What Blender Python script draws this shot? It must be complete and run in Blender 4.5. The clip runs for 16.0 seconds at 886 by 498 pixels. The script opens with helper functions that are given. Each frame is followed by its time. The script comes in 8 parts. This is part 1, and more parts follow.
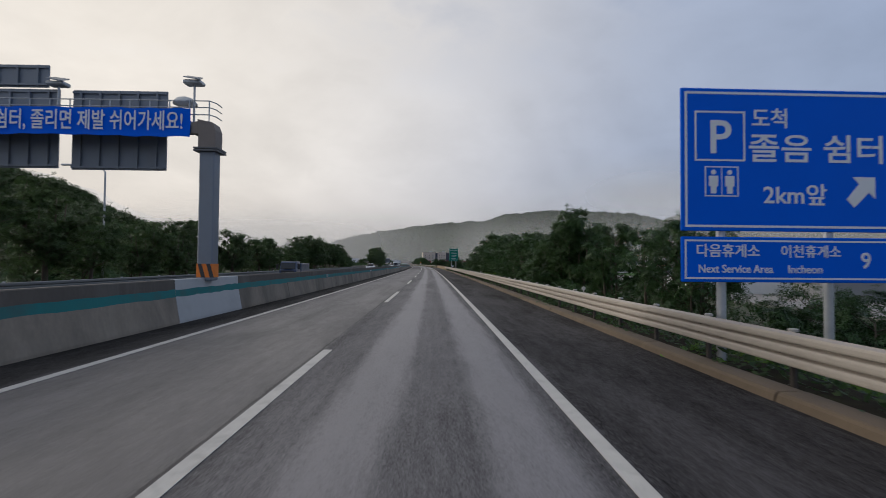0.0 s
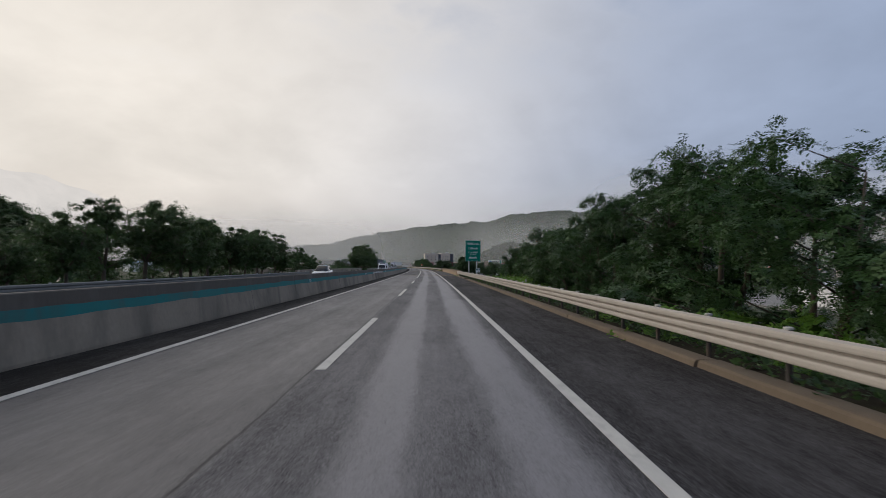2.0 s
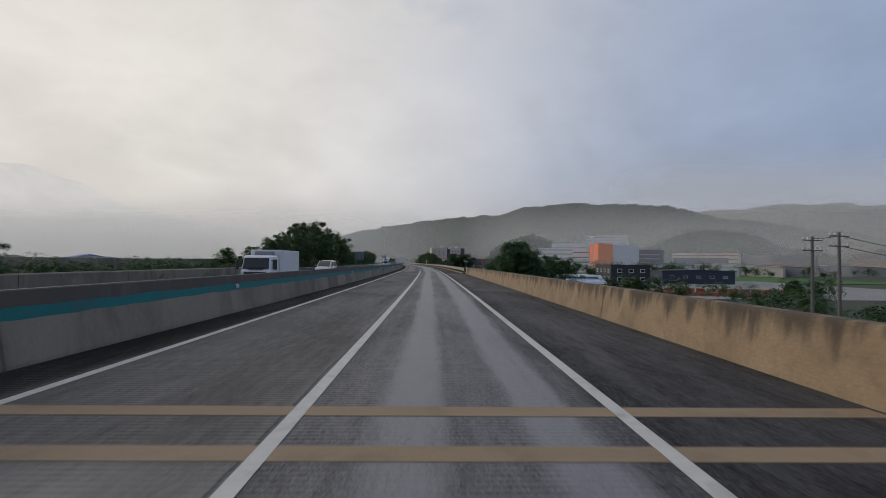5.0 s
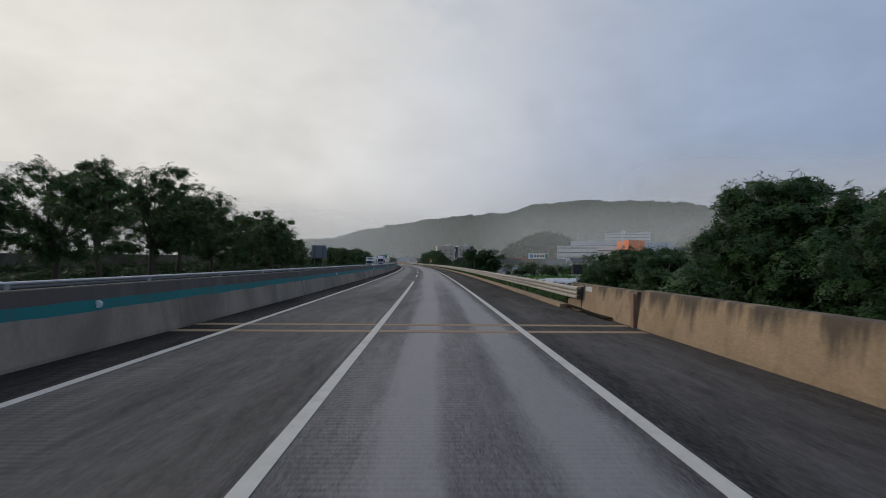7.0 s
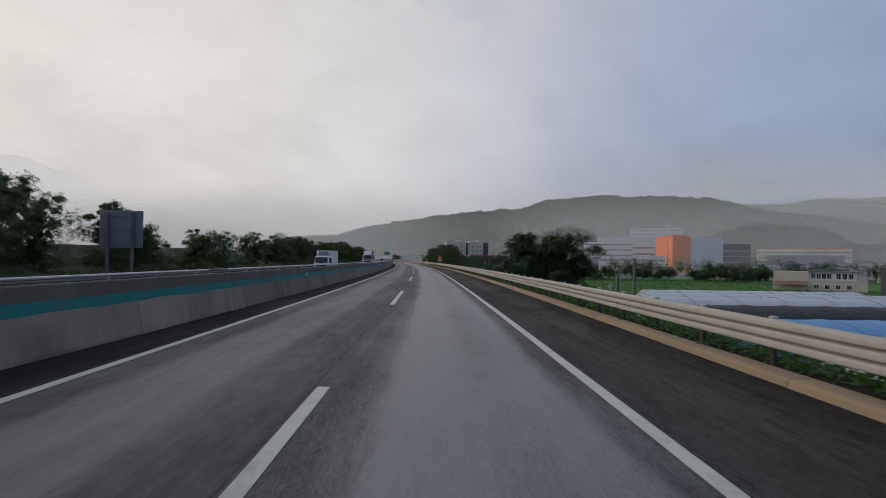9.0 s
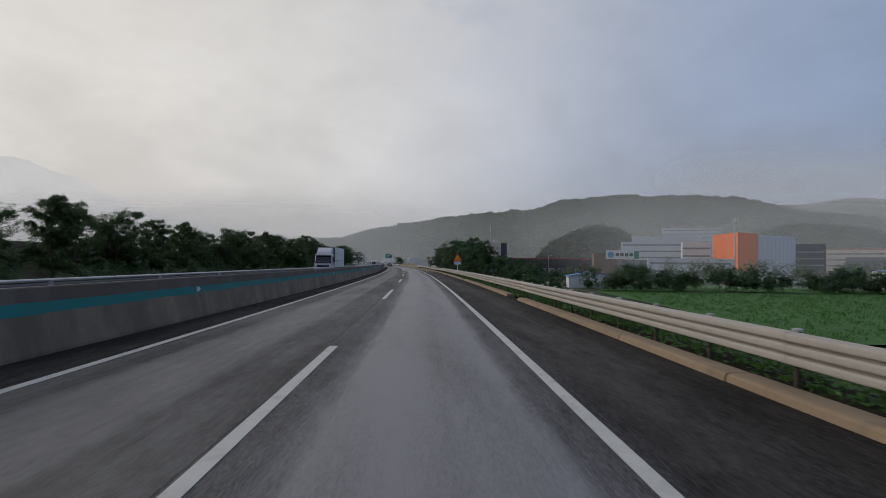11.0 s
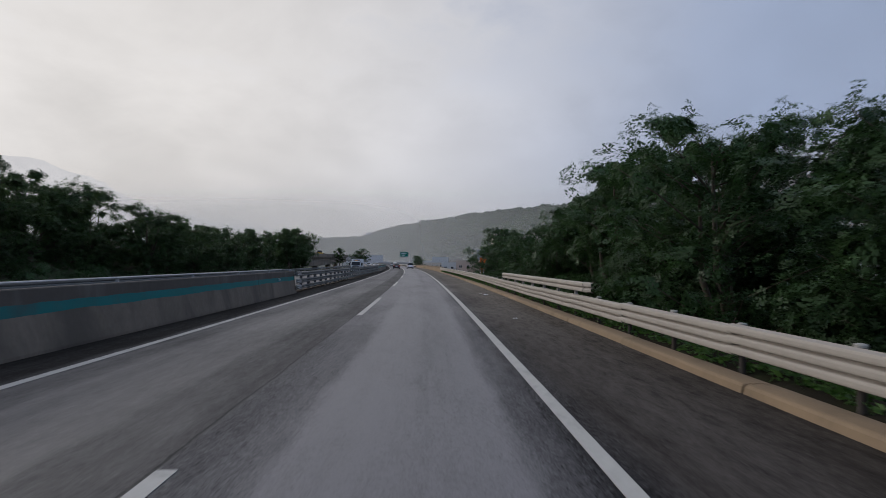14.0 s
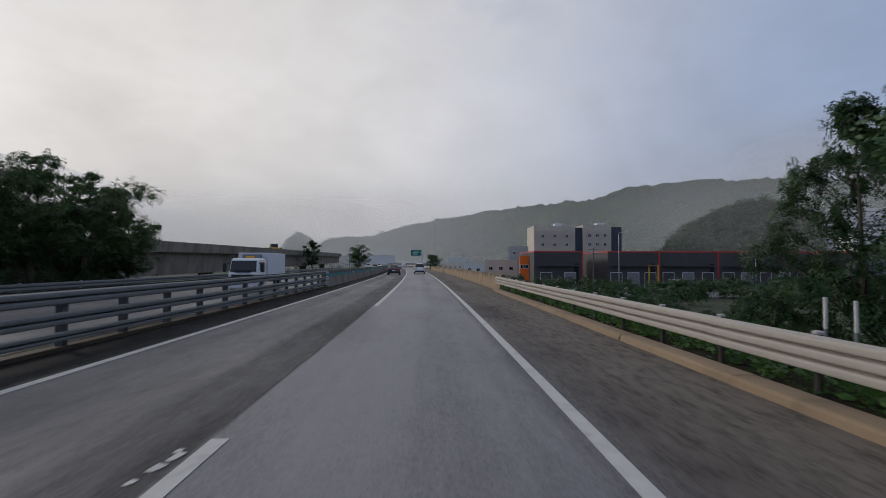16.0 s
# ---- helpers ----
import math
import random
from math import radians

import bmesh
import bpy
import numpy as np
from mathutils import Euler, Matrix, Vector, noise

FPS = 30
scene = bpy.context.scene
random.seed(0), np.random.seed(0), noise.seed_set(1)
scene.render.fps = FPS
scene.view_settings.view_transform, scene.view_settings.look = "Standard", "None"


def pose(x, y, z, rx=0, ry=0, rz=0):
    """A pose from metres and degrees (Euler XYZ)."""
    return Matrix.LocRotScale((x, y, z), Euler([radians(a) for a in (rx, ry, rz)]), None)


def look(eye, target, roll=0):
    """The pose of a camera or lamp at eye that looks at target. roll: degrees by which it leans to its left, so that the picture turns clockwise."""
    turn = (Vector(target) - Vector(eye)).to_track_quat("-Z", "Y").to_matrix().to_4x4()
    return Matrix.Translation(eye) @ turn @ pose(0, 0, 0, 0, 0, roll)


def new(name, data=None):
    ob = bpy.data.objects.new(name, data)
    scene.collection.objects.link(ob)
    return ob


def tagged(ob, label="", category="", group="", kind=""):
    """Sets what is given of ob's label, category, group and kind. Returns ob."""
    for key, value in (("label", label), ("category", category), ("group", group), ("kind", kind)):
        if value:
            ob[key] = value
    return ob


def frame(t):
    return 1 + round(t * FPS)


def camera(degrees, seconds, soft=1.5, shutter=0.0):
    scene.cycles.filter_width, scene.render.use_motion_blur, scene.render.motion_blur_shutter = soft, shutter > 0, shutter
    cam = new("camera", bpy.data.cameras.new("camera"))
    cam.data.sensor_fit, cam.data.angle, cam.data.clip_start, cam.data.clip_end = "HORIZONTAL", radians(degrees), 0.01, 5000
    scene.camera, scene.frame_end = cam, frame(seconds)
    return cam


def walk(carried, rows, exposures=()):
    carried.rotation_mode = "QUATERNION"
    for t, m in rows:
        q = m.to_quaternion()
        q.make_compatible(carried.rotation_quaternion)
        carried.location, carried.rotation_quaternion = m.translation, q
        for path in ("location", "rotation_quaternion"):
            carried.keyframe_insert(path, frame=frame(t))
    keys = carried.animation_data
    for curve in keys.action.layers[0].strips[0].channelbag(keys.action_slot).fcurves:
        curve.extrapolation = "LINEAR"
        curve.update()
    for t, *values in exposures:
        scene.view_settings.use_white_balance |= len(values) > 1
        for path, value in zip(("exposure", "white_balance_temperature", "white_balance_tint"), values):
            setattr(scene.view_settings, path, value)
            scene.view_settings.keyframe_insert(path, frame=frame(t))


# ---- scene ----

# ---- the road's line: s metres along it, u metres to the right of the right lane's middle ----
BENDS = ((-400, 0.009), (-50, 0.009), (60, 0.008), (120, 0.0078), (180, 0.0131), (240, 0.0225), (300, 0.0303), (360, 0.0297), (420, 0.0267), (480, 0.026), (600, 0.026), (760, 0.0), (4000, 0.0))
S0, S1 = -400, 3600
_s = np.arange(S0, S1 + 1.0)
_h = np.radians(np.cumsum(np.interp(_s, [b[0] for b in BENDS], [b[1] for b in BENDS])))
_h -= _h[-S0]
_x, _y = np.cumsum(-np.sin(_h)), np.cumsum(np.cos(_h))
_x -= _x[-S0]
_y -= _y[-S0]


def heading(s):
    return float(np.interp(s, _s, _h))


def P(s, u=0.0, z=0.0):
    """The place s metres along the road, u metres to the right of the lane's middle, z up."""
    h = heading(s)
    return Vector((float(np.interp(s, _s, _x)) + math.cos(h) * u, float(np.interp(s, _s, _y)) + math.sin(h) * u, z))


def at(s, u=0.0, z=0.0, turn=0.0):
    """The pose of a thing whose y axis runs along the road there."""
    return Matrix.Translation(P(s, u, z)) @ Matrix.Rotation(heading(s) + radians(turn), 4, "Z")


# ---- camera ----
cam = camera(82.92, 16.0, 0.8, 0.06)
EYE = 1.68
# seconds, s, u, turn to the left against the road, pitch, roll
DRIVE = (
    (0.0, -3.36, 0.214, -1.06, 1.68, -0.47),
    (0.7, 15.39, 0.137, -1.09, 1.81, -0.44),
    (1.5, 36.89, 0.042, -1.13, 2.00, -0.40),
    (2.0, 50.26, -0.023, -1.22, 1.94, -0.41),
    (2.9, 75.00, -0.150, -1.23, 1.92, -0.46),
    (3.5, 91.90, -0.227, -1.21, 1.80, -0.50),
    (4.0, 106.12, -0.276, -1.20, 1.62, -0.54),
    (6.5, 175.59, -0.390, -1.05, 1.47, -0.50),
    (7.0, 189.43, -0.425, -1.12, 1.48, -0.46),
    (7.5, 203.21, -0.440, -1.14, 1.36, -0.47),
    (8.0, 217.03, -0.452, -1.12, 1.36, -0.51),
    (8.5, 231.13, -0.465, -1.14, 1.26, -0.61),
    (9.0, 245.44, -0.425, -1.28, 1.24, -0.72),
    (11.5, 319.62, 0.110, -2.10, 1.74, -0.60),
    (12.0, 334.50, 0.206, -2.24, 1.82, -0.59),
    (12.5, 349.13, 0.262, -2.34, 1.88, -0.56),
    (13.5, 377.42, 0.286, -2.00, 1.64, -0.41),
    (14.5, 406.62, 0.248, -1.78, 1.58, -0.20),
    (15.2, 427.29, 0.213, -1.73, 1.54, -0.16),
    (15.8, 445.14, 0.180, -1.69, 1.60, -0.13),
    (16.0, 451.15, 0.169, -1.68, 1.66, -0.12),
)
walk(cam, [(t, at(s, u, EYE) @ pose(0, 0, 0, 90 + pitch, roll, yaw)) for t, s, u, yaw, pitch, roll in DRIVE],
     exposures=((0.0, 0.05, 6250, 11), (3.0, 0.05, 6250, 11), (4.0, 0.02, 6200, 11), (6.5, -0.17, 6030, 9), (7.0, -0.06, 6030, 9), (7.5, -0.02, 6030, 9), (9.0, -0.1, 6030, 10), (12.5, -0.22, 5900, 11), (13.5, -0.1, 5880, 12), (14.0, -0.11, 5880, 12), (16.0, -0.14, 5880, 12)))

# ---- sky and sun: a broken overcast after rain, brighter and warmer towards the low sun ----
SUN = Vector((-0.86, 0.44, 0.27)).normalized()
world = bpy.data.worlds.new("sky")
scene.world = world
world.use_nodes = True
wt = world.node_tree
wt.nodes.clear()


class Tree:
    """Short hand for node trees."""

    def __init__(self, tree):
        self.t = tree

    def add(self, node, **kw):
        n = self.t.nodes.new("ShaderNode" + node)
        for k, v in kw.items():
            if k == "op":
                n.operation = v
            elif k == "kind":
                n.blend_type = v
            elif k == "mode":
                n.data_type = v
            elif k == "dim":
                n.noise_dimensions = v
            elif k == "feature":
                n.feature = v
        return n

    def put(self, value, socket):
        if hasattr(value, "links"):
            self.t.links.new(value, socket)
        else:
            socket.default_value = value

    def math(self, op, a, b=0.0, c=0.0, clamp=False):
        n = self.add("Math", op=op)
        n.use_clamp = clamp
        for v, i in zip((a, b, c), n.inputs):
            self.put(v, i)
        return n.outputs[0]

    def vmath(self, op, a, b):
        n = self.add("VectorMath", op=op)
        self.put(a, n.inputs[0])
        self.put(b, n.inputs[1])
        return n

    def mix(self, fac, a, b, kind="MIX"):
        n = self.add("Mix", mode="RGBA", kind=kind)
        n.clamp_factor = True
        self.put(fac, n.inputs[0])
        self.put(a if hasattr(a, "links") else (*a, 1), n.inputs[6])
        self.put(b if hasattr(b, "links") else (*b, 1), n.inputs[7])
        return n.outputs[2]

    def ramp(self, x, stops, smooth=True):
        n = self.add("ValToRGB")
        r = n.color_ramp
        r.interpolation = "EASE" if smooth else "LINEAR"
        while len(r.elements) < len(stops):
            r.elements.new(0.5)
        for e, (p, c) in zip(r.elements, stops):
            e.position = p
            e.color = (c, c, c, 1) if not isinstance(c, tuple) else (*c, 1)
        self.put(x, n.inputs[0])
        return n.outputs[0]

    def map(self, x, a, b, c=0.0, d=1.0, soft=False):
        n = self.add("MapRange")
        if soft:
            n.interpolation_type = "SMOOTHSTEP"
        for v, i in zip((x, a, b, c, d), n.inputs):
            self.put(v, i)
        return n.outputs[0]

    def noise(self, vec, scale, detail=4.0, rough=0.55, dim="3D", distort=0.0):
        n = self.add("TexNoise", dim=dim)
        if vec is not None:
            self.put(vec, n.inputs["Vector"])
        n.inputs["Scale"].default_value, n.inputs["Detail"].default_value = scale, detail
        n.inputs["Roughness"].default_value, n.inputs["Distortion"].default_value = rough, distort
        return n.outputs[0]

    def scaled(self, vec, k):
        n = self.add("Mapping")
        self.put(vec, n.inputs[0])
        n.inputs["Scale"].default_value = k
        return n.outputs[0]


W = Tree(wt)
w_dir = W.vmath("NORMALIZE", W.add("TexCoord").outputs["Generated"], (0, 0, 0)).outputs[0]
w_sep = W.add("SeparateXYZ")
W.put(w_dir, w_sep.inputs[0])
w_up = w_sep.outputs[2]
w_sun = W.vmath("DOT_PRODUCT", w_dir, tuple(SUN)).outputs[1]
# the cloud deck, seen in perspective: the direction divided by its height
w_h = W.math("ADD", W.math("MAXIMUM", w_up, 0.0), 0.34)
w_cmb = W.add("CombineXYZ")
W.put(W.math("DIVIDE", w_sep.outputs[0], w_h), w_cmb.inputs[0])
W.put(W.math("DIVIDE", w_sep.outputs[1], w_h), w_cmb.inputs[1])
w_big = W.noise(w_cmb.outputs[0], 0.95, 6.0, 0.52, distort=0.5)
w_small = W.noise(w_cmb.outputs[0], 3.4, 6.0, 0.58, distort=0.3)
w_sky = W.add("TexSky")
w_sky.sky_type, w_sky.sun_disc = "NISHITA", False
w_sky.sun_elevation, w_sky.sun_rotation = math.asin(SUN.z), math.atan2(SUN.x, SUN.y)
w_blue = W.vmath("MULTIPLY", w_sky.outputs[0], (0.075, 0.085, 0.10)).outputs[0]
# grey-blue away from the sun, cream near it
w_cloud = W.mix(W.map(w_sun, -0.5, 0.62, soft=True), (0.32, 0.395, 0.54), (0.43, 0.46, 0.53))
w_cloud = W.mix(W.map(w_sun, 0.05, 0.96, soft=True), w_cloud, (0.86, 0.79, 0.69))
w_shade = W.math("ADD", W.math("MULTIPLY", W.map(w_big, 0.3, 0.7, soft=True), 0.26), W.math("MULTIPLY", W.map(w_small, 0.3, 0.7), 0.1))
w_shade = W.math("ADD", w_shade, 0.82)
w_cloud = W.vmath("SCALE", w_cloud, (0, 0, 0))
W.put(w_shade, w_cloud.inputs["Scale"])
# thinner cloud high up lets the blue through
w_gap = W.math("MULTIPLY", W.map(W.math("ADD", W.math("MULTIPLY", w_big, 0.7), W.math("MULTIPLY", w_small, 0.3)), 0.5, 0.66), W.map(w_up, 0.3, 0.55), clamp=True)
w_col = W.mix(W.math("MULTIPLY", w_gap, 0.85), w_cloud.outputs[0], w_blue)
# morning haze near the horizon
w_haze = W.mix(W.map(w_sun, 0.0, 1.0, soft=True), (0.42, 0.43, 0.465), (0.68, 0.6, 0.515))
w_col = W.mix(W.map(w_up, 0.17, 0.0, 0.0, 0.85), w_col, w_haze)
w_col = W.mix(W.map(w_up, -0.02, -0.1), w_col, (0.05, 0.055, 0.045))
w_bg = W.add("Background")
W.put(w_col, w_bg.inputs[0])
w_bg.inputs[1].default_value = 1.0
w_out = W.add("OutputWorld")
wt.links.new(w_bg.outputs[0], w_out.inputs[0])

sun = new("sun", bpy.data.lights.new("sun", "SUN"))
sun.data.energy, sun.data.angle, sun.data.color = 1.15, radians(10), (1, 0.9, 0.76)
sun.matrix_world = look(SUN * 100, (0, 0, 0))


# ---- materials ----
def material(name, color, rough=0.8, metal=0.0, vary=0.12, scale=3.0, fine=40.0, bump=0.0, stain=None, stain_amount=0.35, per_object=0.0, coat=0.0, stretch=(1, 1, 1), spec=0.5, stain_from=0.52):
    """A painted, cast or metal surface: base colour with grain at two scales, stains and fine relief."""
    m = bpy.data.materials.new(name)
    m.use_nodes = True
    N = Tree(m.node_tree)
    b = m.node_tree.nodes["Principled BSDF"]
    vec = N.scaled(N.add("NewGeometry").outputs["Position"], stretch)
    big, small = N.noise(vec, scale, 4), N.noise(vec, fine, 3)
    value = N.math("ADD", N.math("MULTIPLY", N.math("SUBTRACT", big, 0.5), vary * 2.4), N.math("MULTIPLY", N.math("SUBTRACT", small, 0.5), vary * 1.4))
    value = N.math("ADD", value, 1.0)
    if per_object:
        rnd = N.add("ObjectInfo").outputs["Random"]
        value = N.math("ADD", value, N.math("MULTIPLY", N.math("SUBTRACT", rnd, 0.5), per_object))
    col = N.vmath("SCALE", tuple(color), (0, 0, 0))
    N.put(value, col.inputs["Scale"])
    out = col.outputs[0]
    if stain:
        spots = N.map(N.noise(vec, scale * 0.6, 6, 0.65, distort=0.6), stain_from, stain_from + 0.2)
        out = N.mix(N.math("MULTIPLY", spots, stain_amount), out, stain)
    N.put(out, b.inputs["Base Color"])
    b.inputs["Metallic"].default_value = metal
    b.inputs["Coat Weight"].default_value = coat
    b.inputs["Specular IOR Level"].default_value = spec
    N.put(N.math("ADD", N.math("MULTIPLY", N.math("SUBTRACT", big, 0.5), 0.25), rough, clamp=True), b.inputs["Roughness"])
    if bump:
        n = N.add("Bump")
        n.inputs["Strength"].default_value, n.inputs["Distance"].default_value = min(1.0, bump), 0.01
        N.put(small, n.inputs["Height"])
        N.put(n.outputs[0], b.inputs["Normal"])
    return m


def asphalt_material():
    """Worn asphalt: UV x is metres across, UV y metres along; polished wheel tracks, darker shoulders, patches and fine stones."""
    m = bpy.data.materials.new("worn_asphalt")
    m.use_nodes = True
    N = Tree(m.node_tree)
    b = m.node_tree.nodes["Principled BSDF"]
    sep = N.add("SeparateXYZ")
    N.put(N.add("UVMap").outputs[0], sep.inputs[0])
    wander = N.noise(N.scaled(N.add("UVMap").outputs[0], (0.25, 0.02, 1)), 1.0, 3)
    ragged = N.noise(N.scaled(N.add("UVMap").outputs[0], (5, 0.5, 1)), 1.0, 4)
    across = N.math("ADD", sep.outputs[0], N.math("MULTIPLY", N.math("SUBTRACT", wander, 0.5), 0.9))
    across = N.math("ADD", across, N.math("MULTIPLY", N.math("SUBTRACT", ragged, 0.5), 0.28))
    k = lambda u: (u + 8.0) / 14.0
    worn_a = N.ramp(N.map(across, -8, 6), [(k(-6.6), 0.04), (k(-5.6), 0.1), (k(-5.1), 0.58), (k(-4.4), 0.66), (k(-3.6), 0.6), (k(-2.9), 0.64), (k(-2.0), 0.6), (k(-1.8), 0.38), (k(-1.15), 0.46), (k(-0.75), 0.92), (k(-0.4), 0.88), (k(-0.1), 0.5), (k(0.5), 0.46), (k(0.85), 0.92), (k(1.25), 0.86), (k(1.55), 0.36), (k(2.0), 0.13), (k(4.4), 0.1)])
    worn_b = N.ramp(N.map(across, -8, 6), [(k(-6.6), 0.01), (k(-5.6), 0.04), (k(-5.1), 0.42), (k(-4.7), 0.36), (k(-4.4), 0.6), (k(-3.2), 0.6), (k(-2.8), 0.36), (k(-2.0), 0.33), (k(-1.5), 0.34), (k(-1.15), 0.5), (k(-0.85), 0.9), (k(-0.2), 0.93), (k(0.3), 0.74), (k(0.7), 0.78), (k(1.1), 0.88), (k(1.45), 0.38), (k(2.0), 0.12), (k(3.2), 0.14), (k(4.0), 0.05), (k(4.4), 0.03)])
    # past the last trees the slow lane is one newer, paler layer that ends at the seam
    edge = N.math("ADD", sep.outputs[0], N.math("MULTIPLY", N.math("SUBTRACT", ragged, 0.5), 0.1))
    worn_c = N.ramp(N.map(edge, -8, 6), [(k(-6.6), 0.01), (k(-5.6), 0.05), (k(-5.1), 0.62), (k(-4.5), 0.5), (k(-4.1), 0.62), (k(-3.1), 0.56), (k(-2.75), 0.34), (k(-1.95), 0.3), (k(-1.86), 0.8), (k(-1.0), 0.86), (k(-0.2), 0.84), (k(0.4), 0.7), (k(0.9), 0.78), (k(1.4), 0.74), (k(1.9), 0.34), (k(2.6), 0.2), (k(4.4), 0.2)])
    later = N.map(sep.outputs[1], 205, 245, soft=True)
    last_ = N.map(sep.outputs[1], 392, 428, soft=True)
    worn = N.math("ADD", N.math("MULTIPLY", worn_a, N.math("SUBTRACT", 1.0, later)), N.math("MULTIPLY", worn_b, later))
    worn = N.math("ADD", N.math("MULTIPLY", worn, N.math("SUBTRACT", 1.0, last_)), N.math("MULTIPLY", worn_c, last_))
    worn = N.math("MAXIMUM", worn, N.map(sep.outputs[0], -7.3, -7.7, 0.0, 0.6))
    # the bridge deck has a darker fast lane
    deck = N.math("MULTIPLY", N.map(sep.outputs[1], 138, 139), N.map(sep.outputs[1], 236, 215))
    worn = N.math("MULTIPLY", worn, N.math("SUBTRACT", 1.0, N.math("MULTIPLY", N.math("MULTIPLY", deck, N.map(sep.outputs[0], -1.8, -2.1)), 0.42)))
    # its shoulder is paler than the one before and after it
    worn = N.math("ADD", worn, N.math("MULTIPLY", N.math("MULTIPLY", N.map(sep.outputs[1], 138, 139), N.map(sep.outputs[1], 212, 206)), N.map(sep.outputs[0], 2.0, 2.6, 0.0, 0.1)))
    uvs = N.add("UVMap").outputs[0]
    streak = N.noise(N.scaled(uvs, (3.2, 0.06, 1)), 1.0, 5, 0.65)
    patch = N.noise(N.scaled(uvs, (0.6, 0.16, 1)), 1.0, 6, 0.62, distort=0.6)
    blotch = N.noise(N.scaled(uvs, (7.0, 1.6, 1)), 1.0, 4, 0.7)
    stones = N.noise(uvs, 46.0, 2, 0.8)
    gravel = N.noise(N.scaled(uvs, (22.0, 9.0, 1)), 1.0, 3, 0.7)
    # grooves across the deck and its approaches, their shade painted as tone lines
    groove = N.math("MULTIPLY", N.math("SINE", N.math("MULTIPLY", N.math("ADD", sep.outputs[1], N.math("MULTIPLY", blotch, 0.02)), 62.8)), N.math("MULTIPLY", N.map(sep.outputs[1], 92, 108), N.map(sep.outputs[1], 232, 212)))
    groove = N.math("MULTIPLY", N.math("MULTIPLY", groove, N.map(patch, 0.42, 0.58)), N.map(sep.outputs[0], 1.9, 1.6))
    marks = N.math("ADD", N.math("MULTIPLY", N.math("SUBTRACT", streak, 0.5), 0.3), N.math("MULTIPLY", N.math("SUBTRACT", patch, 0.5), 0.62))
    marks = N.math("ADD", marks, N.math("MULTIPLY", N.math("SUBTRACT", blotch, 0.5), 0.42))
    marks = N.math("MULTIPLY", marks, N.map(worn, 0.0, 0.35, 0.45, 1.0))
    # the fast lane's older layer is closer grained
    fine_ = N.math("MULTIPLY", N.map(sep.outputs[0], -2.05, -1.85, 0.42, 1.0), N.map(sep.outputs[0], 1.9, 2.2, 1.0, 0.5))
    marks = N.math("ADD", marks, N.math("ADD", N.math("MULTIPLY", N.math("SUBTRACT", gravel, 0.5), N.math("MULTIPLY", fine_, 0.6)), N.math("MULTIPLY", groove, 0.11)))
    value = N.math("ADD", N.math("ADD", worn, marks), N.math("MULTIPLY", N.math("SUBTRACT", stones, 0.5), N.math("MULTIPLY", fine_, N.map(worn, 0.0, 0.4, 0.8, 1.3))), clamp=True)
    col = N.mix(value, (0.013, 0.0125, 0.013), (0.19, 0.183, 0.194))
    # the fast lane is an older, browner surfacing
    col = N.mix(N.math("MULTIPLY", N.map(sep.outputs[0], -1.85, -1.97), 0.5), col, N.mix(value, (0.028, 0.026, 0.023), (0.148, 0.139, 0.13)))
    # the shoulder: brown dust in the pores, more of it past the bridge
    brown = N.math("MULTIPLY", N.map(sep.outputs[0], 1.9, 2.3), N.map(sep.outputs[1], 190, 215, 0.08, 0.7))
    col = N.mix(brown, col, N.mix(value, (0.02, 0.017, 0.0145), (0.17, 0.14, 0.118)))
    # grit and dried mud along the kerb
    dirt = N.math("MULTIPLY", N.map(N.math("ADD", sep.outputs[0], N.math("MULTIPLY", patch, 2.6)), 2.7, 4.6), N.map(blotch, 0.24, 0.55), clamp=True)
    dirt = N.math("MULTIPLY", dirt, N.map(sep.outputs[1], 385, 425, 0.05, 1.0, soft=True))
    col = N.mix(N.math("MULTIPLY", dirt, 0.85), col, (0.16, 0.135, 0.11))
    # the open seam between the two lanes' surfacings
    kink = N.noise(N.scaled(N.add("UVMap").outputs[0], (0, 0.35, 1)), 1.0, 5, 0.7)
    off = N.math("ABSOLUTE", N.math("ADD", N.math("ADD", sep.outputs[0], 1.93), N.math("MULTIPLY", N.math("SUBTRACT", kink, 0.5), 0.16)))
    line = N.math("MULTIPLY", N.map(off, 0.026, 0.008), N.map(patch, 0.36, 0.5), clamp=True)
    col = N.mix(N.math("MULTIPLY", line, 0.8), col, (0.012, 0.012, 0.013))
    N.put(col, b.inputs["Base Color"])
    N.put(N.map(value, 0.0, 0.8, 0.88, 0.5), b.inputs["Roughness"])
    N.put(N.map(value, 0.0, 0.55, 0.05, 0.5), b.inputs["Specular IOR Level"])
    n = N.add("Bump")
    n.inputs["Strength"].default_value, n.inputs["Distance"].default_value = 0.5, 0.006
    N.put(stones, n.inputs["Height"])
    N.put(n.outputs[0], b.inputs["Normal"])
    return m


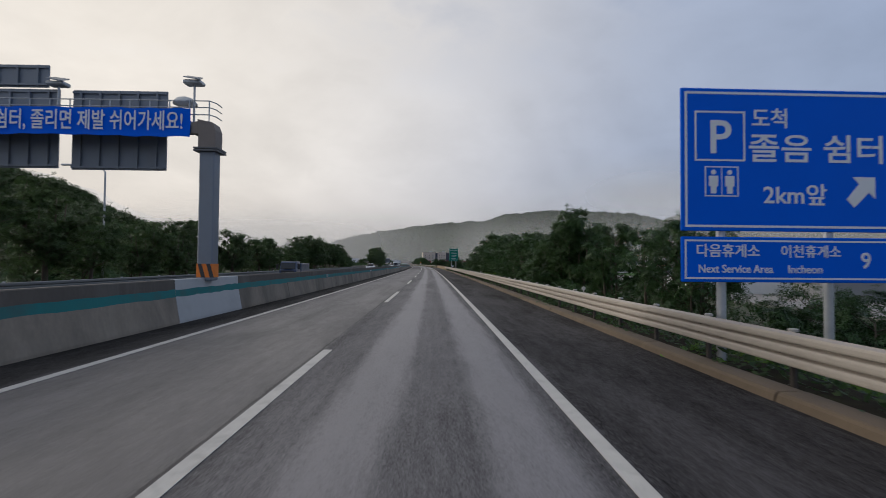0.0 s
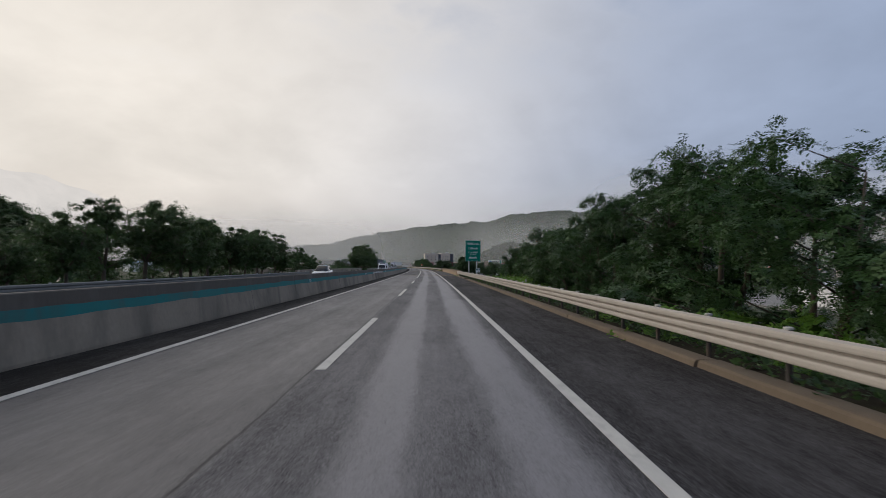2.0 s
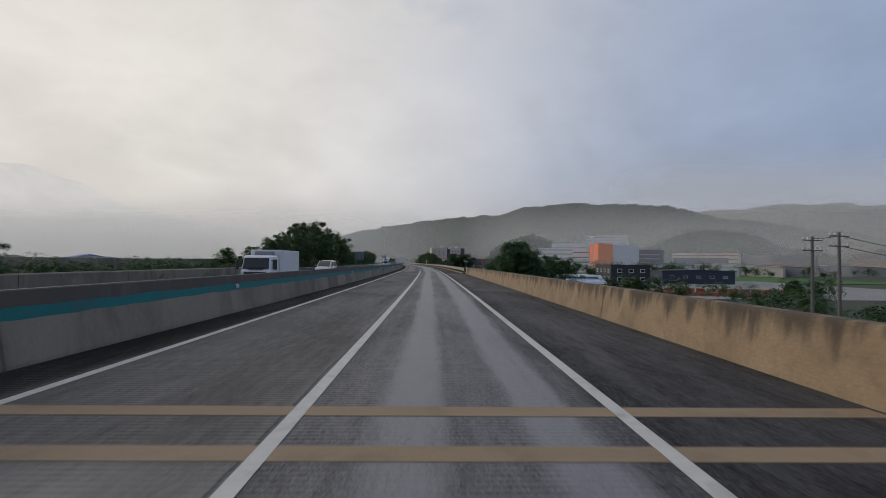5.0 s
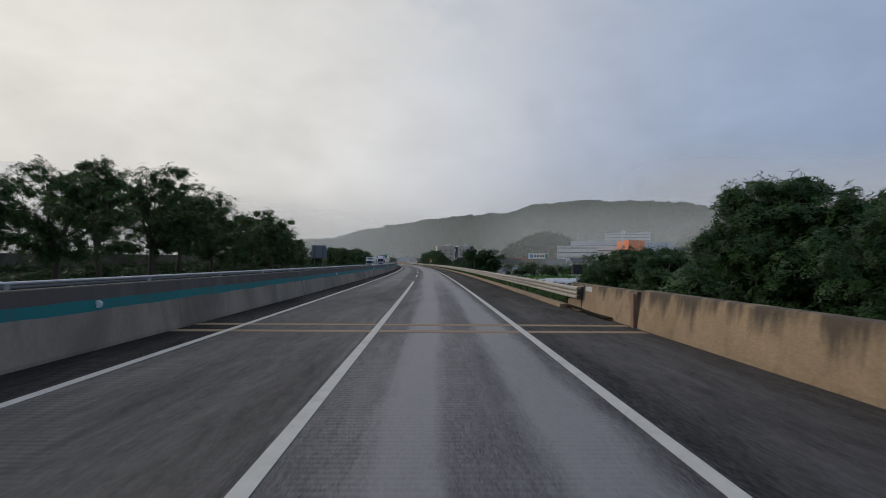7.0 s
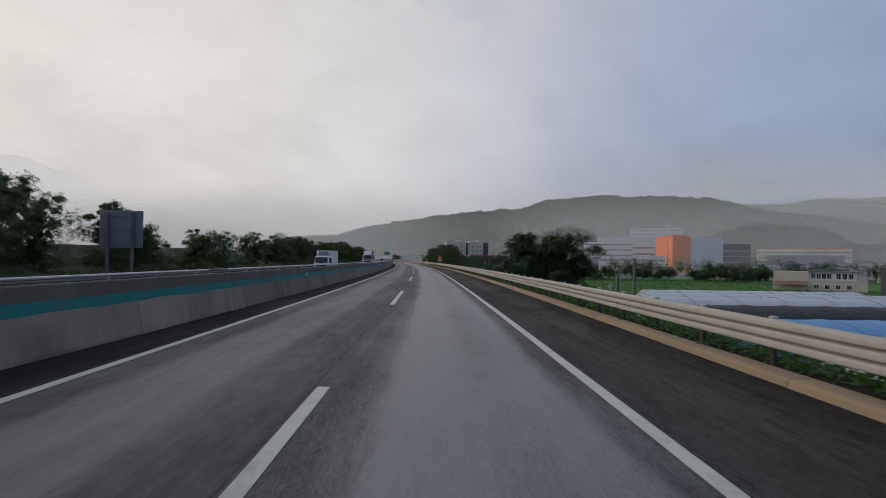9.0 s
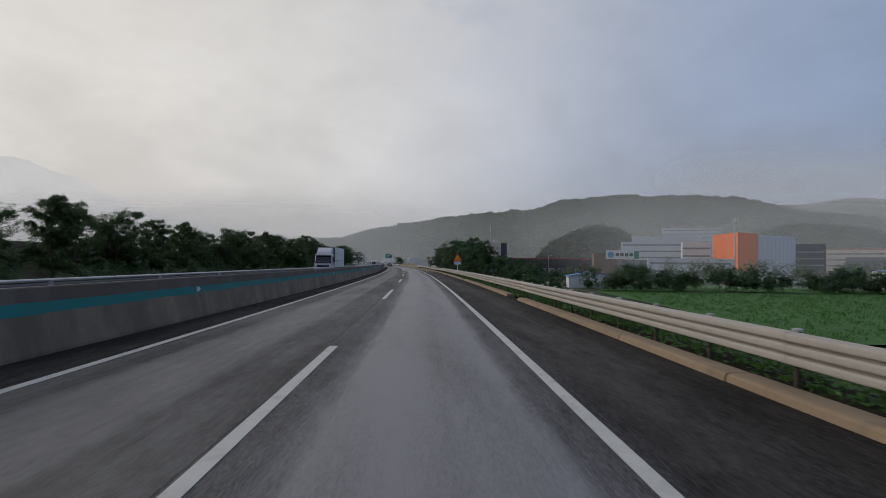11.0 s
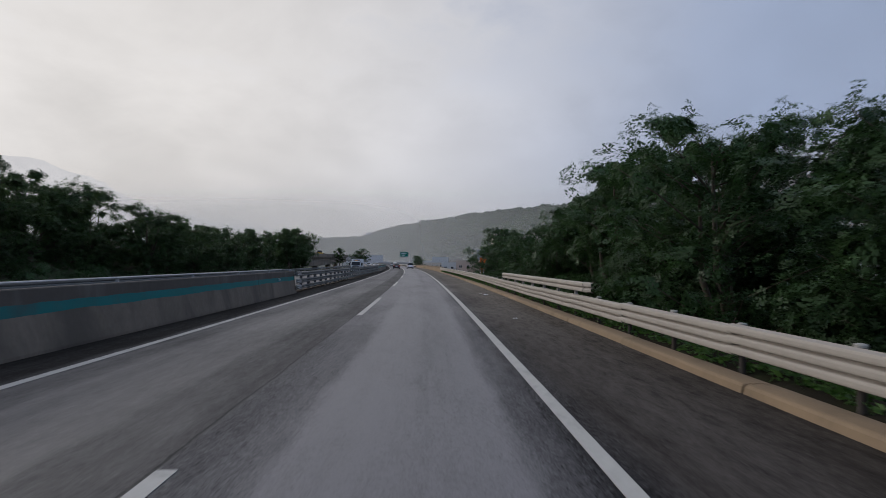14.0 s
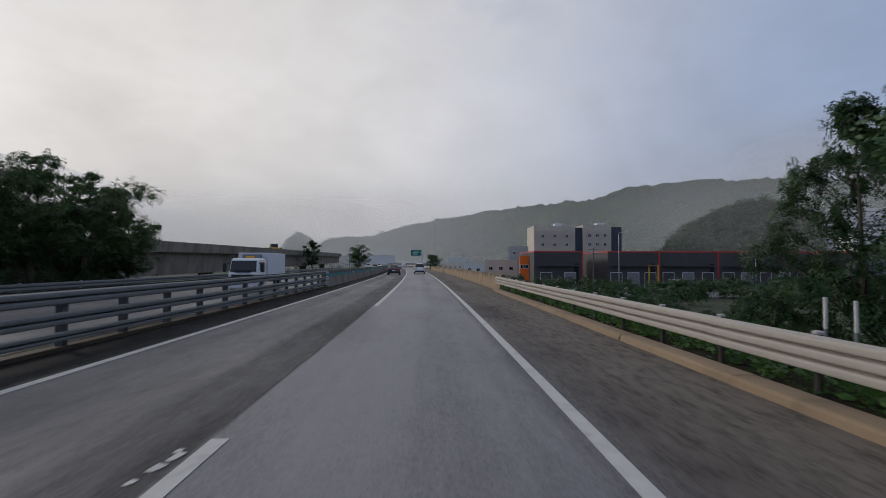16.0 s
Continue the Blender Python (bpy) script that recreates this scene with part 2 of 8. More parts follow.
def leaf_material(name, dark, light, back=0.35, grain=(5.4, 7.6), fill=0.36):
    """Sprigs of small leaves that differ one by one and let some light through."""
    m = bpy.data.materials.new(name)
    m.use_nodes = True
    N = Tree(m.node_tree)
    b = m.node_tree.nodes["Principled BSDF"]
    geo = N.add("NewGeometry")
    rnd = geo.outputs["Random Per Island"]
    own = N.add("ObjectInfo").outputs["Random"]
    big = N.noise(geo.outputs["Position"], 0.55, 3)
    # leaves of one sprig: UV x runs from 1 to 2 along it; where there is no UV the whole face is one leaf
    sep = N.add("SeparateXYZ")
    N.put(N.add("UVMap").outputs[0], sep.inputs[0])
    cell = N.add("CombineXYZ")
    N.put(N.math("MULTIPLY", sep.outputs[0], grain[0]), cell.inputs[0])
    N.put(N.math("MULTIPLY", sep.outputs[1], grain[1] * 0.5), cell.inputs[1])
    N.put(N.math("MULTIPLY", rnd, 173.0), cell.inputs[2])
    vor = N.add("TexVoronoi")
    N.put(cell.outputs[0], vor.inputs["Vector"])
    vor.inputs["Scale"].default_value = 1.0
    tint = N.add("SeparateColor")
    N.put(vor.outputs["Color"], tint.inputs[0])
    along = N.math("ABSOLUTE", N.math("SUBTRACT", sep.outputs[0], 1.5))
    reach = N.math("LESS_THAN", N.math("ADD", N.math("MULTIPLY", N.math("ABSOLUTE", sep.outputs[1]), 0.5), N.math("MULTIPLY", along, 0.6)), N.math("ADD", 0.44, N.math("MULTIPLY", tint.outputs[1], 0.16)))
    leaf = N.math("LESS_THAN", vor.outputs["Distance"], N.math("ADD", fill, N.math("MULTIPLY", tint.outputs[2], 0.16)))
    seen = N.math("MAXIMUM", N.math("MULTIPLY", leaf, reach), N.math("LESS_THAN", sep.outputs[0], 0.5))
    fac = N.math("ADD", N.math("ADD", N.math("MULTIPLY", rnd, 0.3), N.math("MULTIPLY", tint.outputs[0], 0.25)), N.math("ADD", N.math("MULTIPLY", own, 0.25), N.math("MULTIPLY", N.math("SUBTRACT", big, 0.42), 1.3)), clamp=True)
    col = N.mix(fac, dark, light)
    N.put(col, b.inputs["Base Color"])
    b.inputs["Roughness"].default_value = 0.48
    b.inputs["Specular IOR Level"].default_value = 0.25
    tr = N.add("BsdfTranslucent")
    N.put(N.mix(0.5, col, light), tr.inputs[0])
    mx = N.add("MixShader")
    mx.inputs[0].default_value = back
    m.node_tree.links.new(b.outputs[0], mx.inputs[1])
    m.node_tree.links.new(tr.outputs[0], mx.inputs[2])
    clear, cut = N.add("BsdfTransparent"), N.add("MixShader")
    N.put(seen, cut.inputs[0])
    m.node_tree.links.new(clear.outputs[0], cut.inputs[1])
    m.node_tree.links.new(mx.outputs[0], cut.inputs[2])
    m.node_tree.links.new(cut.outputs[0], m.node_tree.nodes["Material Output"].inputs[0])
    return m


def ground_material(name, a, b_, c, scale=0.05):
    m = bpy.data.materials.new(name)
    m.use_nodes = True
    N = Tree(m.node_tree)
    b = m.node_tree.nodes["Principled BSDF"]
    pos = N.add("NewGeometry").outputs["Position"]
    col = N.mix(N.map(N.noise(pos, scale, 5, 0.6), 0.35, 0.65), a, b_)
    col = N.mix(N.map(N.noise(pos, scale * 14, 5, 0.65), 0.46, 0.62), col, c)
    grain = N.noise(pos, 6.0, 3)
    dark = N.vmath("SCALE", col, (0, 0, 0))
    N.put(N.map(grain, 0.2, 0.8, 0.6, 1.4), dark.inputs["Scale"])
    N.put(dark.outputs[0], b.inputs["Base Color"])
    b.inputs["Roughness"].default_value = 0.95
    n = N.add("Bump")
    n.inputs["Strength"].default_value, n.inputs["Distance"].default_value = 0.7, 0.15
    N.put(grain, n.inputs["Height"])
    N.put(n.outputs[0], b.inputs["Normal"])
    return m


def crown_material(name, shade, lit):
    """A wooded slope seen from afar: rounded tree crowns of two sizes, the shade between them painted in."""
    m = bpy.data.materials.new(name)
    m.use_nodes = True
    N = Tree(m.node_tree)
    b = m.node_tree.nodes["Principled BSDF"]
    pos = N.add("NewGeometry").outputs["Position"]
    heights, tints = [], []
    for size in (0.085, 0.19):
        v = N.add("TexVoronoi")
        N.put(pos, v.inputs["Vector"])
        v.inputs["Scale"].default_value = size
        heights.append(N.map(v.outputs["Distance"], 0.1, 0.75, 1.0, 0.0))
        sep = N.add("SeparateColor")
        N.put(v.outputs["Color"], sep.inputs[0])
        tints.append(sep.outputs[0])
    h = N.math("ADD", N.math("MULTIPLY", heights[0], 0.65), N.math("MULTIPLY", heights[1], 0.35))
    # lighter crown tops and darker gaps imitate self-shade in the base colour
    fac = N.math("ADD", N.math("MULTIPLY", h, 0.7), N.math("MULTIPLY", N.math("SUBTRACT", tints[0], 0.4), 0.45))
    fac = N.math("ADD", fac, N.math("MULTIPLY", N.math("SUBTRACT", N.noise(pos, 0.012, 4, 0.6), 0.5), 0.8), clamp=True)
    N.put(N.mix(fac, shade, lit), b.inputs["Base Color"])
    b.inputs["Roughness"].default_value = 0.95
    b.inputs["Specular IOR Level"].default_value = 0.1
    n = N.add("Bump")
    n.inputs["Strength"].default_value, n.inputs["Distance"].default_value = 1.0, 4.0
    N.put(h, n.inputs["Height"])
    N.put(n.outputs[0], b.inputs["Normal"])
    return m


def parapet_material():
    """Ochre-stained concrete whose coping has shed soot in ragged runs."""
    m = bpy.data.materials.new("brown_stained_concrete")
    m.use_nodes = True
    N = Tree(m.node_tree)
    b = m.node_tree.nodes["Principled BSDF"]
    pos = N.add("NewGeometry").outputs["Position"]
    sep = N.add("SeparateXYZ")
    N.put(pos, sep.inputs[0])
    big, fine = N.noise(pos, 0.8, 5, 0.6), N.noise(pos, 26, 3)
    runs = N.noise(N.scaled(pos, (2.2, 2.2, 0.22)), 1.0, 5, 0.62)
    col = N.mix(N.map(big, 0.3, 0.7), (0.215, 0.152, 0.092), (0.33, 0.24, 0.15))
    col = N.mix(N.map(N.noise(pos, 2.6, 5, 0.65), 0.5, 0.72, 0, 0.6), col, (0.14, 0.1, 0.066))
    soot = N.map(N.math("ADD", sep.outputs[2], N.math("MULTIPLY", N.math("SUBTRACT", runs, 0.5), 2.1)), 0.62, 1.02)
    col = N.mix(N.math("MULTIPLY", soot, 0.86), col, (0.05, 0.04, 0.031))
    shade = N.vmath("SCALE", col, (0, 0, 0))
    N.put(N.map(fine, 0.25, 0.75, 0.82, 1.18), shade.inputs["Scale"])
    N.put(shade.outputs[0], b.inputs["Base Color"])
    b.inputs["Roughness"].default_value = 0.92
    n = N.add("Bump")
    n.inputs["Strength"].default_value, n.inputs["Distance"].default_value = 0.5, 0.01
    N.put(fine, n.inputs["Height"])
    N.put(n.outputs[0], b.inputs["Normal"])
    return m


def mist_sheet_material(name, thick, low, high, x_clear=None, x_full=None, end=None):
    """A flat sheet standing in for mist and haze: mostly clear, scattering skylight, fading out at its top and, where
    given, to one side.
    """
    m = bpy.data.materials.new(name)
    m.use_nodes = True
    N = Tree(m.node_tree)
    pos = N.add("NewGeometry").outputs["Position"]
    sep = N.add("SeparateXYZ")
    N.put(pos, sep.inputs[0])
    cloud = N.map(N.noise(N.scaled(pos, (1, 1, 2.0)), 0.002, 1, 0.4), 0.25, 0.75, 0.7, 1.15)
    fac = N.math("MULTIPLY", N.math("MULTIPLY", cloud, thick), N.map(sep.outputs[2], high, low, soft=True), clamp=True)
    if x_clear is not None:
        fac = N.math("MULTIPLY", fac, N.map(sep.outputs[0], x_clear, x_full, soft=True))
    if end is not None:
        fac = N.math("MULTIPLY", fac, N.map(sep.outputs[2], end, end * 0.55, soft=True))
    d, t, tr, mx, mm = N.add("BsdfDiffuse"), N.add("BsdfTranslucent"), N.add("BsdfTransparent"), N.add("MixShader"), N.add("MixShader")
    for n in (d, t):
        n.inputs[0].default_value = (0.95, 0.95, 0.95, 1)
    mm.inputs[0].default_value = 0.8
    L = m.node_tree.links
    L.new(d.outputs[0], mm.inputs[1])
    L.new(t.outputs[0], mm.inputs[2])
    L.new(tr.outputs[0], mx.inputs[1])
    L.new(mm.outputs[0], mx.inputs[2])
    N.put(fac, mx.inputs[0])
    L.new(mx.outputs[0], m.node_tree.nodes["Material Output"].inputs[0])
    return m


ASPHALT = asphalt_material()
PAINT = material("road_paint", (0.5, 0.485, 0.45), 0.6, vary=0.16, scale=4, fine=30, stain=(0.2, 0.2, 0.19), stain_amount=0.5, bump=0.3)
CONCRETE = material("barrier_concrete", (0.192, 0.162, 0.128), 0.92, vary=0.34, scale=0.9, fine=16, bump=0.4, stain=(0.085, 0.075, 0.062), stain_amount=0.75, per_object=0.05, stretch=(1, 1, 0.45), stain_from=0.43)
LIGHT_CONCRETE = material("weathered_grey_concrete", (0.262, 0.224, 0.178), 0.92, vary=0.28, scale=0.7, fine=16, bump=0.4, stain=(0.1, 0.088, 0.072), stain_amount=0.7, per_object=0.05, stretch=(1, 1, 0.45), stain_from=0.43)
NEW_CONCRETE = material("pale_concrete", (0.42, 0.43, 0.43), 0.85, vary=0.08, scale=1.5, fine=25, bump=0.3, stain=(0.3, 0.3, 0.3))
DIRTY_CONCRETE = material("sooty_concrete", (0.098, 0.086, 0.074), 0.92, vary=0.25, scale=1.4, fine=20, bump=0.4, stain=(0.2, 0.19, 0.17), stain_amount=0.5, stretch=(1, 1, 0.3))
PARAPET = parapet_material()
OCHRE = material("stained_concrete", (0.272, 0.196, 0.122), 0.92, vary=0.16, scale=1.2, fine=24, bump=0.5, stain=(0.16, 0.12, 0.075), stain_amount=0.75, per_object=0.14, stretch=(1, 1, 0.35))
BROWN_KERB = material("dark_brown_concrete", (0.125, 0.094, 0.064), 0.92, vary=0.22, scale=1.4, fine=24, bump=0.5, stain=(0.1, 0.075, 0.05), stain_amount=0.7, per_object=0.2, stretch=(1, 1, 0.35))
MEDIAN_STEEL = material("weathered_median_steel", (0.15, 0.155, 0.15), 0.7, metal=0.1, vary=0.16, scale=2, fine=18, stain=(0.12, 0.12, 0.125), per_object=0.14)
TEAL = material("teal_paint", (0.004, 0.158, 0.16), 0.7, vary=0.2, scale=1.2, fine=30, stain=(0.06, 0.075, 0.07), stain_amount=0.7, stretch=(1, 1, 0.4))
BLACK_PAINT = material("black_paint", (0.03, 0.03, 0.035), 0.6, vary=0.2)
WHITE_PAINT = material("white_paint", (0.68, 0.68, 0.66), 0.55, vary=0.07, scale=2, stain=(0.4, 0.39, 0.36), stain_amount=0.35)
RAIL = material("cream_rail_paint", (0.37, 0.334, 0.292), 0.6, vary=0.09, scale=1.3, fine=14, stain=(0.3, 0.265, 0.22), stain_amount=0.5, per_object=0.05, stretch=(1, 1, 0.3))
GALV = material("galvanised_steel", (0.42, 0.44, 0.46), 0.45, metal=0.55, vary=0.14, scale=2, fine=18, stain=(0.24, 0.24, 0.24), per_object=0.12)
# post steel darkened in its colour to stand in for shade under the beam
SHADED_POST = material("shaded_post_steel", (0.055, 0.048, 0.042), 0.8, metal=0.1, vary=0.25, scale=3, stain=(0.1, 0.06, 0.035), stain_amount=0.5)
GREY_CAP = material("weathered_cap_plastic", (0.4, 0.39, 0.36), 0.7, vary=0.15, scale=4, stain=(0.2, 0.19, 0.17), per_object=0.3)
DARK_STEEL = material("dark_steel", (0.11, 0.115, 0.12), 0.55, metal=0.3, vary=0.16, scale=3)
SIGN_BACK = material("sign_back_steel", (0.19, 0.215, 0.25), 0.5, metal=0.35, vary=0.1, scale=1.5, stain=(0.17, 0.17, 0.18))
BLUE_SIGN = material("blue_sign_sheeting", (0.0, 0.118, 0.72), 0.6, vary=0.05, scale=1, spec=0.12)
GREEN_SIGN = material("green_sign_sheeting", (0.001, 0.165, 0.122), 0.55, vary=0.05, scale=1, spec=0.15)
WHITE_SHEET = material("white_sheeting", (0.72, 0.74, 0.76), 0.4, vary=0.04)
ORANGE_PAINT = material("orange_paint", (0.75, 0.2, 0.02), 0.5, vary=0.08)
RED_SHEET = material("red_sheeting", (0.62, 0.035, 0.02), 0.4, vary=0.05)
YELLOW_SHEET = material("yellow_sheeting", (0.8, 0.36, 0.01), 0.4, vary=0.05)
GRAVEL = material("verge_soil", (0.03, 0.026, 0.018), 0.95, vary=0.3, scale=2.5, fine=30, bump=0.8, stain=(0.05, 0.065, 0.025), stain_amount=0.8, spec=0.05)
GROUND = ground_material("rough_grass", (0.035, 0.05, 0.02), (0.055, 0.075, 0.028), (0.06, 0.05, 0.03))
RICE = ground_material("young_rice", (0.045, 0.125, 0.016), (0.06, 0.155, 0.022), (0.04, 0.11, 0.015), 0.03)
YARD = ground_material("concrete_yard", (0.24, 0.235, 0.22), (0.19, 0.19, 0.185), (0.28, 0.27, 0.25), 0.08)
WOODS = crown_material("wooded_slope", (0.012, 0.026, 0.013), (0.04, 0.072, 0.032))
BARK = material("bark", (0.075, 0.06, 0.045), 0.95, vary=0.3, scale=4, fine=30, bump=0.8, stretch=(1, 1, 0.3))
LEAF = leaf_material("locust_leaf", (0.01, 0.028, 0.012), (0.064, 0.128, 0.04), 0.3)
LEAF_DARK = leaf_material("dark_leaf", (0.02, 0.038, 0.017), (0.078, 0.135, 0.048), 0.38)
LEAF_BRIGHT = leaf_material("vine_leaf", (0.055, 0.125, 0.018), (0.16, 0.3, 0.045), fill=0.46)
RICE_LEAF = leaf_material("rice_leaf", (0.04, 0.115, 0.015), (0.075, 0.18, 0.027))
WEED_LEAF = leaf_material("weed_leaf", (0.03, 0.075, 0.018), (0.1, 0.2, 0.042))
FAR_LEAF = leaf_material("far_canopy", (0.028, 0.056, 0.02), (0.06, 0.11, 0.036), 0.2)
GLASS = material("tinted_glass", (0.015, 0.018, 0.022), 0.08, vary=0.02)
RUBBER = material("tyre_rubber", (0.02, 0.02, 0.02), 0.85, vary=0.1)
RIM = material("alloy_rim", (0.45, 0.45, 0.46), 0.35, metal=0.8, vary=0.05)
CAR_RED = material("dark_car_paint", (0.045, 0.014, 0.018), 0.25, vary=0.03, coat=0.8)
CAR_WHITE = material("white_car_paint", (0.72, 0.73, 0.74), 0.3, vary=0.03, coat=0.8)
CAR_SILVER = material("silver_car_paint", (0.38, 0.39, 0.4), 0.3, metal=0.3, vary=0.03, coat=0.6)
CAR_BLUE = material("blue_car_paint", (0.03, 0.055, 0.12), 0.35, vary=0.03, coat=0.5)
CAR_LILAC = material("silver_lilac_paint", (0.42, 0.41, 0.5), 0.35, vary=0.04, coat=0.5)
TRIM = material("black_trim", (0.025, 0.025, 0.027), 0.6, vary=0.1)
BOX_WHITE = material("white_box_panel", (0.66, 0.68, 0.7), 0.5, vary=0.05, scale=1, stain=(0.5, 0.5, 0.48), stain_amount=0.4)
RED_LENS = material("red_lens", (0.4, 0.015, 0.015), 0.25, vary=0.02)
CLEAR_LENS = material("clear_lens", (0.7, 0.7, 0.7), 0.15, vary=0.02)
ORANGE_WALL = material("orange_cladding", (0.78, 0.16, 0.012), 0.6, vary=0.06, scale=0.3, stretch=(1, 1, 0.2))
SILVER_WALL = material("silver_cladding", (0.5, 0.52, 0.55), 0.5, vary=0.06, scale=0.2)
CREAM_WALL = material("cream_render", (0.55, 0.49, 0.42), 0.85, vary=0.08, scale=0.25, stain=(0.36, 0.32, 0.28))
WHITE_WALL = material("white_cladding", (0.62, 0.63, 0.63), 0.7, vary=0.07, scale=0.3, stain=(0.45, 0.45, 0.43))
GREY_WALL = material("grey_cladding", (0.2, 0.21, 0.225), 0.7, vary=0.08, scale=0.4)
DARK_WALL = material("charcoal_cladding", (0.055, 0.052, 0.055), 0.7, vary=0.12, scale=0.5, stain=(0.09, 0.085, 0.085), stretch=(1, 1, 0.3))
BLACK_WALL = material("black_cladding", (0.024, 0.024, 0.027), 0.7, vary=0.12, scale=0.5, stain=(0.045, 0.045, 0.048), stretch=(1, 1, 0.3))
NAVY_WALL = material("navy_cladding", (0.026, 0.033, 0.058), 0.6, vary=0.08, scale=0.5)
BRICK_RED = material("rust_red_pallet", (0.3, 0.1, 0.05), 0.8, vary=0.2, scale=2, stain=(0.16, 0.08, 0.05))
BROWN_WALL = material("brown_cladding", (0.2, 0.12, 0.085), 0.8, vary=0.1, scale=0.4)
RED_TRIM = material("red_trim", (0.5, 0.035, 0.025), 0.5, vary=0.06)
YELLOW_TRIM = material("yellow_trim", (0.65, 0.4, 0.03), 0.5, vary=0.06)
BLUE_ROOF = material("blue_sheet_roof", (0.055, 0.2, 0.42), 0.5, vary=0.1, scale=0.5, stain=(0.2, 0.3, 0.4))
GREY_ROOF = material("grey_sheet_roof", (0.33, 0.35, 0.38), 0.5, vary=0.1, scale=0.5, stain=(0.22, 0.22, 0.22))
TARP_BLUE = material("blue_tarpaulin", (0.1, 0.26, 0.5), 0.45, vary=0.14, scale=0.8, fine=6, bump=0.6)
TARP_GREY = material("grey_greenhouse_film", (0.42, 0.45, 0.5), 0.45, vary=0.12, scale=0.6, fine=5, bump=0.5, stain=(0.25, 0.26, 0.28))
TARP_BLACK = material("black_shade_cloth", (0.03, 0.032, 0.036), 0.8, vary=0.15)
WOOD_POLE = material("weathered_pole", (0.13, 0.12, 0.11), 0.9, vary=0.15, scale=2)


# ---- building blocks ----
class Geo:
    """Gathers the vertices and faces of one mesh."""

    def __init__(self):
        self.v, self.f, self.m = [], [], []

    def face(self, pts, m=0):
        n = len(self.v)
        self.v += [tuple(p) for p in pts]
        self.f.append(tuple(range(n, n + len(pts))))
        self.m.append(m)
        return self

    def loft(self, rings, m=0, closed=True, caps=True):
        n, k = len(self.v), len(rings[0])
        for r in rings:
            self.v += [tuple(p) for p in r]
        for i in range(len(rings) - 1):
            for j in range(k if closed else k - 1):
                a, b = n + i * k + j, n + i * k + (j + 1) % k
                self.f.append((a, b, b + k, a + k))
                self.m.append(m)
        if caps and closed:
            self.f += [tuple(n + j for j in reversed(range(k))), tuple(n + (len(rings) - 1) * k + j for j in range(k))]
            self.m += [m, m]
        return self

    def box(self, x0, x1, y0, y1, z0, z1, m=0, bevel=0.0):
        if not bevel:
            r = lambda z: [(x0, y0, z), (x1, y0, z), (x1, y1, z), (x0, y1, z)]
            return self.loft([r(z0), r(z1)], m)
        b = bevel

        def ring(z, i):
            return [(x0 + b + i, y0 + i, z), (x1 - b - i, y0 + i, z), (x1 - i, y0 + b + i, z), (x1 - i, y1 - b - i, z), (x1 - b - i, y1 - i, z), (x0 + b + i, y1 - i, z), (x0 + i, y1 - b - i, z), (x0 + i, y0 + b + i, z)]
        return self.loft([ring(z0, b * 0.7), ring(z0 + b, 0), ring(z1 - b, 0), ring(z1, b * 0.7)], m)

    def tube(self, pts, radii, k=8, m=0):
        rings = []
        pts = [Vector(p) for p in pts]
        if not hasattr(radii, "__len__"):
            radii = [radii] * len(pts)
        for i, p in enumerate(pts):
            d = (pts[min(i + 1, len(pts) - 1)] - pts[max(i - 1, 0)]).normalized()
            a = d.orthogonal().normalized() if abs(d.z) < 0.9 else Vector((1, 0, 0)).cross(d).normalized()
            b = d.cross(a)
            rings.append([p + (a * math.cos(6.28318 * j / k) + b * math.sin(6.28318 * j / k)) * radii[i] for j in range(k)])
        return self.loft(rings, m)

    def disc(self, c, r, axis, k=16, thick=0.02, m=0):
        c, d = Vector(c), Vector(axis).normalized()
        return self.tube([c - d * thick / 2, c + d * thick / 2], r, k, m)

    def sweep(self, outline, s0, s1, step=4.0, m=0, closed=True):
        n = max(2, int(round((s1 - s0) / step)) + 1)
        return self.loft([[P(s0 + (s1 - s0) * i / (n - 1), u, z) for u, z in outline] for i in range(n)], m, closed, closed)

    def mesh(self, name, mats, smooth=False):
        me = bpy.data.meshes.new(name)
        me.from_pydata(self.v, [], self.f)
        for m in mats if isinstance(mats, (list, tuple)) else [mats]:
            me.materials.append(m)
        me.polygons.foreach_set("material_index", self.m)
        if smooth:
            me.polygons.foreach_set("use_smooth", [True] * len(self.f))
        bm = bmesh.new()
        bm.from_mesh(me)
        bmesh.ops.recalc_face_normals(bm, faces=bm.faces)
        bm.to_mesh(me)
        bm.free()
        me.update()
        return me


def part(name, geo, mats, parent=None, label="", pose_=None, smooth=False):
    """Links a Geo, or a mesh already made, as one object, under a thing where one is given."""
    me = geo.mesh(name, mats, smooth) if isinstance(geo, Geo) else geo
    ob = new(name, me)
    if parent is not None:
        ob.parent = parent
    if pose_ is not None:
        ob.matrix_basis = pose_
    if label:
        ob["label"] = label
    return ob


def thing(name, pose_, label, category, group="", kind=""):
    e = new(name)
    e.empty_display_size = 0.3
    e.matrix_basis = pose_
    return tagged(e, label, category, group, kind)


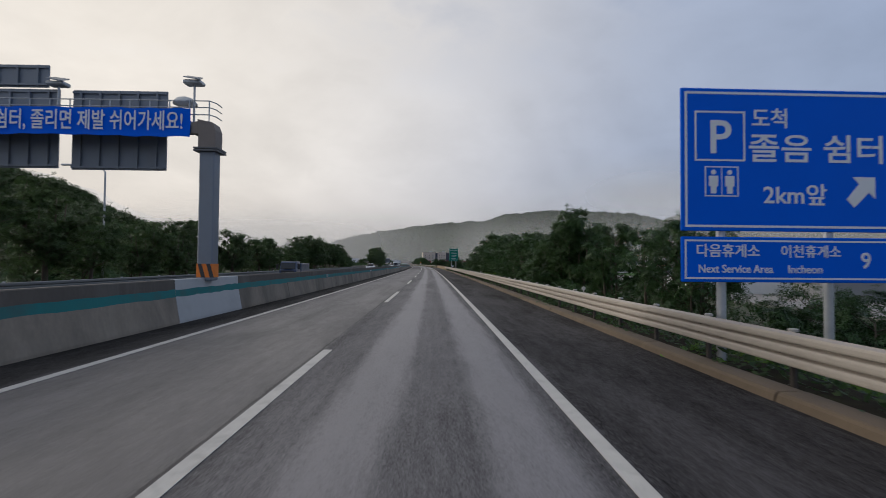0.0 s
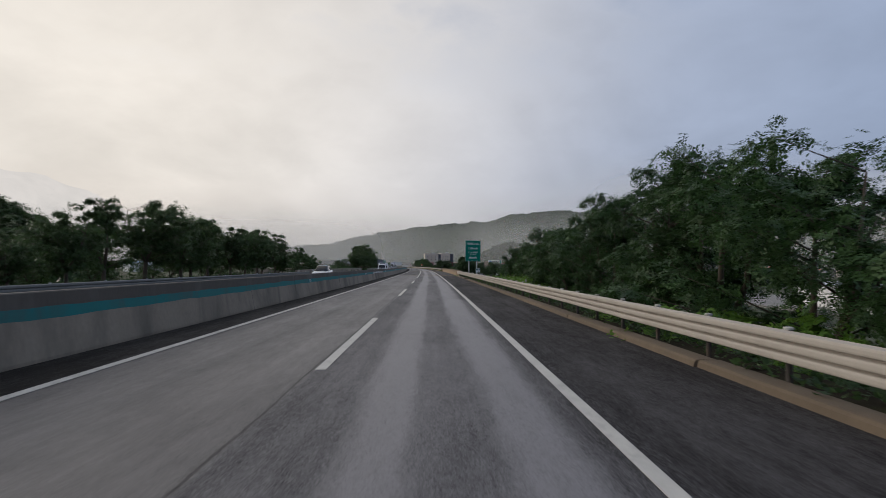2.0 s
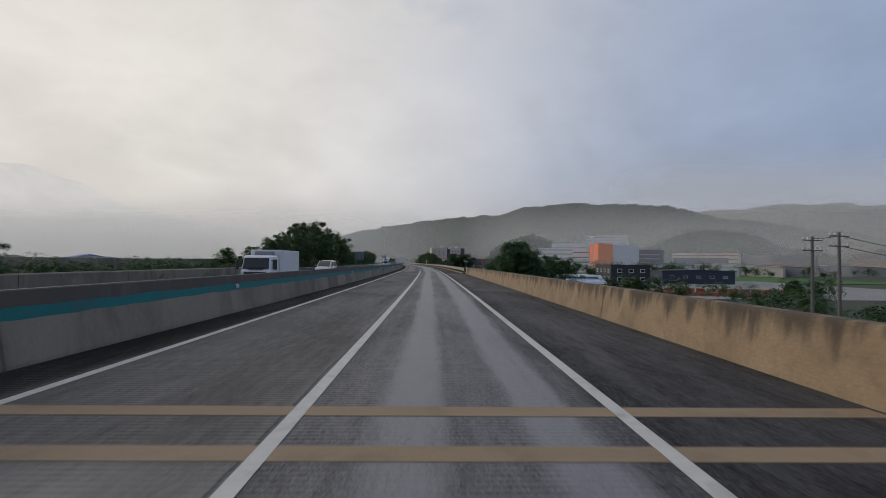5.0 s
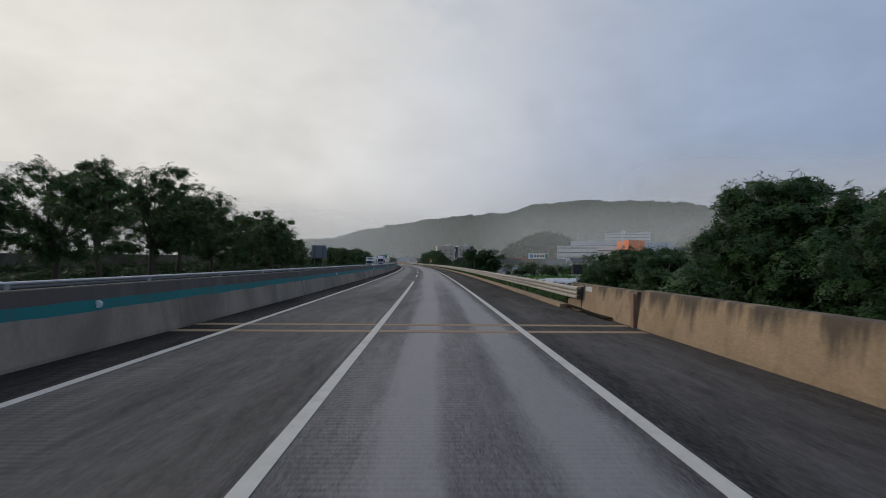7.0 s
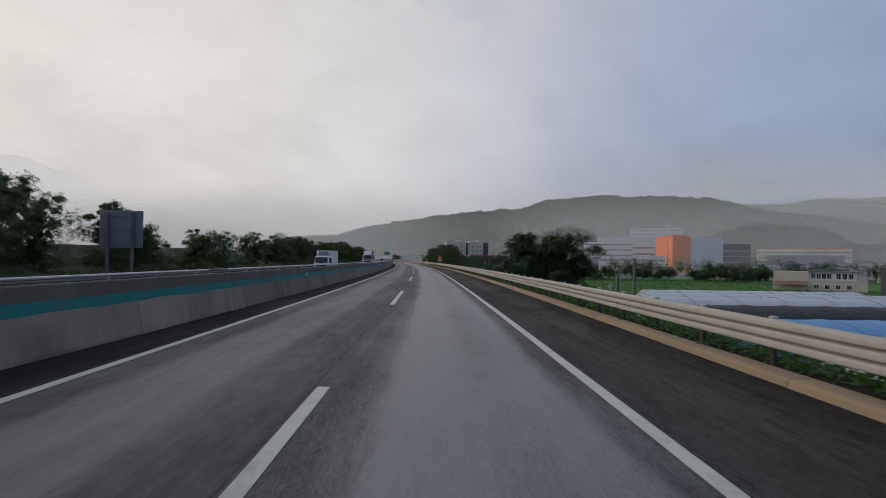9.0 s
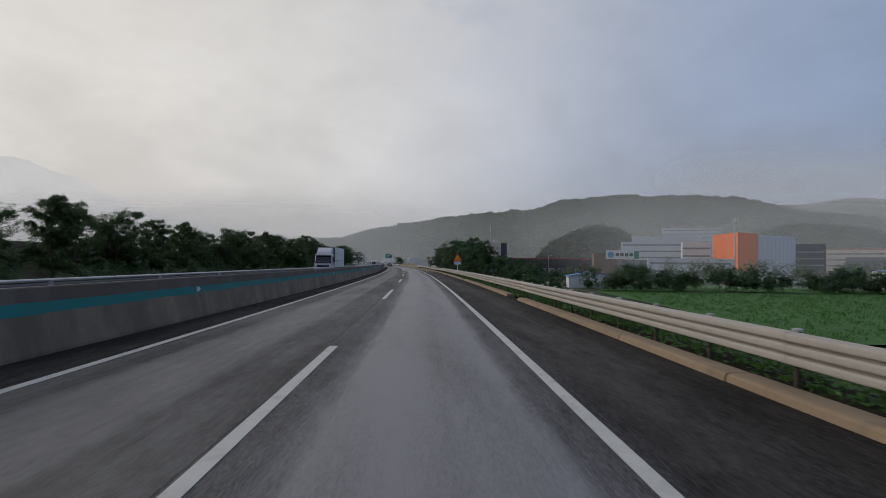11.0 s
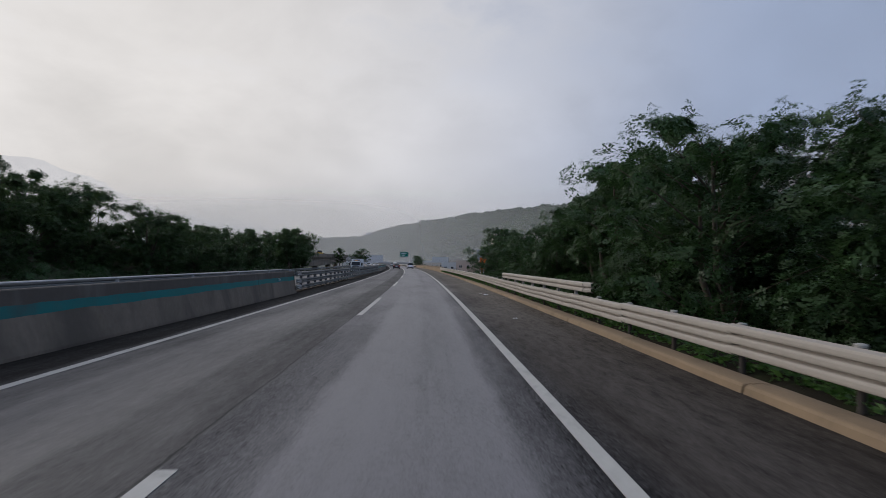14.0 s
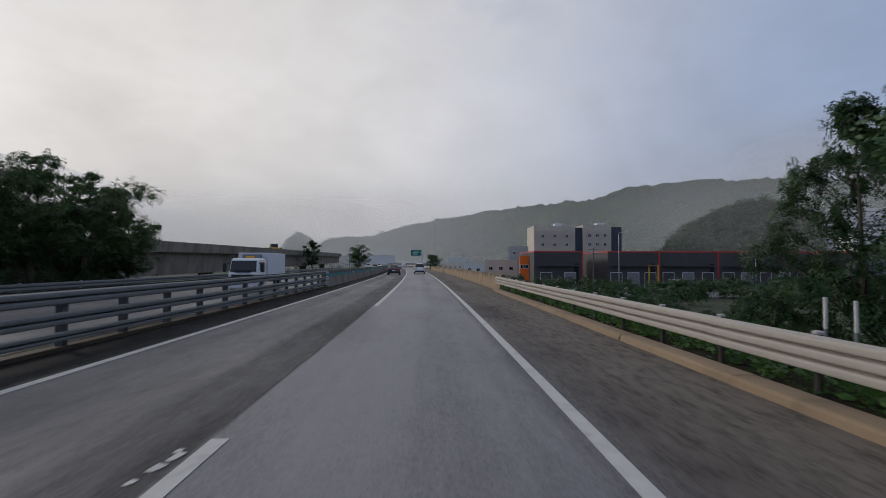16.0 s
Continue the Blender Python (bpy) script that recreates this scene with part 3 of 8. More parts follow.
def writing(text, size, x, y, z, mat_, parent, name="lettering", align="CENTER", wide=1.0, label=""):
    """Raised letters that face -y, centred on x, standing on z."""
    c = bpy.data.curves.new("letters", "FONT")
    c.body, c.size, c.align_x, c.extrude, c.offset = text, size, align, 0.004, size * 0.012
    c.resolution_u = 3
    o = new("letters", c)
    bpy.context.view_layer.update()
    me = bpy.data.meshes.new_from_object(o.evaluated_get(bpy.context.evaluated_depsgraph_get()))
    bpy.data.objects.remove(o)
    bpy.data.curves.remove(c)
    me.materials.clear()
    me.materials.append(mat_)
    me.transform(Matrix.Translation((x, y, z)) @ Matrix.Rotation(radians(90), 4, "X") @ Matrix.Diagonal((wide, 1, 1, 1)))
    me.name = name
    ob = part(name, me, None, parent, label)
    return ob


I4 = Matrix.Identity(4)
rng = random.Random(11)

# ---- ground, road and markings ----
COLS = ((-2600, 6), (-1200, -5), (-500, -5), (-200, -4.5), (-90, -4), (-45, -2.5), (-28, -1.0), (-19.6, -0.4), (-18.2, -0.4), (4.0, -0.4), (5.3, -0.4), (6.2, -0.7), (8.5, -2.4), (13, -5.5), (40, -5.5), (90, -5.5), (200, -5.5), (500, -5.5), (1200, -4), (2600, 6))


def side(s, u, z):
    """Like P, but far from the road straight out to the side, so that the sheet never folds."""
    if abs(u) <= 90:
        return P(s, u, z)
    return P(s, math.copysign(90, u), z) + Vector((u - math.copysign(90, u), 0, 0))


g = Geo()
rows = list(range(-300, 0, 60)) + list(range(0, 900, 12)) + [920, 1000, 1100, 1300, 1600, 2000, 2600, 3500]
g.loft([[side(s, u, z + (0.25 * noise.noise((s * 0.07, u * 0.2, 0)) if abs(u) > 5.2 and abs(u) < 100 else 0)) for u, z in COLS] for s in rows], closed=False)
tagged(part("ground", g, GROUND, smooth=True), "rough green grassland and scrub beside the motorway", "ground", kind="structure")


def strip(name, outline, s0, s1, mats, label, category, step=4.0):
    """A length of road surface with metres across and along as its UV."""
    n = int((s1 - s0) / step) + 1
    ss = [s0 + (s1 - s0) * i / (n - 1) for i in range(n)]
    me = Geo().loft([[P(s, u, z) for u, z in outline] for s in ss], closed=False).mesh(name, mats)
    uv = me.uv_layers.new(name="UVMap")
    k = len(outline)
    for poly in me.polygons:
        for li in poly.loop_indices:
            vi = me.loops[li].vertex_index
            uv.data[li].uv = (outline[vi % k][0], ss[vi // k])
    return tagged(new(name, me), label, category, kind="structure")


strip("road", ((-6.75, 0), (-3.6, 0.0), (0, 0.0), (4.66, 0)), -120, 1500, ASPHALT, "worn grey asphalt carriageway with polished wheel tracks", "road")
strip("road_oncoming", ((-18.2, 0.02), (-12, 0.02), (-7.0, 0.02)), -120, 1500, ASPHALT, "grey asphalt carriageway of the oncoming traffic", "road")
for s0, s1 in ((138.4, 140.0), (201.4, 203.0)):
    g = Geo()
    for a in (s0, s1 - 0.35):
        g.sweep(((-6.6, 0.001), (4.8, 0.001), (4.8, 0.006), (-6.6, 0.006)), a, a + 0.35, 0.35)
    tagged(part("expansion_joint", g, OCHRE), "pale concrete strips of a bridge expansion joint across the road", "road joint", kind="structure")
strip("bridge_shoulder", ((4.3, 0.004), (5.0, 0.004)), 136, 207, ASPHALT, "dark asphalt shoulder on the bridge", "road")


def marking(u0, u1, s0, s1, label):
    g = Geo().sweep(((u0, 0.001), (u1, 0.001), (u1, 0.007), (u0, 0.007)), s0, s1)
    tagged(part("road_marking", g, PAINT), label, "road marking", kind="structure")


marking(1.715, 1.885, -100, 1300, "solid white edge line along the shoulder")
marking(-5.40, -5.24, -100, 1300, "solid white edge line beside the median")
marking(-1.885, -1.715, 120.5, 232.0, "solid white lane line over the bridge")
marking(-1.885, -1.715, 470.9, 585, "solid white lane line over the bridge")
for end in [6.4 + 20 * k for k in range(-3, 6)] + [252.05, 272.05, 293.5, 314.8] + [336.05 + 20 * k for k in range(7)] + [605 + 20 * k for k in range(24)]:
    marking(-1.885, -1.715, end - 8, end, "white lane dash on the asphalt")
for end in [-20 + 20 * k for k in range(40)]:
    marking(-12.5, -12.34, end - 8, end, "white lane dash on the oncoming carriageway")
marking(-16.2, -16.05, -100, 1000, "solid white edge line of the oncoming carriageway")
marking(-8.5, -8.35, -100, 1000, "solid white edge line of the oncoming carriageway")
g = Geo()
for ds, du, w, h in ((0.0, 0.0, 0.12, 0.16), (0.22, 0.05, 0.1, 0.2), (0.4, 0.02, 0.07, 0.1), (-0.25, -0.03, 0.08, 0.1)):
    flake = ((0, 0), (h, 0.2 * w), (0.9 * h, w), (0.3 * h, 0.8 * w), (-0.1 * h, 0.5 * w))
    g.loft([[P(455.3 + ds + a, -2.1 + du + b, z) for a, b in flake] for z in (0.002, 0.007)])
tagged(part("road_marking", g, PAINT), "flaked remains of white paint beside the lane dash", "road marking", kind="structure")


# ---- median: concrete barrier segments with a teal band ----
def wall_mesh(length, body, band, top, soot=False):
    """A flared concrete barrier, facing both ways; its y axis runs along it."""
    half = [(-0.25, -0.05), (-0.25, 0.06), (-0.2, 0.3), (-0.125, 0.72), (-0.105, 0.92), (-0.09, 1.17), (-0.075, 1.19)]
    outline = half + [(-x, z) for x, z in reversed(half)]
    g = Geo()
    y0, y1 = -length / 2 + 0.002, length / 2 - 0.002
    wob = random.Random(int(length * 10) + soot)
    ys = [y0, y0 + 0.05] + [y0 + (y1 - y0) * i / 14 for i in range(1, 14)] + [y1 - 0.04, y1]
    rings = []
    for j, y in enumerate(ys):
        lo, hi = wob.uniform(-0.016, 0.016), wob.uniform(-0.02, 0.014)
        lo, hi = (0, 0) if j in (0, len(ys) - 1) else (lo, hi)
        rings.append([(x, y, z + (lo if abs(z - 0.72) < 0.01 else hi if abs(z - 0.92) < 0.01 else 0.0)) for x, z in outline])
    g.loft(rings)
    # soot has run down along some joints
    for i in range(len(g.f)):
        zs = [g.v[j][2] for j in g.f[i]]
        if len(zs) == 4:
            yy = [g.v[j][1] for j in g.f[i]]
            if max(yy) < y0 + 0.06 and max(zs) < 0.74 and soot:
                g.m[i] = 2
                continue
            g.m[i] = 2 if min(zs) > 0.88 else (1 if min(zs) > 0.69 and max(zs) < 0.95 else 0)
    return g.mesh("barrier_segment", [body, band, top])


WALL = wall_mesh(6.0, CONCRETE, TEAL, DIRTY_CONCRETE)
OLD_WALL = wall_mesh(6.0, LIGHT_CONCRETE, TEAL, DIRTY_CONCRETE)
SOOTY_WALL = wall_mesh(6.0, LIGHT_CONCRETE, TEAL, DIRTY_CONCRETE, True)
ZEBRA = wall_mesh(6.0, CONCRETE, CONCRETE, DIRTY_CONCRETE)
PALE = wall_mesh(4.4, NEW_CONCRETE, TEAL, NEW_CONCRETE)
g = Geo().disc((0, 0, 0), 0.075, (0, 1, 0.0), 14, 0.03)
REFLECTOR = g.mesh("reflector", WHITE_SHEET)


def barrier(s0, s1, label, length=6.0):
    e = thing("median_barrier", I4, label, "barrier")
    n = int(round((s1 - s0) / length))
    for i in range(n):
        s = s0 + (i + 0.5) * (s1 - s0) / n
        zebra = 109.9 < s < 122
        m = at(s, -6.87 + 0.006 * math.sin(i * 2.7), 0.0)
        part("barrier_segment", ZEBRA if zebra else ((SOOTY_WALL if i % 4 == 1 else OLD_WALL) if s < 262 else WALL), None, e, pose_=m @ Matrix.Diagonal((1, (s1 - s0) / n / length, 1, 1)))
        if i % 4 == 2:
            part("reflector", REFLECTOR, None, e, "round white reflector", at(s, -6.735, 0.83))
    return e


barrier(-61.4, 10.4, "flared grey concrete median barrier with a teal band")
e = thing("barrier_block", at(12.6, -6.87, 0), "pale repaired concrete barrier length round the gantry column", "barrier")
part("barrier_segment", PALE, None, e)
main_wall = barrier(14.8, 419.6, "flared grey concrete median barrier with a teal band")
barrier(486.6, 900, "flared grey concrete median barrier with a teal band")
# slanted black and white warning stripes on the barrier
for i in range(16):
    g = Geo()
    a = 110.0 + i * 0.76
    for off, w, mm in ((0.0, 0.40, 0), (0.40, 0.36, 1)):
        pts = [(a + off, -6.742, 0.73), (a + off + w, -6.742, 0.73), (a + off + w + 0.28, -6.752, 0.915), (a + off + 0.28, -6.752, 0.915)]
        g.loft([[P(*p) for p in pts], [P(p[0], p[1] + 0.006, p[2]) for p in pts]], mm)
    part("warning_stripe", g, [WHITE_PAINT, BLACK_PAINT], main_wall, "slanted black and white stripe")


# ---- guardrails ----
def beam_outline(depth, z0, z1, waves):
    """The section of a pressed steel beam with that many ridges."""
    wave = ((0.0, 0.0), (0.05, 0.06), (0.13, 0.78), (0.2, 0.95), (0.35, 1.0), (0.62, 1.0), (0.8, 0.93), (0.88, 0.76), (0.955, 0.06))
    pts = [(-depth * d, z0 + (z1 - z0) * (i + p) / waves) for i in range(waves) for p, d in wave] + [(0.0, z1)]
    return pts + [(x + 0.012, z) for x, z in reversed(pts)]


def rail_meshes(tag, material_, z0, z1, waves, length, depth=0.085):
    o = beam_outline(depth, z0, z1, waves)
    y0, y1 = -length / 2, length / 2 + 0.12
    g = Geo().loft([[(x, y0, z) for x, z in o], [(x - 0.003, y1, z) for x, z in o]], caps=False)
    half = len(o) // 2
    for y, dx in ((y0, 0.0), (y1, -0.003)):
        for i in range(half - 1):
            g.face([(o[i][0] + dx, y, o[i][1]), (o[i + 1][0] + dx, y, o[i + 1][1]), (o[-2 - i][0] + dx, y, o[-2 - i][1]), (o[-1 - i][0] + dx, y, o[-1 - i][1])])
    return g.mesh(tag, material_)


BEAM = rail_meshes("beam", RAIL, 0.36, 0.80, 3, 4.0)
g = Geo().tube([(0.15, 0, -0.6), (0.15, 0, 0.79)], 0.045, 10)
g.box(0.0, 0.11, -0.05, 0.05, 0.45, 0.7)
POST = g.mesh("post", SHADED_POST)
g = Geo().tube([(0.15, 0, 0.785), (0.15, 0, 0.812), (0.15, 0, 0.825)], [0.064, 0.064, 0.05], 12)
CAP = g.mesh("post_cap", GREY_CAP)
g = Geo().tube([(0.10, 0, 0.80), (0.10, 0, 0.88)], 0.02, 8)
g.disc((0.10, 0, 0.91), 0.058, (0, 1, 0), 16, 0.03)
DELINEATOR = g.mesh("delineator", GREY_CAP)


def guardrail(s0, s1, u, label):
    e = thing("guardrail", I4, label, "guardrail")
    n = int(round((s1 - s0) / 4.0))
    for i in range(n):
        s = s0 + (i + 0.5) * 4.0
        j = (s - 200) * 0.7
        # rail height bent down around s = 414 to fit the camera's view
        view_dz = 0.05 - 0.105 * max(0.0, 1.0 - abs(s - 414) / 24.0)
        part("beam", BEAM, None, e, pose_=at(s, u + 0.004 * math.sin(j), view_dz + 0.004 * math.sin(j * 1.7), 0.03 * math.sin(j * 2.3)))
        for d in (-1.9, 0.1):
            part("post", POST, None, e, pose_=at(s + d, u, view_dz))
            part("post_cap", CAP, None, e, pose_=at(s + d, u, view_dz))
        if i % 8 == 5:
            part("delineator", DELINEATOR, None, e, "round white delineator", at(s - 1.0, u, view_dz))
    return e


guardrail(-41, 135, 4.75, "cream painted corrugated steel guardrail beside the shoulder")
guardrail(207, 483, 4.75, "cream painted corrugated steel guardrail beside the shoulder")
guardrail(585, 745, 4.75, "cream painted corrugated steel guardrail beside the far shoulder")
e = thing("raised_guardrail", I4, "second cream guardrail beam raised above the lower rail", "guardrail")
UP_BEAM = rail_meshes("beam", RAIL, 0.87, 1.16, 2, 4.7)
# upper post in pale rail paint; the post below it is coloured as shaded
g = Geo().tube([(0.13, 0, 0.55), (0.13, 0, 1.1)], 0.055, 10)
UP_POST = g.mesh("post", RAIL)
for i in range(3):
    part("beam", UP_BEAM, None, e, pose_=at(408.2 + 4.6 * i, 4.78, 0))
for s in (407.1, 409.1, 411.1, 413.1, 415.1, 417.1, 419.1):
    part("post", UP_POST, None, e, pose_=at(s, 4.77, 0))
g = Geo().loft([[(x, -2.4, z) for x, z in beam_outline(0.085, 0.86, 1.17, 2)], [(x + 0.1, -2.75, 1.02 + (z - 1.02) * 0.9) for x, z in beam_outline(0.085, 0.86, 1.17, 2)]])
part("end_piece", g, RAIL, e, "flattened end of the beam", at(408.2, 4.78, 0))

# the steel median rails
S_BEAMS = [rail_meshes("rail", MEDIAN_STEEL, a, b, 2, 4.0, 0.09) for a, b in ((0.22, 0.40), (0.52, 0.76), (0.90, 1.16))]
g = Geo().box(0.02, 0.16, -0.075, 0.075, -0.3, 1.05)
S_POST = g.mesh("post", DARK_STEEL)
g = Geo().box(-0.02, 0.1, -0.12, 0.12, 0.02, 0.1, bevel=0.02)
S_FOOT = g.mesh("foot", DARK_STEEL)
e = thing("median_rail", I4, "galvanised three-beam steel median rail on dark posts", "guardrail")
for i in range(17):
    s = 419.5 + (i + 0.5) * 3.95
    for me in S_BEAMS:
        part("rail", me, None, e, pose_=at(s, -6.62, 0.0, 180))
    part("rail", S_BEAMS[2], None, e, pose_=at(s, -7.05, 0.0, 0))
    for d in (-1.9, 0.08):
        part("post", S_POST, None, e, pose_=at(s + d, -6.93, 0))
g = Geo().sweep(((-6.75, 0), (-6.72, 0.09), (-6.98, 0.09), (-7.0, 0)), 419.6, 486.6)
tagged(part("median_kerb", g, BROWN_KERB), "low dark brown concrete kerb under the steel median rail", "kerb", kind="structure")
for s, d in ((419.9, 1), (486.3, -1)):
    g = Geo()
    for z in (0.31, 0.64, 1.03):
        g.loft([[(x, y, z + dz) for x, dz in ((-0.05, -0.13), (0.03, -0.1), (0.03, 0.1), (-0.05, 0.13))] for y in (-0.45, 0.45)])
    e2 = thing("rail_transition", at(s, -6.56, 0), "bent steel plates joining rail and concrete barrier", "guardrail")
    part("plate", g, GALV, e2)

# outer rail of the oncoming side, seen over the barrier
e = thing("far_guardrail", I4, "grey steel guardrail along the oncoming carriageway", "guardrail")
F_BEAM = rail_meshes("beam", MEDIAN_STEEL, 0.42, 0.74, 2, 4.0)
F_POST = Geo().tube([(0.1, 0, -0.6), (0.1, 0, 0.78)], 0.06, 8).mesh("post", GALV)
for i in range(150):
    s = -18 + i * 4.0
    if 125 < s < 200:
        continue
    part("beam", F_BEAM, None, e, pose_=at(s, -17.6, 0.0, 180))
    part("post", F_POST, None, e, pose_=at(s, -17.6, 0.0, 180))
# slim pipe rail along the barrier's far top edge
e = thing("pipe_rail", I4, "slim grey steel pipe rail on top of the concrete barrier", "rail")
for a, b in ((188.5, 262), (262, 346), (346, 418)):
    part("pipe", Geo().tube([P(s, -7.0, 1.29) for s in np.arange(a, b + 1, 4)], 0.028, 8), GALV, e)
STUD = Geo().box(-0.03, 0.03, -0.02, 0.02, 1.15, 1.285).mesh("stud", GALV)
for i in range(60):
    part("stud", STUD, None, e, pose_=at(189.5 + i * 3.9, -6.97, 0))

# ---- kerbs and verge ----
KERB = Geo().loft([[(x, y, z) for x, z in ((0, -0.05), (0.03, 0.085), (0.055, 0.112), (0.09, 0.124), (0.25, 0.128), (0.42, 0.12), (0.45, 0.1), (0.47, -0.05))] for y in (-1.99, 1.99)]).mesh("kerb_stone", OCHRE)
# the same kerb stone in a darker brown, used before s = 140
BROWN_KERB_STONE = KERB.copy()
BROWN_KERB_STONE.materials[0] = BROWN_KERB
e = thing("kerb", I4, "yellowish stained concrete kerb along the shoulder", "kerb", kind="structure")
for a, b in ((-61, 110.6), (115.4, 121.6), (123, 132.4), (208.4, 327.8), (330.6, 482), (585, 745)):
    n = int(round((b - a) / 4))
    for i in range(n):
        s = a + (b - a) * (i + 0.5) / n
        part("kerb_stone", BROWN_KERB_STONE if s < 140 else KERB, None, e, pose_=at(s, (4.46 if s < 60 else 4.42 if s < 300 else 4.38) + 0.008 * math.sin(s), 0) @ Matrix.Diagonal((1, (b - a) / n / 4.0, 1, 1)))
g = Geo().loft([[P(s, u, z) for u, z in ((4.66, 0.07), (5.0, 0.1 + 0.03 * math.sin(s)), (5.6, 0.11 + 0.03 * math.sin(s * 1.7)), (6.2, -0.15), (7.5, -1.4))] for s in list(np.arange(-60, 138, 2.0))], closed=False)
g.loft([[P(s, u, z) for u, z in ((4.66, 0.07), (5.0, 0.1 + 0.03 * math.sin(s)), (5.6, 0.11 + 0.03 * math.sin(s * 1.7)), (6.2, -0.15), (7.5, -1.4))] for s in list(np.arange(204, 484, 2.0))], closed=False)
tagged(part("verge", g, GRAVEL, smooth=True), "weedy brown soil verge behind the kerb", "verge", kind="structure")
# drain flumes in the kerb's gaps
for s in (114.5, 329.2):
    g = Geo().loft([[P(s + d, u, z) for u, z in ((4.3, -0.02), (5.2, -0.1), (6.4, -0.7))] for d in (-1.0, 1.0)], closed=False)
    tagged(part("drain_flume", g, DIRTY_CONCRETE), "dark concrete drain flume through the kerb", "drain", kind="structure")
e = thing("drain_inlet", at(113.2, 4.62, 0), "low dark concrete inlet box with a broken edge beside the shoulder", "drain")
part("wall", Geo().loft([[(x, y, z) for x, z in ((0.0, -0.2), (0.02, h), (0.14, h + 0.02), (0.18, -0.2))] for y, h in ((-1.2, 0.3), (-0.4, 0.27), (0.35, 0.22), (0.5, 0.05))]), DIRTY_CONCRETE, e)
part("wall", Geo().loft([[(x, y, z) for x, z in ((0.32, -0.2), (0.33, h), (0.45, h), (0.46, -0.2))] for y, h in ((0.6, 0.3), (2.0, 0.28), (2.6, 0.25))]), DIRTY_CONCRETE, e)
part("end_rib", Geo().box(-0.06, 0.2, -1.28, -1.2, -0.2, 0.33, bevel=0.02), BROWN_KERB, e, "worn dark brown concrete end")
part("lip", Geo().loft([[(x, y, z) for x, z in ((-0.16, -0.03), (-0.13, 0.02 + k), (-0.04, 0.03 + k), (0.0, -0.03))] for y, k in ((-1.2, 0.0), (-0.3, 0.02), (0.6, 0.0), (1.6, 0.015), (2.1, 0.0))]), BROWN_KERB, e, "dark brown concrete lip")


# ---- bridge parapets ----
def parapet(s0, s1):
    e = thing("parapet", I4, "ochre weathered concrete bridge parapet with dark streaks", "parapet")
    n = max(1, int(round((s1 - s0) / 10)))
    L = (s1 - s0) / n
    o = [(0, -0.05), (0.01, 0.1), (0.045, 0.34), (0.085, 0.62), (0.125, 0.92), (0.14, 0.97), (0.17, 0.99), (0.40, 0.99), (0.42, -0.4)]
    body = Geo().loft([[(x, y, z) for x, z in o] for y in (-L / 2 + 0.012, L / 2 - 0.012)]).mesh("parapet_segment", PARAPET)
    for i in range(n):
        part("parapet_segment", body, None, e, pose_=at(s0 + (i + 0.5) * L, 4.86, 0))
    return e


parapet(139, 202.3)
# wing walls past the bridge's ends, a little lower, with a rusty angle over the joint and a mended patch
o = [(0, -0.05), (0.01, 0.1), (0.045, 0.34), (0.085, 0.62), (0.125, 0.87), (0.15, 0.93), (0.40, 0.94), (0.42, -0.4)]
for s, d in ((135.6, -1), (205.7, 1)):
    e = thing("wing_wall", at(s, 4.86, 0), "worn ochre concrete wing wall that carries the guardrail's end", "parapet")
    part("wall", Geo().loft([[(x, y, z) for x, z in o] for y in (-3.1, -3.02, 3.02, 3.1)]), PARAPET, e)
    part("steel_angle", Geo().box(-0.05, 0.02, -d * 3.23 - 0.09, -d * 3.23 + 0.09, 0.0, 0.9), BROWN_WALL, e, "rusty steel angle over the joint")
    part("patch", Geo().loft([[(0.098 + q, y, 0.7 + z), (0.122 + q, y, 0.86 + z)] for q, y, z in ((-0.006, 0.5, 0), (-0.008, 0.8, 0.02), (-0.006, 1.2, -0.01))], closed=False), NEW_CONCRETE, e, "pale mortar patch")
parapet(482.5, 585)


# ---- trees ----
def leaf_cloud(rand, centres, radii, per, size, droop=0.35, aspect=0.42):
    """Pointed folded leaves scattered through clumps; returns vertices and faces as arrays."""
    n = len(centres) * per
    c = np.repeat(np.array(centres), per, 0)
    r = np.repeat(np.array(radii), per, 0)
    d = rand.normal(size=(n, 3))
    d /= np.linalg.norm(d, axis=1)[:, None]
    rad = rand.random(n) ** 0.45
    p = c + d * r * rad[:, None]
    a = rand.normal(size=(n, 3)) * 0.75 + d * 0.9
    a[:, 2] = a[:, 2] * 0.6 - droop
    a /= np.linalg.norm(a, axis=1)[:, None]
    b = np.cross(a, rand.normal(size=(n, 3)) * 0.6 + np.array([0, 0, 1.0]))
    b /= np.linalg.norm(b, axis=1)[:, None] + 1e-9
    nn = np.cross(a, b)
    L = size * (0.6 + 0.8 * rand.random(n))[:, None]
    wd = L * aspect * 0.5
    v = np.stack([p, p + a * L * 0.45 + b * wd + nn * wd * 0.35, p + a * L, p + a * L * 0.45 - b * wd + nn * wd * 0.35], 1).reshape(-1, 3)
    i = np.arange(n) * 4
    f = np.concatenate([np.stack([i, i + 1, i + 2], 1), np.stack([i, i + 2, i + 3], 1)])
    return v, f


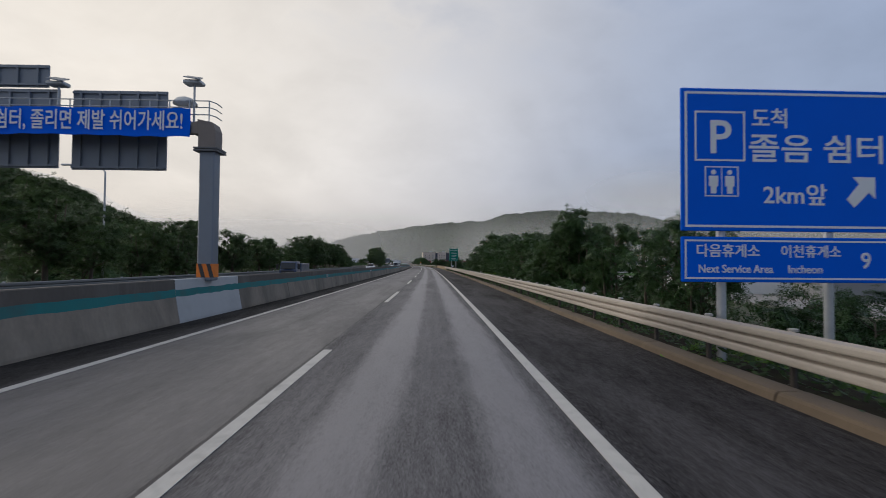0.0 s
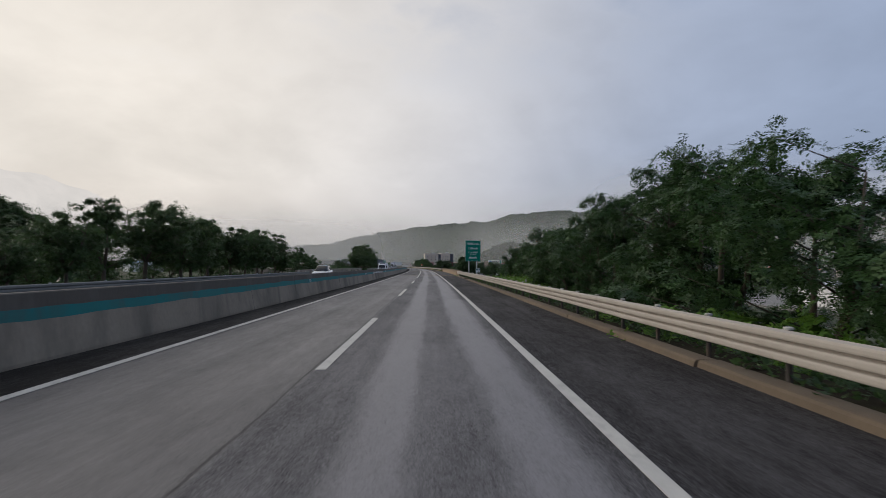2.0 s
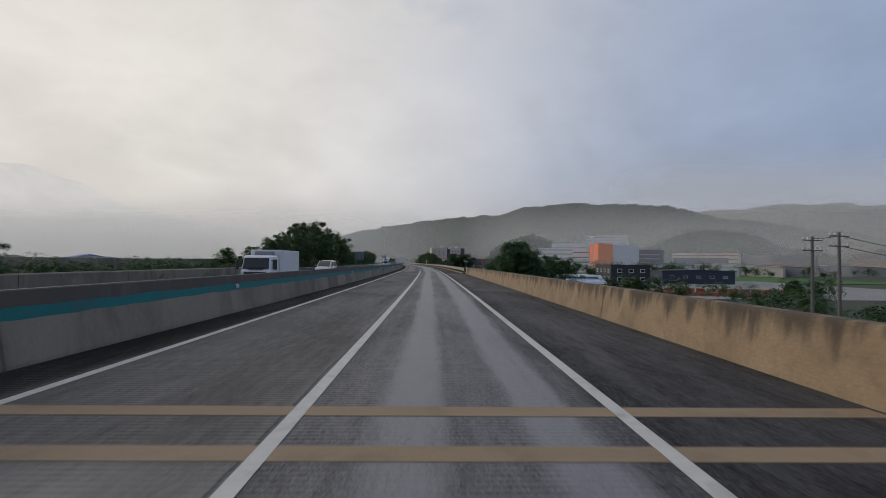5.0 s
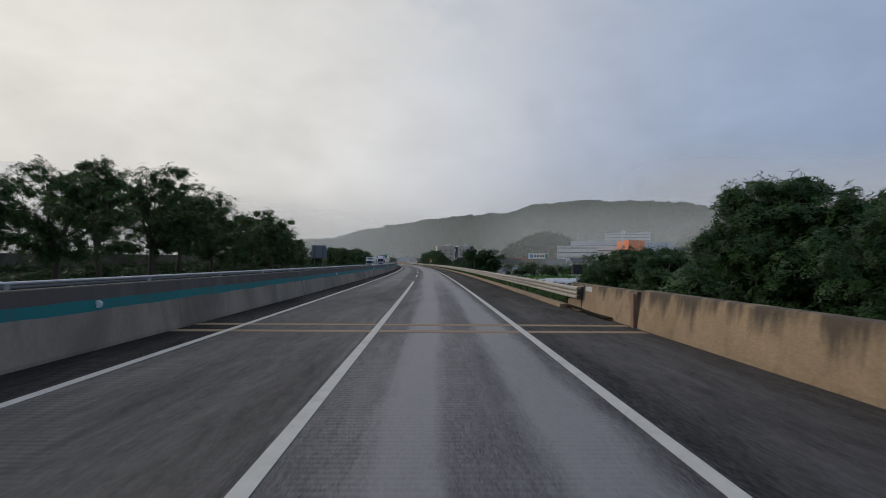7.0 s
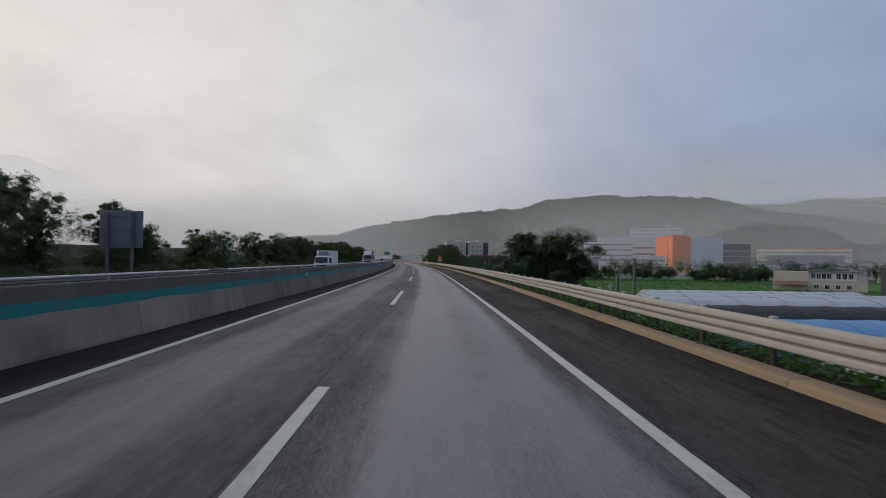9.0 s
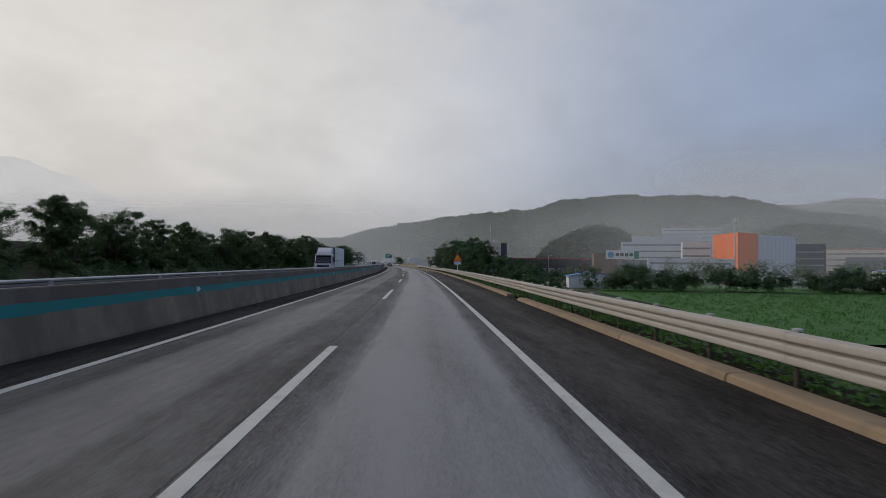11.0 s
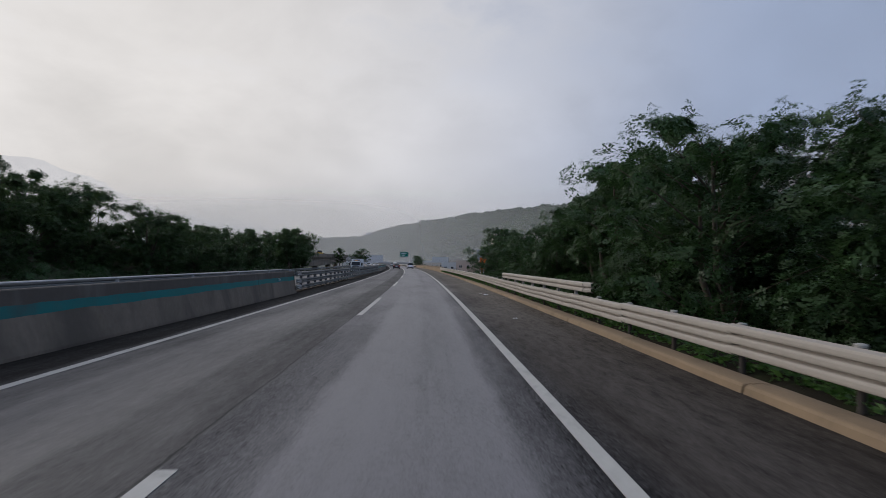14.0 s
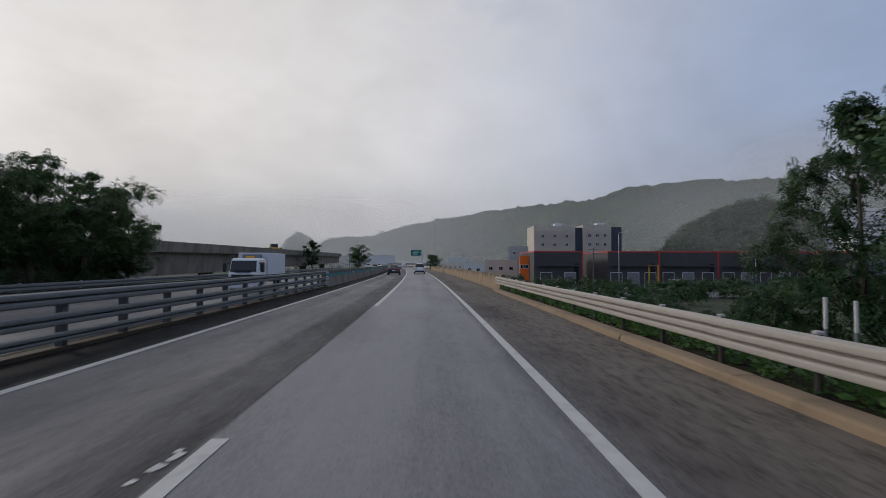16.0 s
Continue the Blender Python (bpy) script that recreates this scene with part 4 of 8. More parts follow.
def sprays(rand, centres, radii, per, size, aspect=0.75, lift=0.75, hollow=0.55):
    """Leafy sprigs over the upper shell of each clump, turned outwards and up; returns vertices, faces and UV as arrays."""
    n = len(centres) * per
    c = np.repeat(np.array(centres, dtype=float), per, 0)
    r = np.repeat(np.array(radii, dtype=float), per, 0)
    d = rand.normal(size=(n, 3))
    d[:, 2] = d[:, 2] * 0.9 + 0.3
    d /= np.linalg.norm(d, axis=1)[:, None]
    p = c + d * r * (hollow + (1.12 - hollow) * rand.random(n))[:, None]
    up = d * 0.75 + rand.normal(size=(n, 3)) * 0.42 + np.array([0, 0, lift])
    up /= np.linalg.norm(up, axis=1)[:, None]
    a = np.cross(up, rand.normal(size=(n, 3)))
    a /= np.linalg.norm(a, axis=1)[:, None] + 1e-9
    b = np.cross(up, a)
    L = size * (0.6 + 0.75 * rand.random(n))[:, None]
    h, w = a * L * 0.5, b * L * aspect * 0.5
    sag = np.zeros((n, 3))
    sag[:, 2] = -0.22 * L[:, 0]
    v = np.stack([p - h - w + sag, p - h + w, p + h + w + sag, p + h - w], 1).reshape(-1, 3)
    i = np.arange(n) * 4
    f = np.concatenate([np.stack([i, i + 1, i + 2], 1), np.stack([i, i + 2, i + 3], 1)])
    return v, f, np.tile(np.array([(1, -1), (1, 1), (2, 1), (2, -1)], dtype=np.float32), (n, 1))


def array_mesh(name, v, f, mat_, uv=None):
    me = bpy.data.meshes.new(name)
    me.vertices.add(len(v))
    me.vertices.foreach_set("co", np.asarray(v, dtype=np.float32).ravel())
    me.loops.add(f.size)
    me.loops.foreach_set("vertex_index", np.asarray(f, dtype=np.int32).ravel())
    me.polygons.add(len(f))
    me.polygons.foreach_set("loop_start", np.arange(0, f.size, f.shape[1], dtype=np.int32))
    me.materials.append(mat_)
    me.update(calc_edges=True)
    if uv is not None:
        layer = me.uv_layers.new(name="leaf")
        layer.data.foreach_set("uv", uv[np.asarray(f).ravel()].ravel())
    return me


def tree_meshes(seed, height, spread, base, clumps, per, size, leaf, lean=0.1, puff=0.27, forks=3, top_heavy=0.0, inner=0.5):
    """A tapered trunk that forks into limbs, with a leafy clump at the end of every branch and gaps between the clumps."""
    rand = np.random.default_rng(seed)
    g = Geo()
    r0 = 0.021 * height
    fork = Vector((lean * height * 0.1, 0.05 * rand.normal(), base * 0.85 + height * 0.05))
    g.tube([(0, 0, -0.4), (0.03, 0.02, 0.0), tuple(fork * 0.5 + Vector((0.06 * rand.normal(), 0.06 * rand.normal(), 0))), tuple(fork)], [r0 * 1.5, r0 * 1.15, r0, r0 * 0.85], 8)
    limbs = []
    for k in range(forks):
        ang = 6.283 * (k + 0.3 * rand.normal()) / forks
        out = spread * (0.18 + 0.2 * rand.random())
        end = Vector((math.cos(ang) * out + lean * height * 0.3, math.sin(ang) * out, height * (0.72 + 0.2 * rand.random())))
        mid = fork.lerp(end, 0.5) + Vector((math.cos(ang), math.sin(ang), 0)) * spread * 0.1
        g.tube([tuple(fork), tuple(mid), tuple(end)], [r0 * 0.62, r0 * 0.42, r0 * 0.12], 6)
        limbs.append((fork, mid, end))
    lobes = [0.7 + 0.5 * rand.random() for _ in range(7)]
    centres, radii, tries = [], [], 0
    while len(centres) < clumps and tries < clumps * 14:
        tries += 1
        t = rand.random() ** (1.0 - 0.5 * top_heavy)
        ang = 6.283 * rand.random()
        i = int(ang / 6.2832 * 7) % 7
        lobe = lobes[i] * (0.85 + 0.3 * math.sin(t * 9 + i * 2.1))
        env = spread * lobe * math.sin(math.pi * (0.14 + 0.8 * t)) ** 0.65
        rad = env * (0.3 + 0.7 * rand.random() ** 0.55)
        z = base + (height - base) * t
        c = Vector((math.cos(ang) * rad + lean * z * 0.3, math.sin(ang) * rad, z))
        s_ = spread * puff * (0.65 + 0.6 * rand.random()) * (1.1 - 0.35 * t)
        if any((c - q).length < 0.62 * (s_ + w[0]) for q, w in zip(centres, radii)):
            continue
        centres.append(c)
        radii.append((s_, s_, s_ * 0.62))
        limb = min(limbs, key=lambda q: (q[1].lerp(q[2], 0.4) - c).length)
        k = max(0.0, min(1.0, (z - limb[0].z - rad * 0.45) / max(0.1, limb[2].z - limb[0].z)))
        st = limb[0].lerp(limb[1], k * 2) if k < 0.5 else limb[1].lerp(limb[2], k * 2 - 1)
        mid = st.lerp(c, 0.55) + Vector((0, 0, 0.08 * rad))
        rr = r0 * (0.3 - 0.17 * t)
        g.tube([tuple(st), tuple(mid), tuple(c + Vector((0, 0, s_ * 0.3)))], [rr, rr * 0.6, rr * 0.2], 4)
    v, f, uv = sprays(rand, [tuple(c) for c in centres], radii, per, size)
    # shaded inner leaves
    core = [tuple(Vector((c.x * 0.55, c.y * 0.55, c.z * 0.92))) for c in centres]
    v2, f2, uv2 = sprays(rand, core, [(q[0], q[1], q[2] * 1.2) for q in radii], max(1, int(per * inner)), size * 1.1, hollow=0.1, lift=0.2)
    # thin shoots that stand out of the crown
    tips = [c + Vector((rand.normal() * 0.25 * q[0], rand.normal() * 0.25 * q[0], q[2] * (0.65 + 0.5 * rand.random()))) for c, q in zip(centres, radii) if c.z > base + 0.45 * (height - base)]
    v3, f3, uv3 = sprays(rand, [tuple(c) for c in tips], [(spread * 0.07, spread * 0.07, spread * 0.1)] * len(tips), max(3, per // 9), size * 0.75)
    f = np.concatenate([f, f2 + len(v), f3 + len(v) + len(v2)])
    v, uv = np.concatenate([v, v2, v3]), np.concatenate([uv, uv2, uv3])
    return g.mesh("trunk", BARK, True), array_mesh("crown", v, f, leaf, uv)


KINDS = [
    tree_meshes(1, 7.0, 2.7, 1.0, 46, 56, 0.32, LEAF, puff=0.26, inner=0.32),
    tree_meshes(2, 8.0, 2.5, 1.5, 46, 56, 0.32, LEAF, -0.12, puff=0.27, top_heavy=0.4, inner=0.32),
    tree_meshes(3, 6.5, 3.0, 0.6, 50, 54, 0.32, LEAF, 0.05, puff=0.25, forks=4, inner=0.32),
    tree_meshes(4, 7.5, 2.2, 1.3, 42, 56, 0.32, LEAF, 0.15, puff=0.28, top_heavy=0.3, inner=0.32),
    tree_meshes(5, 6.0, 2.7, 2.0, 40, 50, 0.34, LEAF_DARK, -0.08, puff=0.24, forks=4, inner=0.45),
    tree_meshes(6, 7.0, 2.0, 1.9, 32, 50, 0.34, LEAF_DARK, 0.1, puff=0.27, inner=0.45),
    tree_meshes(7, 6.5, 2.9, 2.1, 42, 50, 0.34, LEAF_DARK, 0.06, puff=0.23, forks=4, inner=0.45),
    tree_meshes(8, 6.2, 2.8, 0.6, 30, 26, 0.5, LEAF_DARK, 0.04, inner=0.3),
    tree_meshes(9, 6.2, 2.9, 0.6, 40, 40, 0.4, LEAF, 0.04, inner=0.3),
    tree_meshes(10, 6.6, 2.8, 0.3, 70, 64, 0.36, LEAF, 0.03, puff=0.25, forks=4, inner=0.7),
]


def bush_mesh(seed, w, h, clumps, per, size, leaf):
    rand = np.random.default_rng(seed)
    cs, rs = [], []
    for i in range(clumps):
        a, r = i * 2.399, w * math.sqrt((i + 0.5) / clumps)
        cs.append((math.cos(a) * r, math.sin(a) * r, h * (0.25 + 0.5 * rand.random()) * (1.1 - 0.6 * r / w)))
        rs.append((w * 0.3, w * 0.3, h * 0.3))
    v, f, uv = sprays(rand, cs, rs, per, size, hollow=0.3)
    g = Geo()
    for c in cs[::2]:
        g.tube([(c[0] * 0.15, c[1] * 0.15, -0.3), tuple(c)], [0.03, 0.012], 4)
    return g.mesh("stems", BARK), array_mesh("foliage", v, f, leaf, uv)


BUSHES = [bush_mesh(21, 1.5, 1.6, 14, 34, 0.36, LEAF), bush_mesh(22, 1.7, 1.3, 20, 46, 0.34, LEAF_BRIGHT), bush_mesh(23, 1.4, 1.9, 14, 32, 0.36, LEAF_DARK)]
TREE_LABEL = {True: "dark green deciduous tree with a ragged crown beside the motorway", False: "feathery green locust tree on the motorway embankment"}
BASES = []
for _, crown in KINDS:
    heights = np.empty(len(crown.vertices) * 3, dtype=np.float32)
    crown.vertices.foreach_get("co", heights)
    BASES.append(float(np.percentile(heights[2::3], 99.3)))


def tree(s, u, z, top, kind, wide=1.0, group="trees along the motorway"):
    """A tree rooted at z whose crown reaches up to top."""
    k = (top - z) / BASES[kind]
    e = thing("tree", at(s, u, z, rng.uniform(0, 360)) @ Matrix.Diagonal((k * wide, k * wide, k, 1)), TREE_LABEL[u < 0], "tree", group)
    part("trunk", KINDS[kind][0], None, e)
    part("crown", KINDS[kind][1], None, e)


def bush(s, u, z, size, kind):
    e = thing("shrub", at(s, u, z, rng.uniform(0, 360)) @ Matrix.Diagonal((size, size, size * rng.uniform(0.8, 1.15), 1)), ("leafy green shrub on the embankment", "bright green creeper-covered shrub behind the guardrail", "dark green shrub on the embankment")[kind], "shrub", "shrubs on the embankments")
    part("stems", BUSHES[kind][0], None, e)
    part("foliage", BUSHES[kind][1], None, e)


def ramp_u(s):
    """Where the ramp's parapet runs beyond the oncoming lanes."""
    return float(np.interp(s, [180, 330, 490], [-27.0, -28.0, -24.4]))


def ramp_z(s):
    """Height of the ramp's parapet."""
    return float(np.interp(s, [180, 210, 240, 370, 490], [1.75, 1.9, 2.2, 3.1, 3.62]))


def bank(u):
    """Height of the right embankment."""
    return float(np.interp(u, [5.3, 6.2, 8.5, 13, 400], [-0.05, -0.6, -2.3, -5.4, -5.5]))


# right side: s, u, top, kind, width
RIGHT = ((11, 17, 0.5, 2, 1.2), (13, 15, 0.6, 2, 1.2), (16, 14.5, 0.4, 0, 1.2), (18, 17.5, 0.9, 2, 1.2), (24.5, 10.5, 4.3, 3, 1.0), (29, 9.5, 4.2, 1, 1.1), (31, 9.8, 4, 0, 1.0), (33, 11, 3.8, 2, 1.1), (36, 12, 4, 2, 1.2), (41, 11.5, 4, 1, 1.1), (38, 10, 4.4, 0, 1.1), (44, 9.5, 4.4, 2, 1.1), (49, 10.5, 4.2, 1, 1.1), (54, 10.5, 4.2, 0, 1.1), (58, 11, 5.4, 3, 1.1), (63, 9.8, 5.2, 2, 1.2),
         (68, 10, 5.8, 0, 1.2), (72, 10.5, 5.2, 1, 1.2), (77, 9.8, 4.6, 3, 1.1), (83, 11.5, 4.2, 0, 1.0), (87, 10.5, 4.4, 1, 1.1), (90.5, 10.5, 5.0, 3, 1.2), (94.5, 10.8, 5.4, 0, 1.1), (129.5, 19.5, 6.0, 3, 1.0), (133, 23, 6.0, 0, 0.9), (243, 22, 3.0, 2, 1.1), (244, 26.5, 3.4, 0, 1.2), (246, 31, 3.0, 2, 1.1), (15.6, 10.6, 3.6, 2, 0.8), (19.5, 10.5, 4.2, 0, 1.0), (98.5, 11.0, 5.8, 3, 1.1), (103, 10.5, 4.6, 1, 1.1), (107, 9.8, 4.0, 3, 1.0), (111.5, 11, 3.6, 3, 1.0),
         (200.3, 11.6, 3.3, 9, 1.0), (203.8, 12.6, 3.6, 9, 1.0), (207.6, 12.0, 4.7, 9, 1.0), (212, 13.4, 3.3, 9, 1.0), (294, 12.6, 4.2, 9, 1.1), (297.5, 9.9, 4.4, 9, 1.05),
         (368, 15, 2.2, 2, 1.1), (372, 12, 2.6, 0, 1.2), (363, 13, 1.5, 2, 1.2), (377, 14, 2.6, 2, 1.2), (359, 12.5, 0.6, 2, 1.2), (355, 13.5, 0.2, 2, 1.2), (381, 10.5, 5.2, 3, 0.9), (385, 10, 4.2, 2, 1.0), (388.6, 9.8, 4.5, 0, 1.0), (392, 10.5, 6.2, 3, 0.85), (396, 10, 4.5, 1, 1.1), (399.5, 10.3, 4.9, 2, 1.0),
         (402, 10.5, 5.2, 0, 1.1), (407, 10, 5.0, 2, 1.1), (412, 10.5, 5.4, 0, 1.0), (417.5, 10.8, 6.4, 3, 1.1), (421, 11, 5.6, 1, 1.0), (427, 10.4, 4.6, 2, 1.0), (432, 10.4, 4.4, 0, 1.0), (437, 10, 4.6, 2, 1.0),
         (442, 10.4, 4.7, 2, 1.0), (447, 10, 5.0, 0, 1.0), (452, 10.6, 6.2, 1, 1.1), (457, 10.6, 6.2, 3, 1.1), (464.6, 13.4, 6.7, 0, 0.8), (470, 14, 0.6, 2, 1.0), (469, 10, -0.9, 2, 1.2), (473, 11, -0.6, 0, 1.2), (477, 10, -0.5, 2, 1.3), (475, 15, -0.4, 2, 1.3), (481, 12, -0.4, 0, 1.3), (486, 10, -0.3, 2, 1.3), (484, 16, -0.3, 2, 1.3), (491, 13, -0.2, 0, 1.3), (497, 10, 0.0, 2, 1.3), (495, 18, -0.2, 2, 1.3), (504, 14, 0.1, 0, 1.3), (512, 11, 0.2, 2, 1.4), (466, 17, -0.8, 2, 1.3), (480, 20, -0.5, 0, 1.3))
RIGHT_TOPS = ((18, 3.5), (21, 3.4), (24, 3.8), (26.8, 4.7), (29.3, 5.4), (32, 4.4), (35, 4.1), (38, 3.8), (44, 4.6), (47.5, 5.1), (52, 4.4), (61.4, 4.3), (63.6, 5.2), (66, 6.0), (75.5, 5.9), (78, 5.2), (86, 5.4), (91, 4.6), (95, 5.1), (98, 4.8), (101, 3.9), (104, 3.9), (110, 3.6), (116, 3.8), (402, 5.2), (405.6, 6.3), (408, 6.2), (411, 6.4), (414, 6.5), (418, 6.9), (422, 7.0), (427, 5.5), (432, 4.8), (435, 4.8), (441, 4.3), (444, 4.2), (449, 5.1), (456, 4.6))
for s, u, top, kind, wide in RIGHT:
    if top > 1.2 and (s < 116 or 401 < s < 456):
        top = float(np.interp(s, [a for a, b in RIGHT_TOPS], [b for a, b in RIGHT_TOPS]))
    tree(s, u, bank(u), top, kind if top > 1.2 else 8, wide)
# dense round crowns that fill the bank
for s, u, top, wide in ((217.5, 12.8, 2.2, 0.85), (222.5, 13.2, 2.6, 1.0), (227.0, 13.4, 2.3, 0.9), (410.5, 12.6, 4.3, 1.1), (418, 13.0, 4.8, 1.1), (425.5, 12.6, 4.4, 1.1), (433, 12.2, 4.0, 1.0)):
    tree(s, u, bank(u), top, 9, wide * (1.25 if s < 300 else 1.0))
# left side, beyond the oncoming carriageway
LEFT = [(22 + i * 4.6, -22 - 2.5 * rng.random(), 4.9 + 1.7 * rng.random(), rng.choice((4, 6, 4, 5, 6)), 1.1) for i in range(19)]
LEFT += [(108.5, -23, 6, 4, 1.1), (112, -22.5, 4.6, 6, 1.1), (116, -22.5, 4.0, 4, 1.1), (120, -23, 6, 5, 1.1), (124, -22.6, 6, 4, 1.1), (127.6, -23, 5, 6, 1.0), (131, -23.4, 4, 4, 1.0), (145.6, -25.5, 3.2, 2, 1.0), (150, -25.5, 5.1, 3, 1.1), (154.5, -26, 4.0, 2, 1.1), (159, -25.5, 3.9, 2, 1.2), (162, -25.5, 3.2, 8, 1.1), (198, -27, 3.2, 2, 1.2), (205, -25, 3.6, 0, 1.1)]
LEFT += [(207 + i * 5.7, -21.5 - 1.5 * rng.random(), float(np.interp(207 + i * 5.7, [205, 215, 224, 231, 238, 247, 253, 258], [5.0, 6.3, 8.2, 9.2, 8.0, 6.3, 7.2, 8.2])) + 0.3 * rng.random(), rng.choice((6, 4, 4, 6, 5)), 1.05) for i in range(10)]
LEFT += [(262, -22.5, 7.8, 4, 1.0), (266, -24, 6.2, 6, 1.1), (270, -23, 6.8, 4, 1.1), (277, -25, 5.4, 6, 1.0), (283, -23.5, 4.8, 5, 1.1), (288, -25, 4.2, 4, 1.1), (292, -26, 3.6, 6, 1.1), (296, -23, 3.0, 4, 0.9), (304, -24, 3.2, 2, 0.9), (312, -23, 2.6, 4, 1.0)]
LEFT += [(326 + i * 5.2, -22 - 3 * rng.random(), 5.0 + 1.3 * rng.random() + (1.0 if i > 14 else 0.0), rng.choice((5, 4, 6, 5, 6)), 1.1) for i in range(21)]
LEFT += [(330 + i * 6.1, -26 - 3 * rng.random(), 3.6 + 1.6 * rng.random(), 7, 1.2) for i in range(17)]
LEFT += [(433, -21.5, 5.6, 6, 1.1), (437, -22, 5.2, 4, 1.1), (441.5, -21.5, 5.4, 6, 1.2), (446, -23, 5.6, 4, 1.2), (450.5, -21.5, 5.4, 6, 1.2), (458.5, -21.5, 5.6, 5, 1.1), (440, -26, 4.6, 7, 1.3), (449, -26, 4.8, 7, 1.3), (467.3, -22, 5.2, 5, 0.8), (461.5, -22.5, 6.6, 4, 1.0), (474.5, -20.5, 7.2, 4, 1.1), (479, -21, 7.2, 6, 1.1), (483.5, -21, 5.6, 4, 1.1), (560, -22, 6.5, 5, 1.2), (640, -17.5, 8.5, 1, 1.5), (700, -21, 7.0, 2, 1.4), (650, 12, 5, 2, 1.3), (690, 14, 6, 0, 1.3)]
LEFT += [(488, -21, 8.0, 6, 1.1)]
LEFT += [(24 + i * 6.2, -26 - 2 * rng.random(), 3.6 + 1.0 * rng.random(), 7, 1.2) for i in range(17)]
LEFT_TOPS = ((23, 6.3), (28, 6.6), (32.7, 5.2), (39.5, 5.9), (44.5, 5.6), (51, 6.1), (53, 6.3), (55.7, 6.0), (58.5, 4.6), (65.5, 5.0), (72, 4.9), (77.5, 3.9), (79.7, 3.8), (82.5, 6.0), (86, 6.2), (90.5, 7.2), (96, 6.6), (104, 6.9), (112, 6.3), (122, 6.3), (125, 6.0), (128, 5.1), (131.5, 3.7), (262, 7.6), (268, 6.8), (274, 7.0), (279, 6.2), (289, 5.2), (294, 4.6), (326, 5.3), (350, 6.0), (378, 6.0), (381, 6.2), (391, 6.1), (406, 6.2), (415, 7.1), (421, 7.7), (428, 7.2), (433, 6.4), (438, 6.1), (448, 5.4), (460, 6.0), (473, 7.1), (478, 7.2), (483, 8.0), (486, 6.4), (488, 5.5))
for s, u, top, kind, wide in LEFT:
    if kind != 7 and u > -26 and (s < 135 or 261 < s < 490):
        top = float(np.interp(s, [a for a, b in LEFT_TOPS], [b for a, b in LEFT_TOPS])) - 0.9 * rng.random() ** 2
    if 150 < s < 490:
        u = max(u, ramp_u(s) + 1.4)
    tree(s, u, -0.6, top, kind, wide)
# shrubs and creepers on the banks
for s in np.arange(6, 137, 2.6):
    for lo, hi in ((6.0, 7.6), (8.0, 11.5))[:1 if 84 < s < 112 else 2]:
        u = rng.uniform(lo, hi)
        bush(s + rng.uniform(-1, 1), u, bank(u) - 0.1, rng.uniform(0.75, 1.1), rng.choice((0, 0, 1, 2)) if s < 95 else rng.choice((0, 1, 1)))
for s, u in ((60, 7.6), (62, 7.2), (64.5, 7.1), (89.8, 7.5), (91.5, 7.3), (93.4, 7.4), (95.5, 7.3), (97.5, 7.5), (100, 7.4), (102, 7.5), (104.5, 7.4)):
    bush(s, u, bank(u) + (0.7 if s > 80 else 0.1), 1.35 if s > 80 else 1.75, 1)
for s in np.arange(111, 138, 2.1):
    u = rng.uniform(7.2, 8.8)
    bush(s, u, bank(u) + 0.45, rng.uniform(1.1, 1.4), rng.choice((0, 1, 0)))
for s in np.arange(197, 226, 2.6):
    for k in range(2):
        u = rng.uniform(7.2, 12)
        bush(s, u, bank(u), rng.uniform(0.7, 1.1), rng.choice((0, 1, 2)))
for s in np.arange(226, 300, 6.0):
    u = rng.uniform(10, 12.5)
    bush(s, u, bank(u) - 0.2, rng.uniform(0.5, 0.8), rng.choice((0, 1)))
for s in np.arange(300, 482, 2.4):
    for lo, hi in ((6.4, 8.0), (8.5, 12.5))[0 if s > 345 else 1:]:
        u = rng.uniform(lo, hi)
        bush(s, u, bank(u) - 0.1, rng.uniform(0.7, 1.1), rng.choice((0, 0, 1, 2)))
for k in range(46):
    s, u = rng.uniform(482, 575), rng.uniform(6.5, 24)
    bush(s, u, bank(u) - 0.1, rng.uniform(1.1, 1.8), rng.choice((0, 0, 1, 2)))
for k in range(26):
    s, u = rng.uniform(455, 486), rng.uniform(12, 26)
    bush(s, u, bank(u) - 0.1, rng.uniform(1.1, 1.7), rng.choice((0, 1, 2)))
# taller shrubs under the first trees
for s, u, size, kind in ((20.5, 9.0, 1.35, 2), (22.5, 10.4, 1.5, 0), (24.5, 8.8, 1.3, 0), (26.5, 9.8, 1.5, 2), (28.5, 8.9, 1.3, 0)):
    bush(s, u, bank(u) + 0.3, size, kind)
# undergrowth beyond the oncoming carriageway
rand = np.random.default_rng(9)
cs, rs = [], []
for s in np.arange(8, 489, 1.1):
    if 132 < s < 152:
        continue
    for k in range(4):
        u = -19.4 - 8.5 * rand.random()
        h = rand.uniform(0.5, 1.7)
        z = -0.75
        if s > 150:
            u = max(u, ramp_u(s) + 0.9)
            h = rand.uniform(0.5, 1.6) if not 205 < s < 326 else rand.uniform(0.3, 0.75)
            z = -0.5 + (ramp_z(s) - 0.5) * (-19.5 - u) / (-19.5 - ramp_u(s))
        cs.append(tuple(P(float(s + rand.uniform(-0.6, 0.6)), float(u), z + 0.4 * h)))
        rs.append((1.0, 1.0, h * 0.75))
v, f, uv = sprays(rand, cs, rs, 32, 0.46, hollow=0.25)
tagged(new("undergrowth", array_mesh("undergrowth", v, f, LEAF, uv)), "dense green undergrowth beside the oncoming carriageway", "shrubs", kind="stuff")
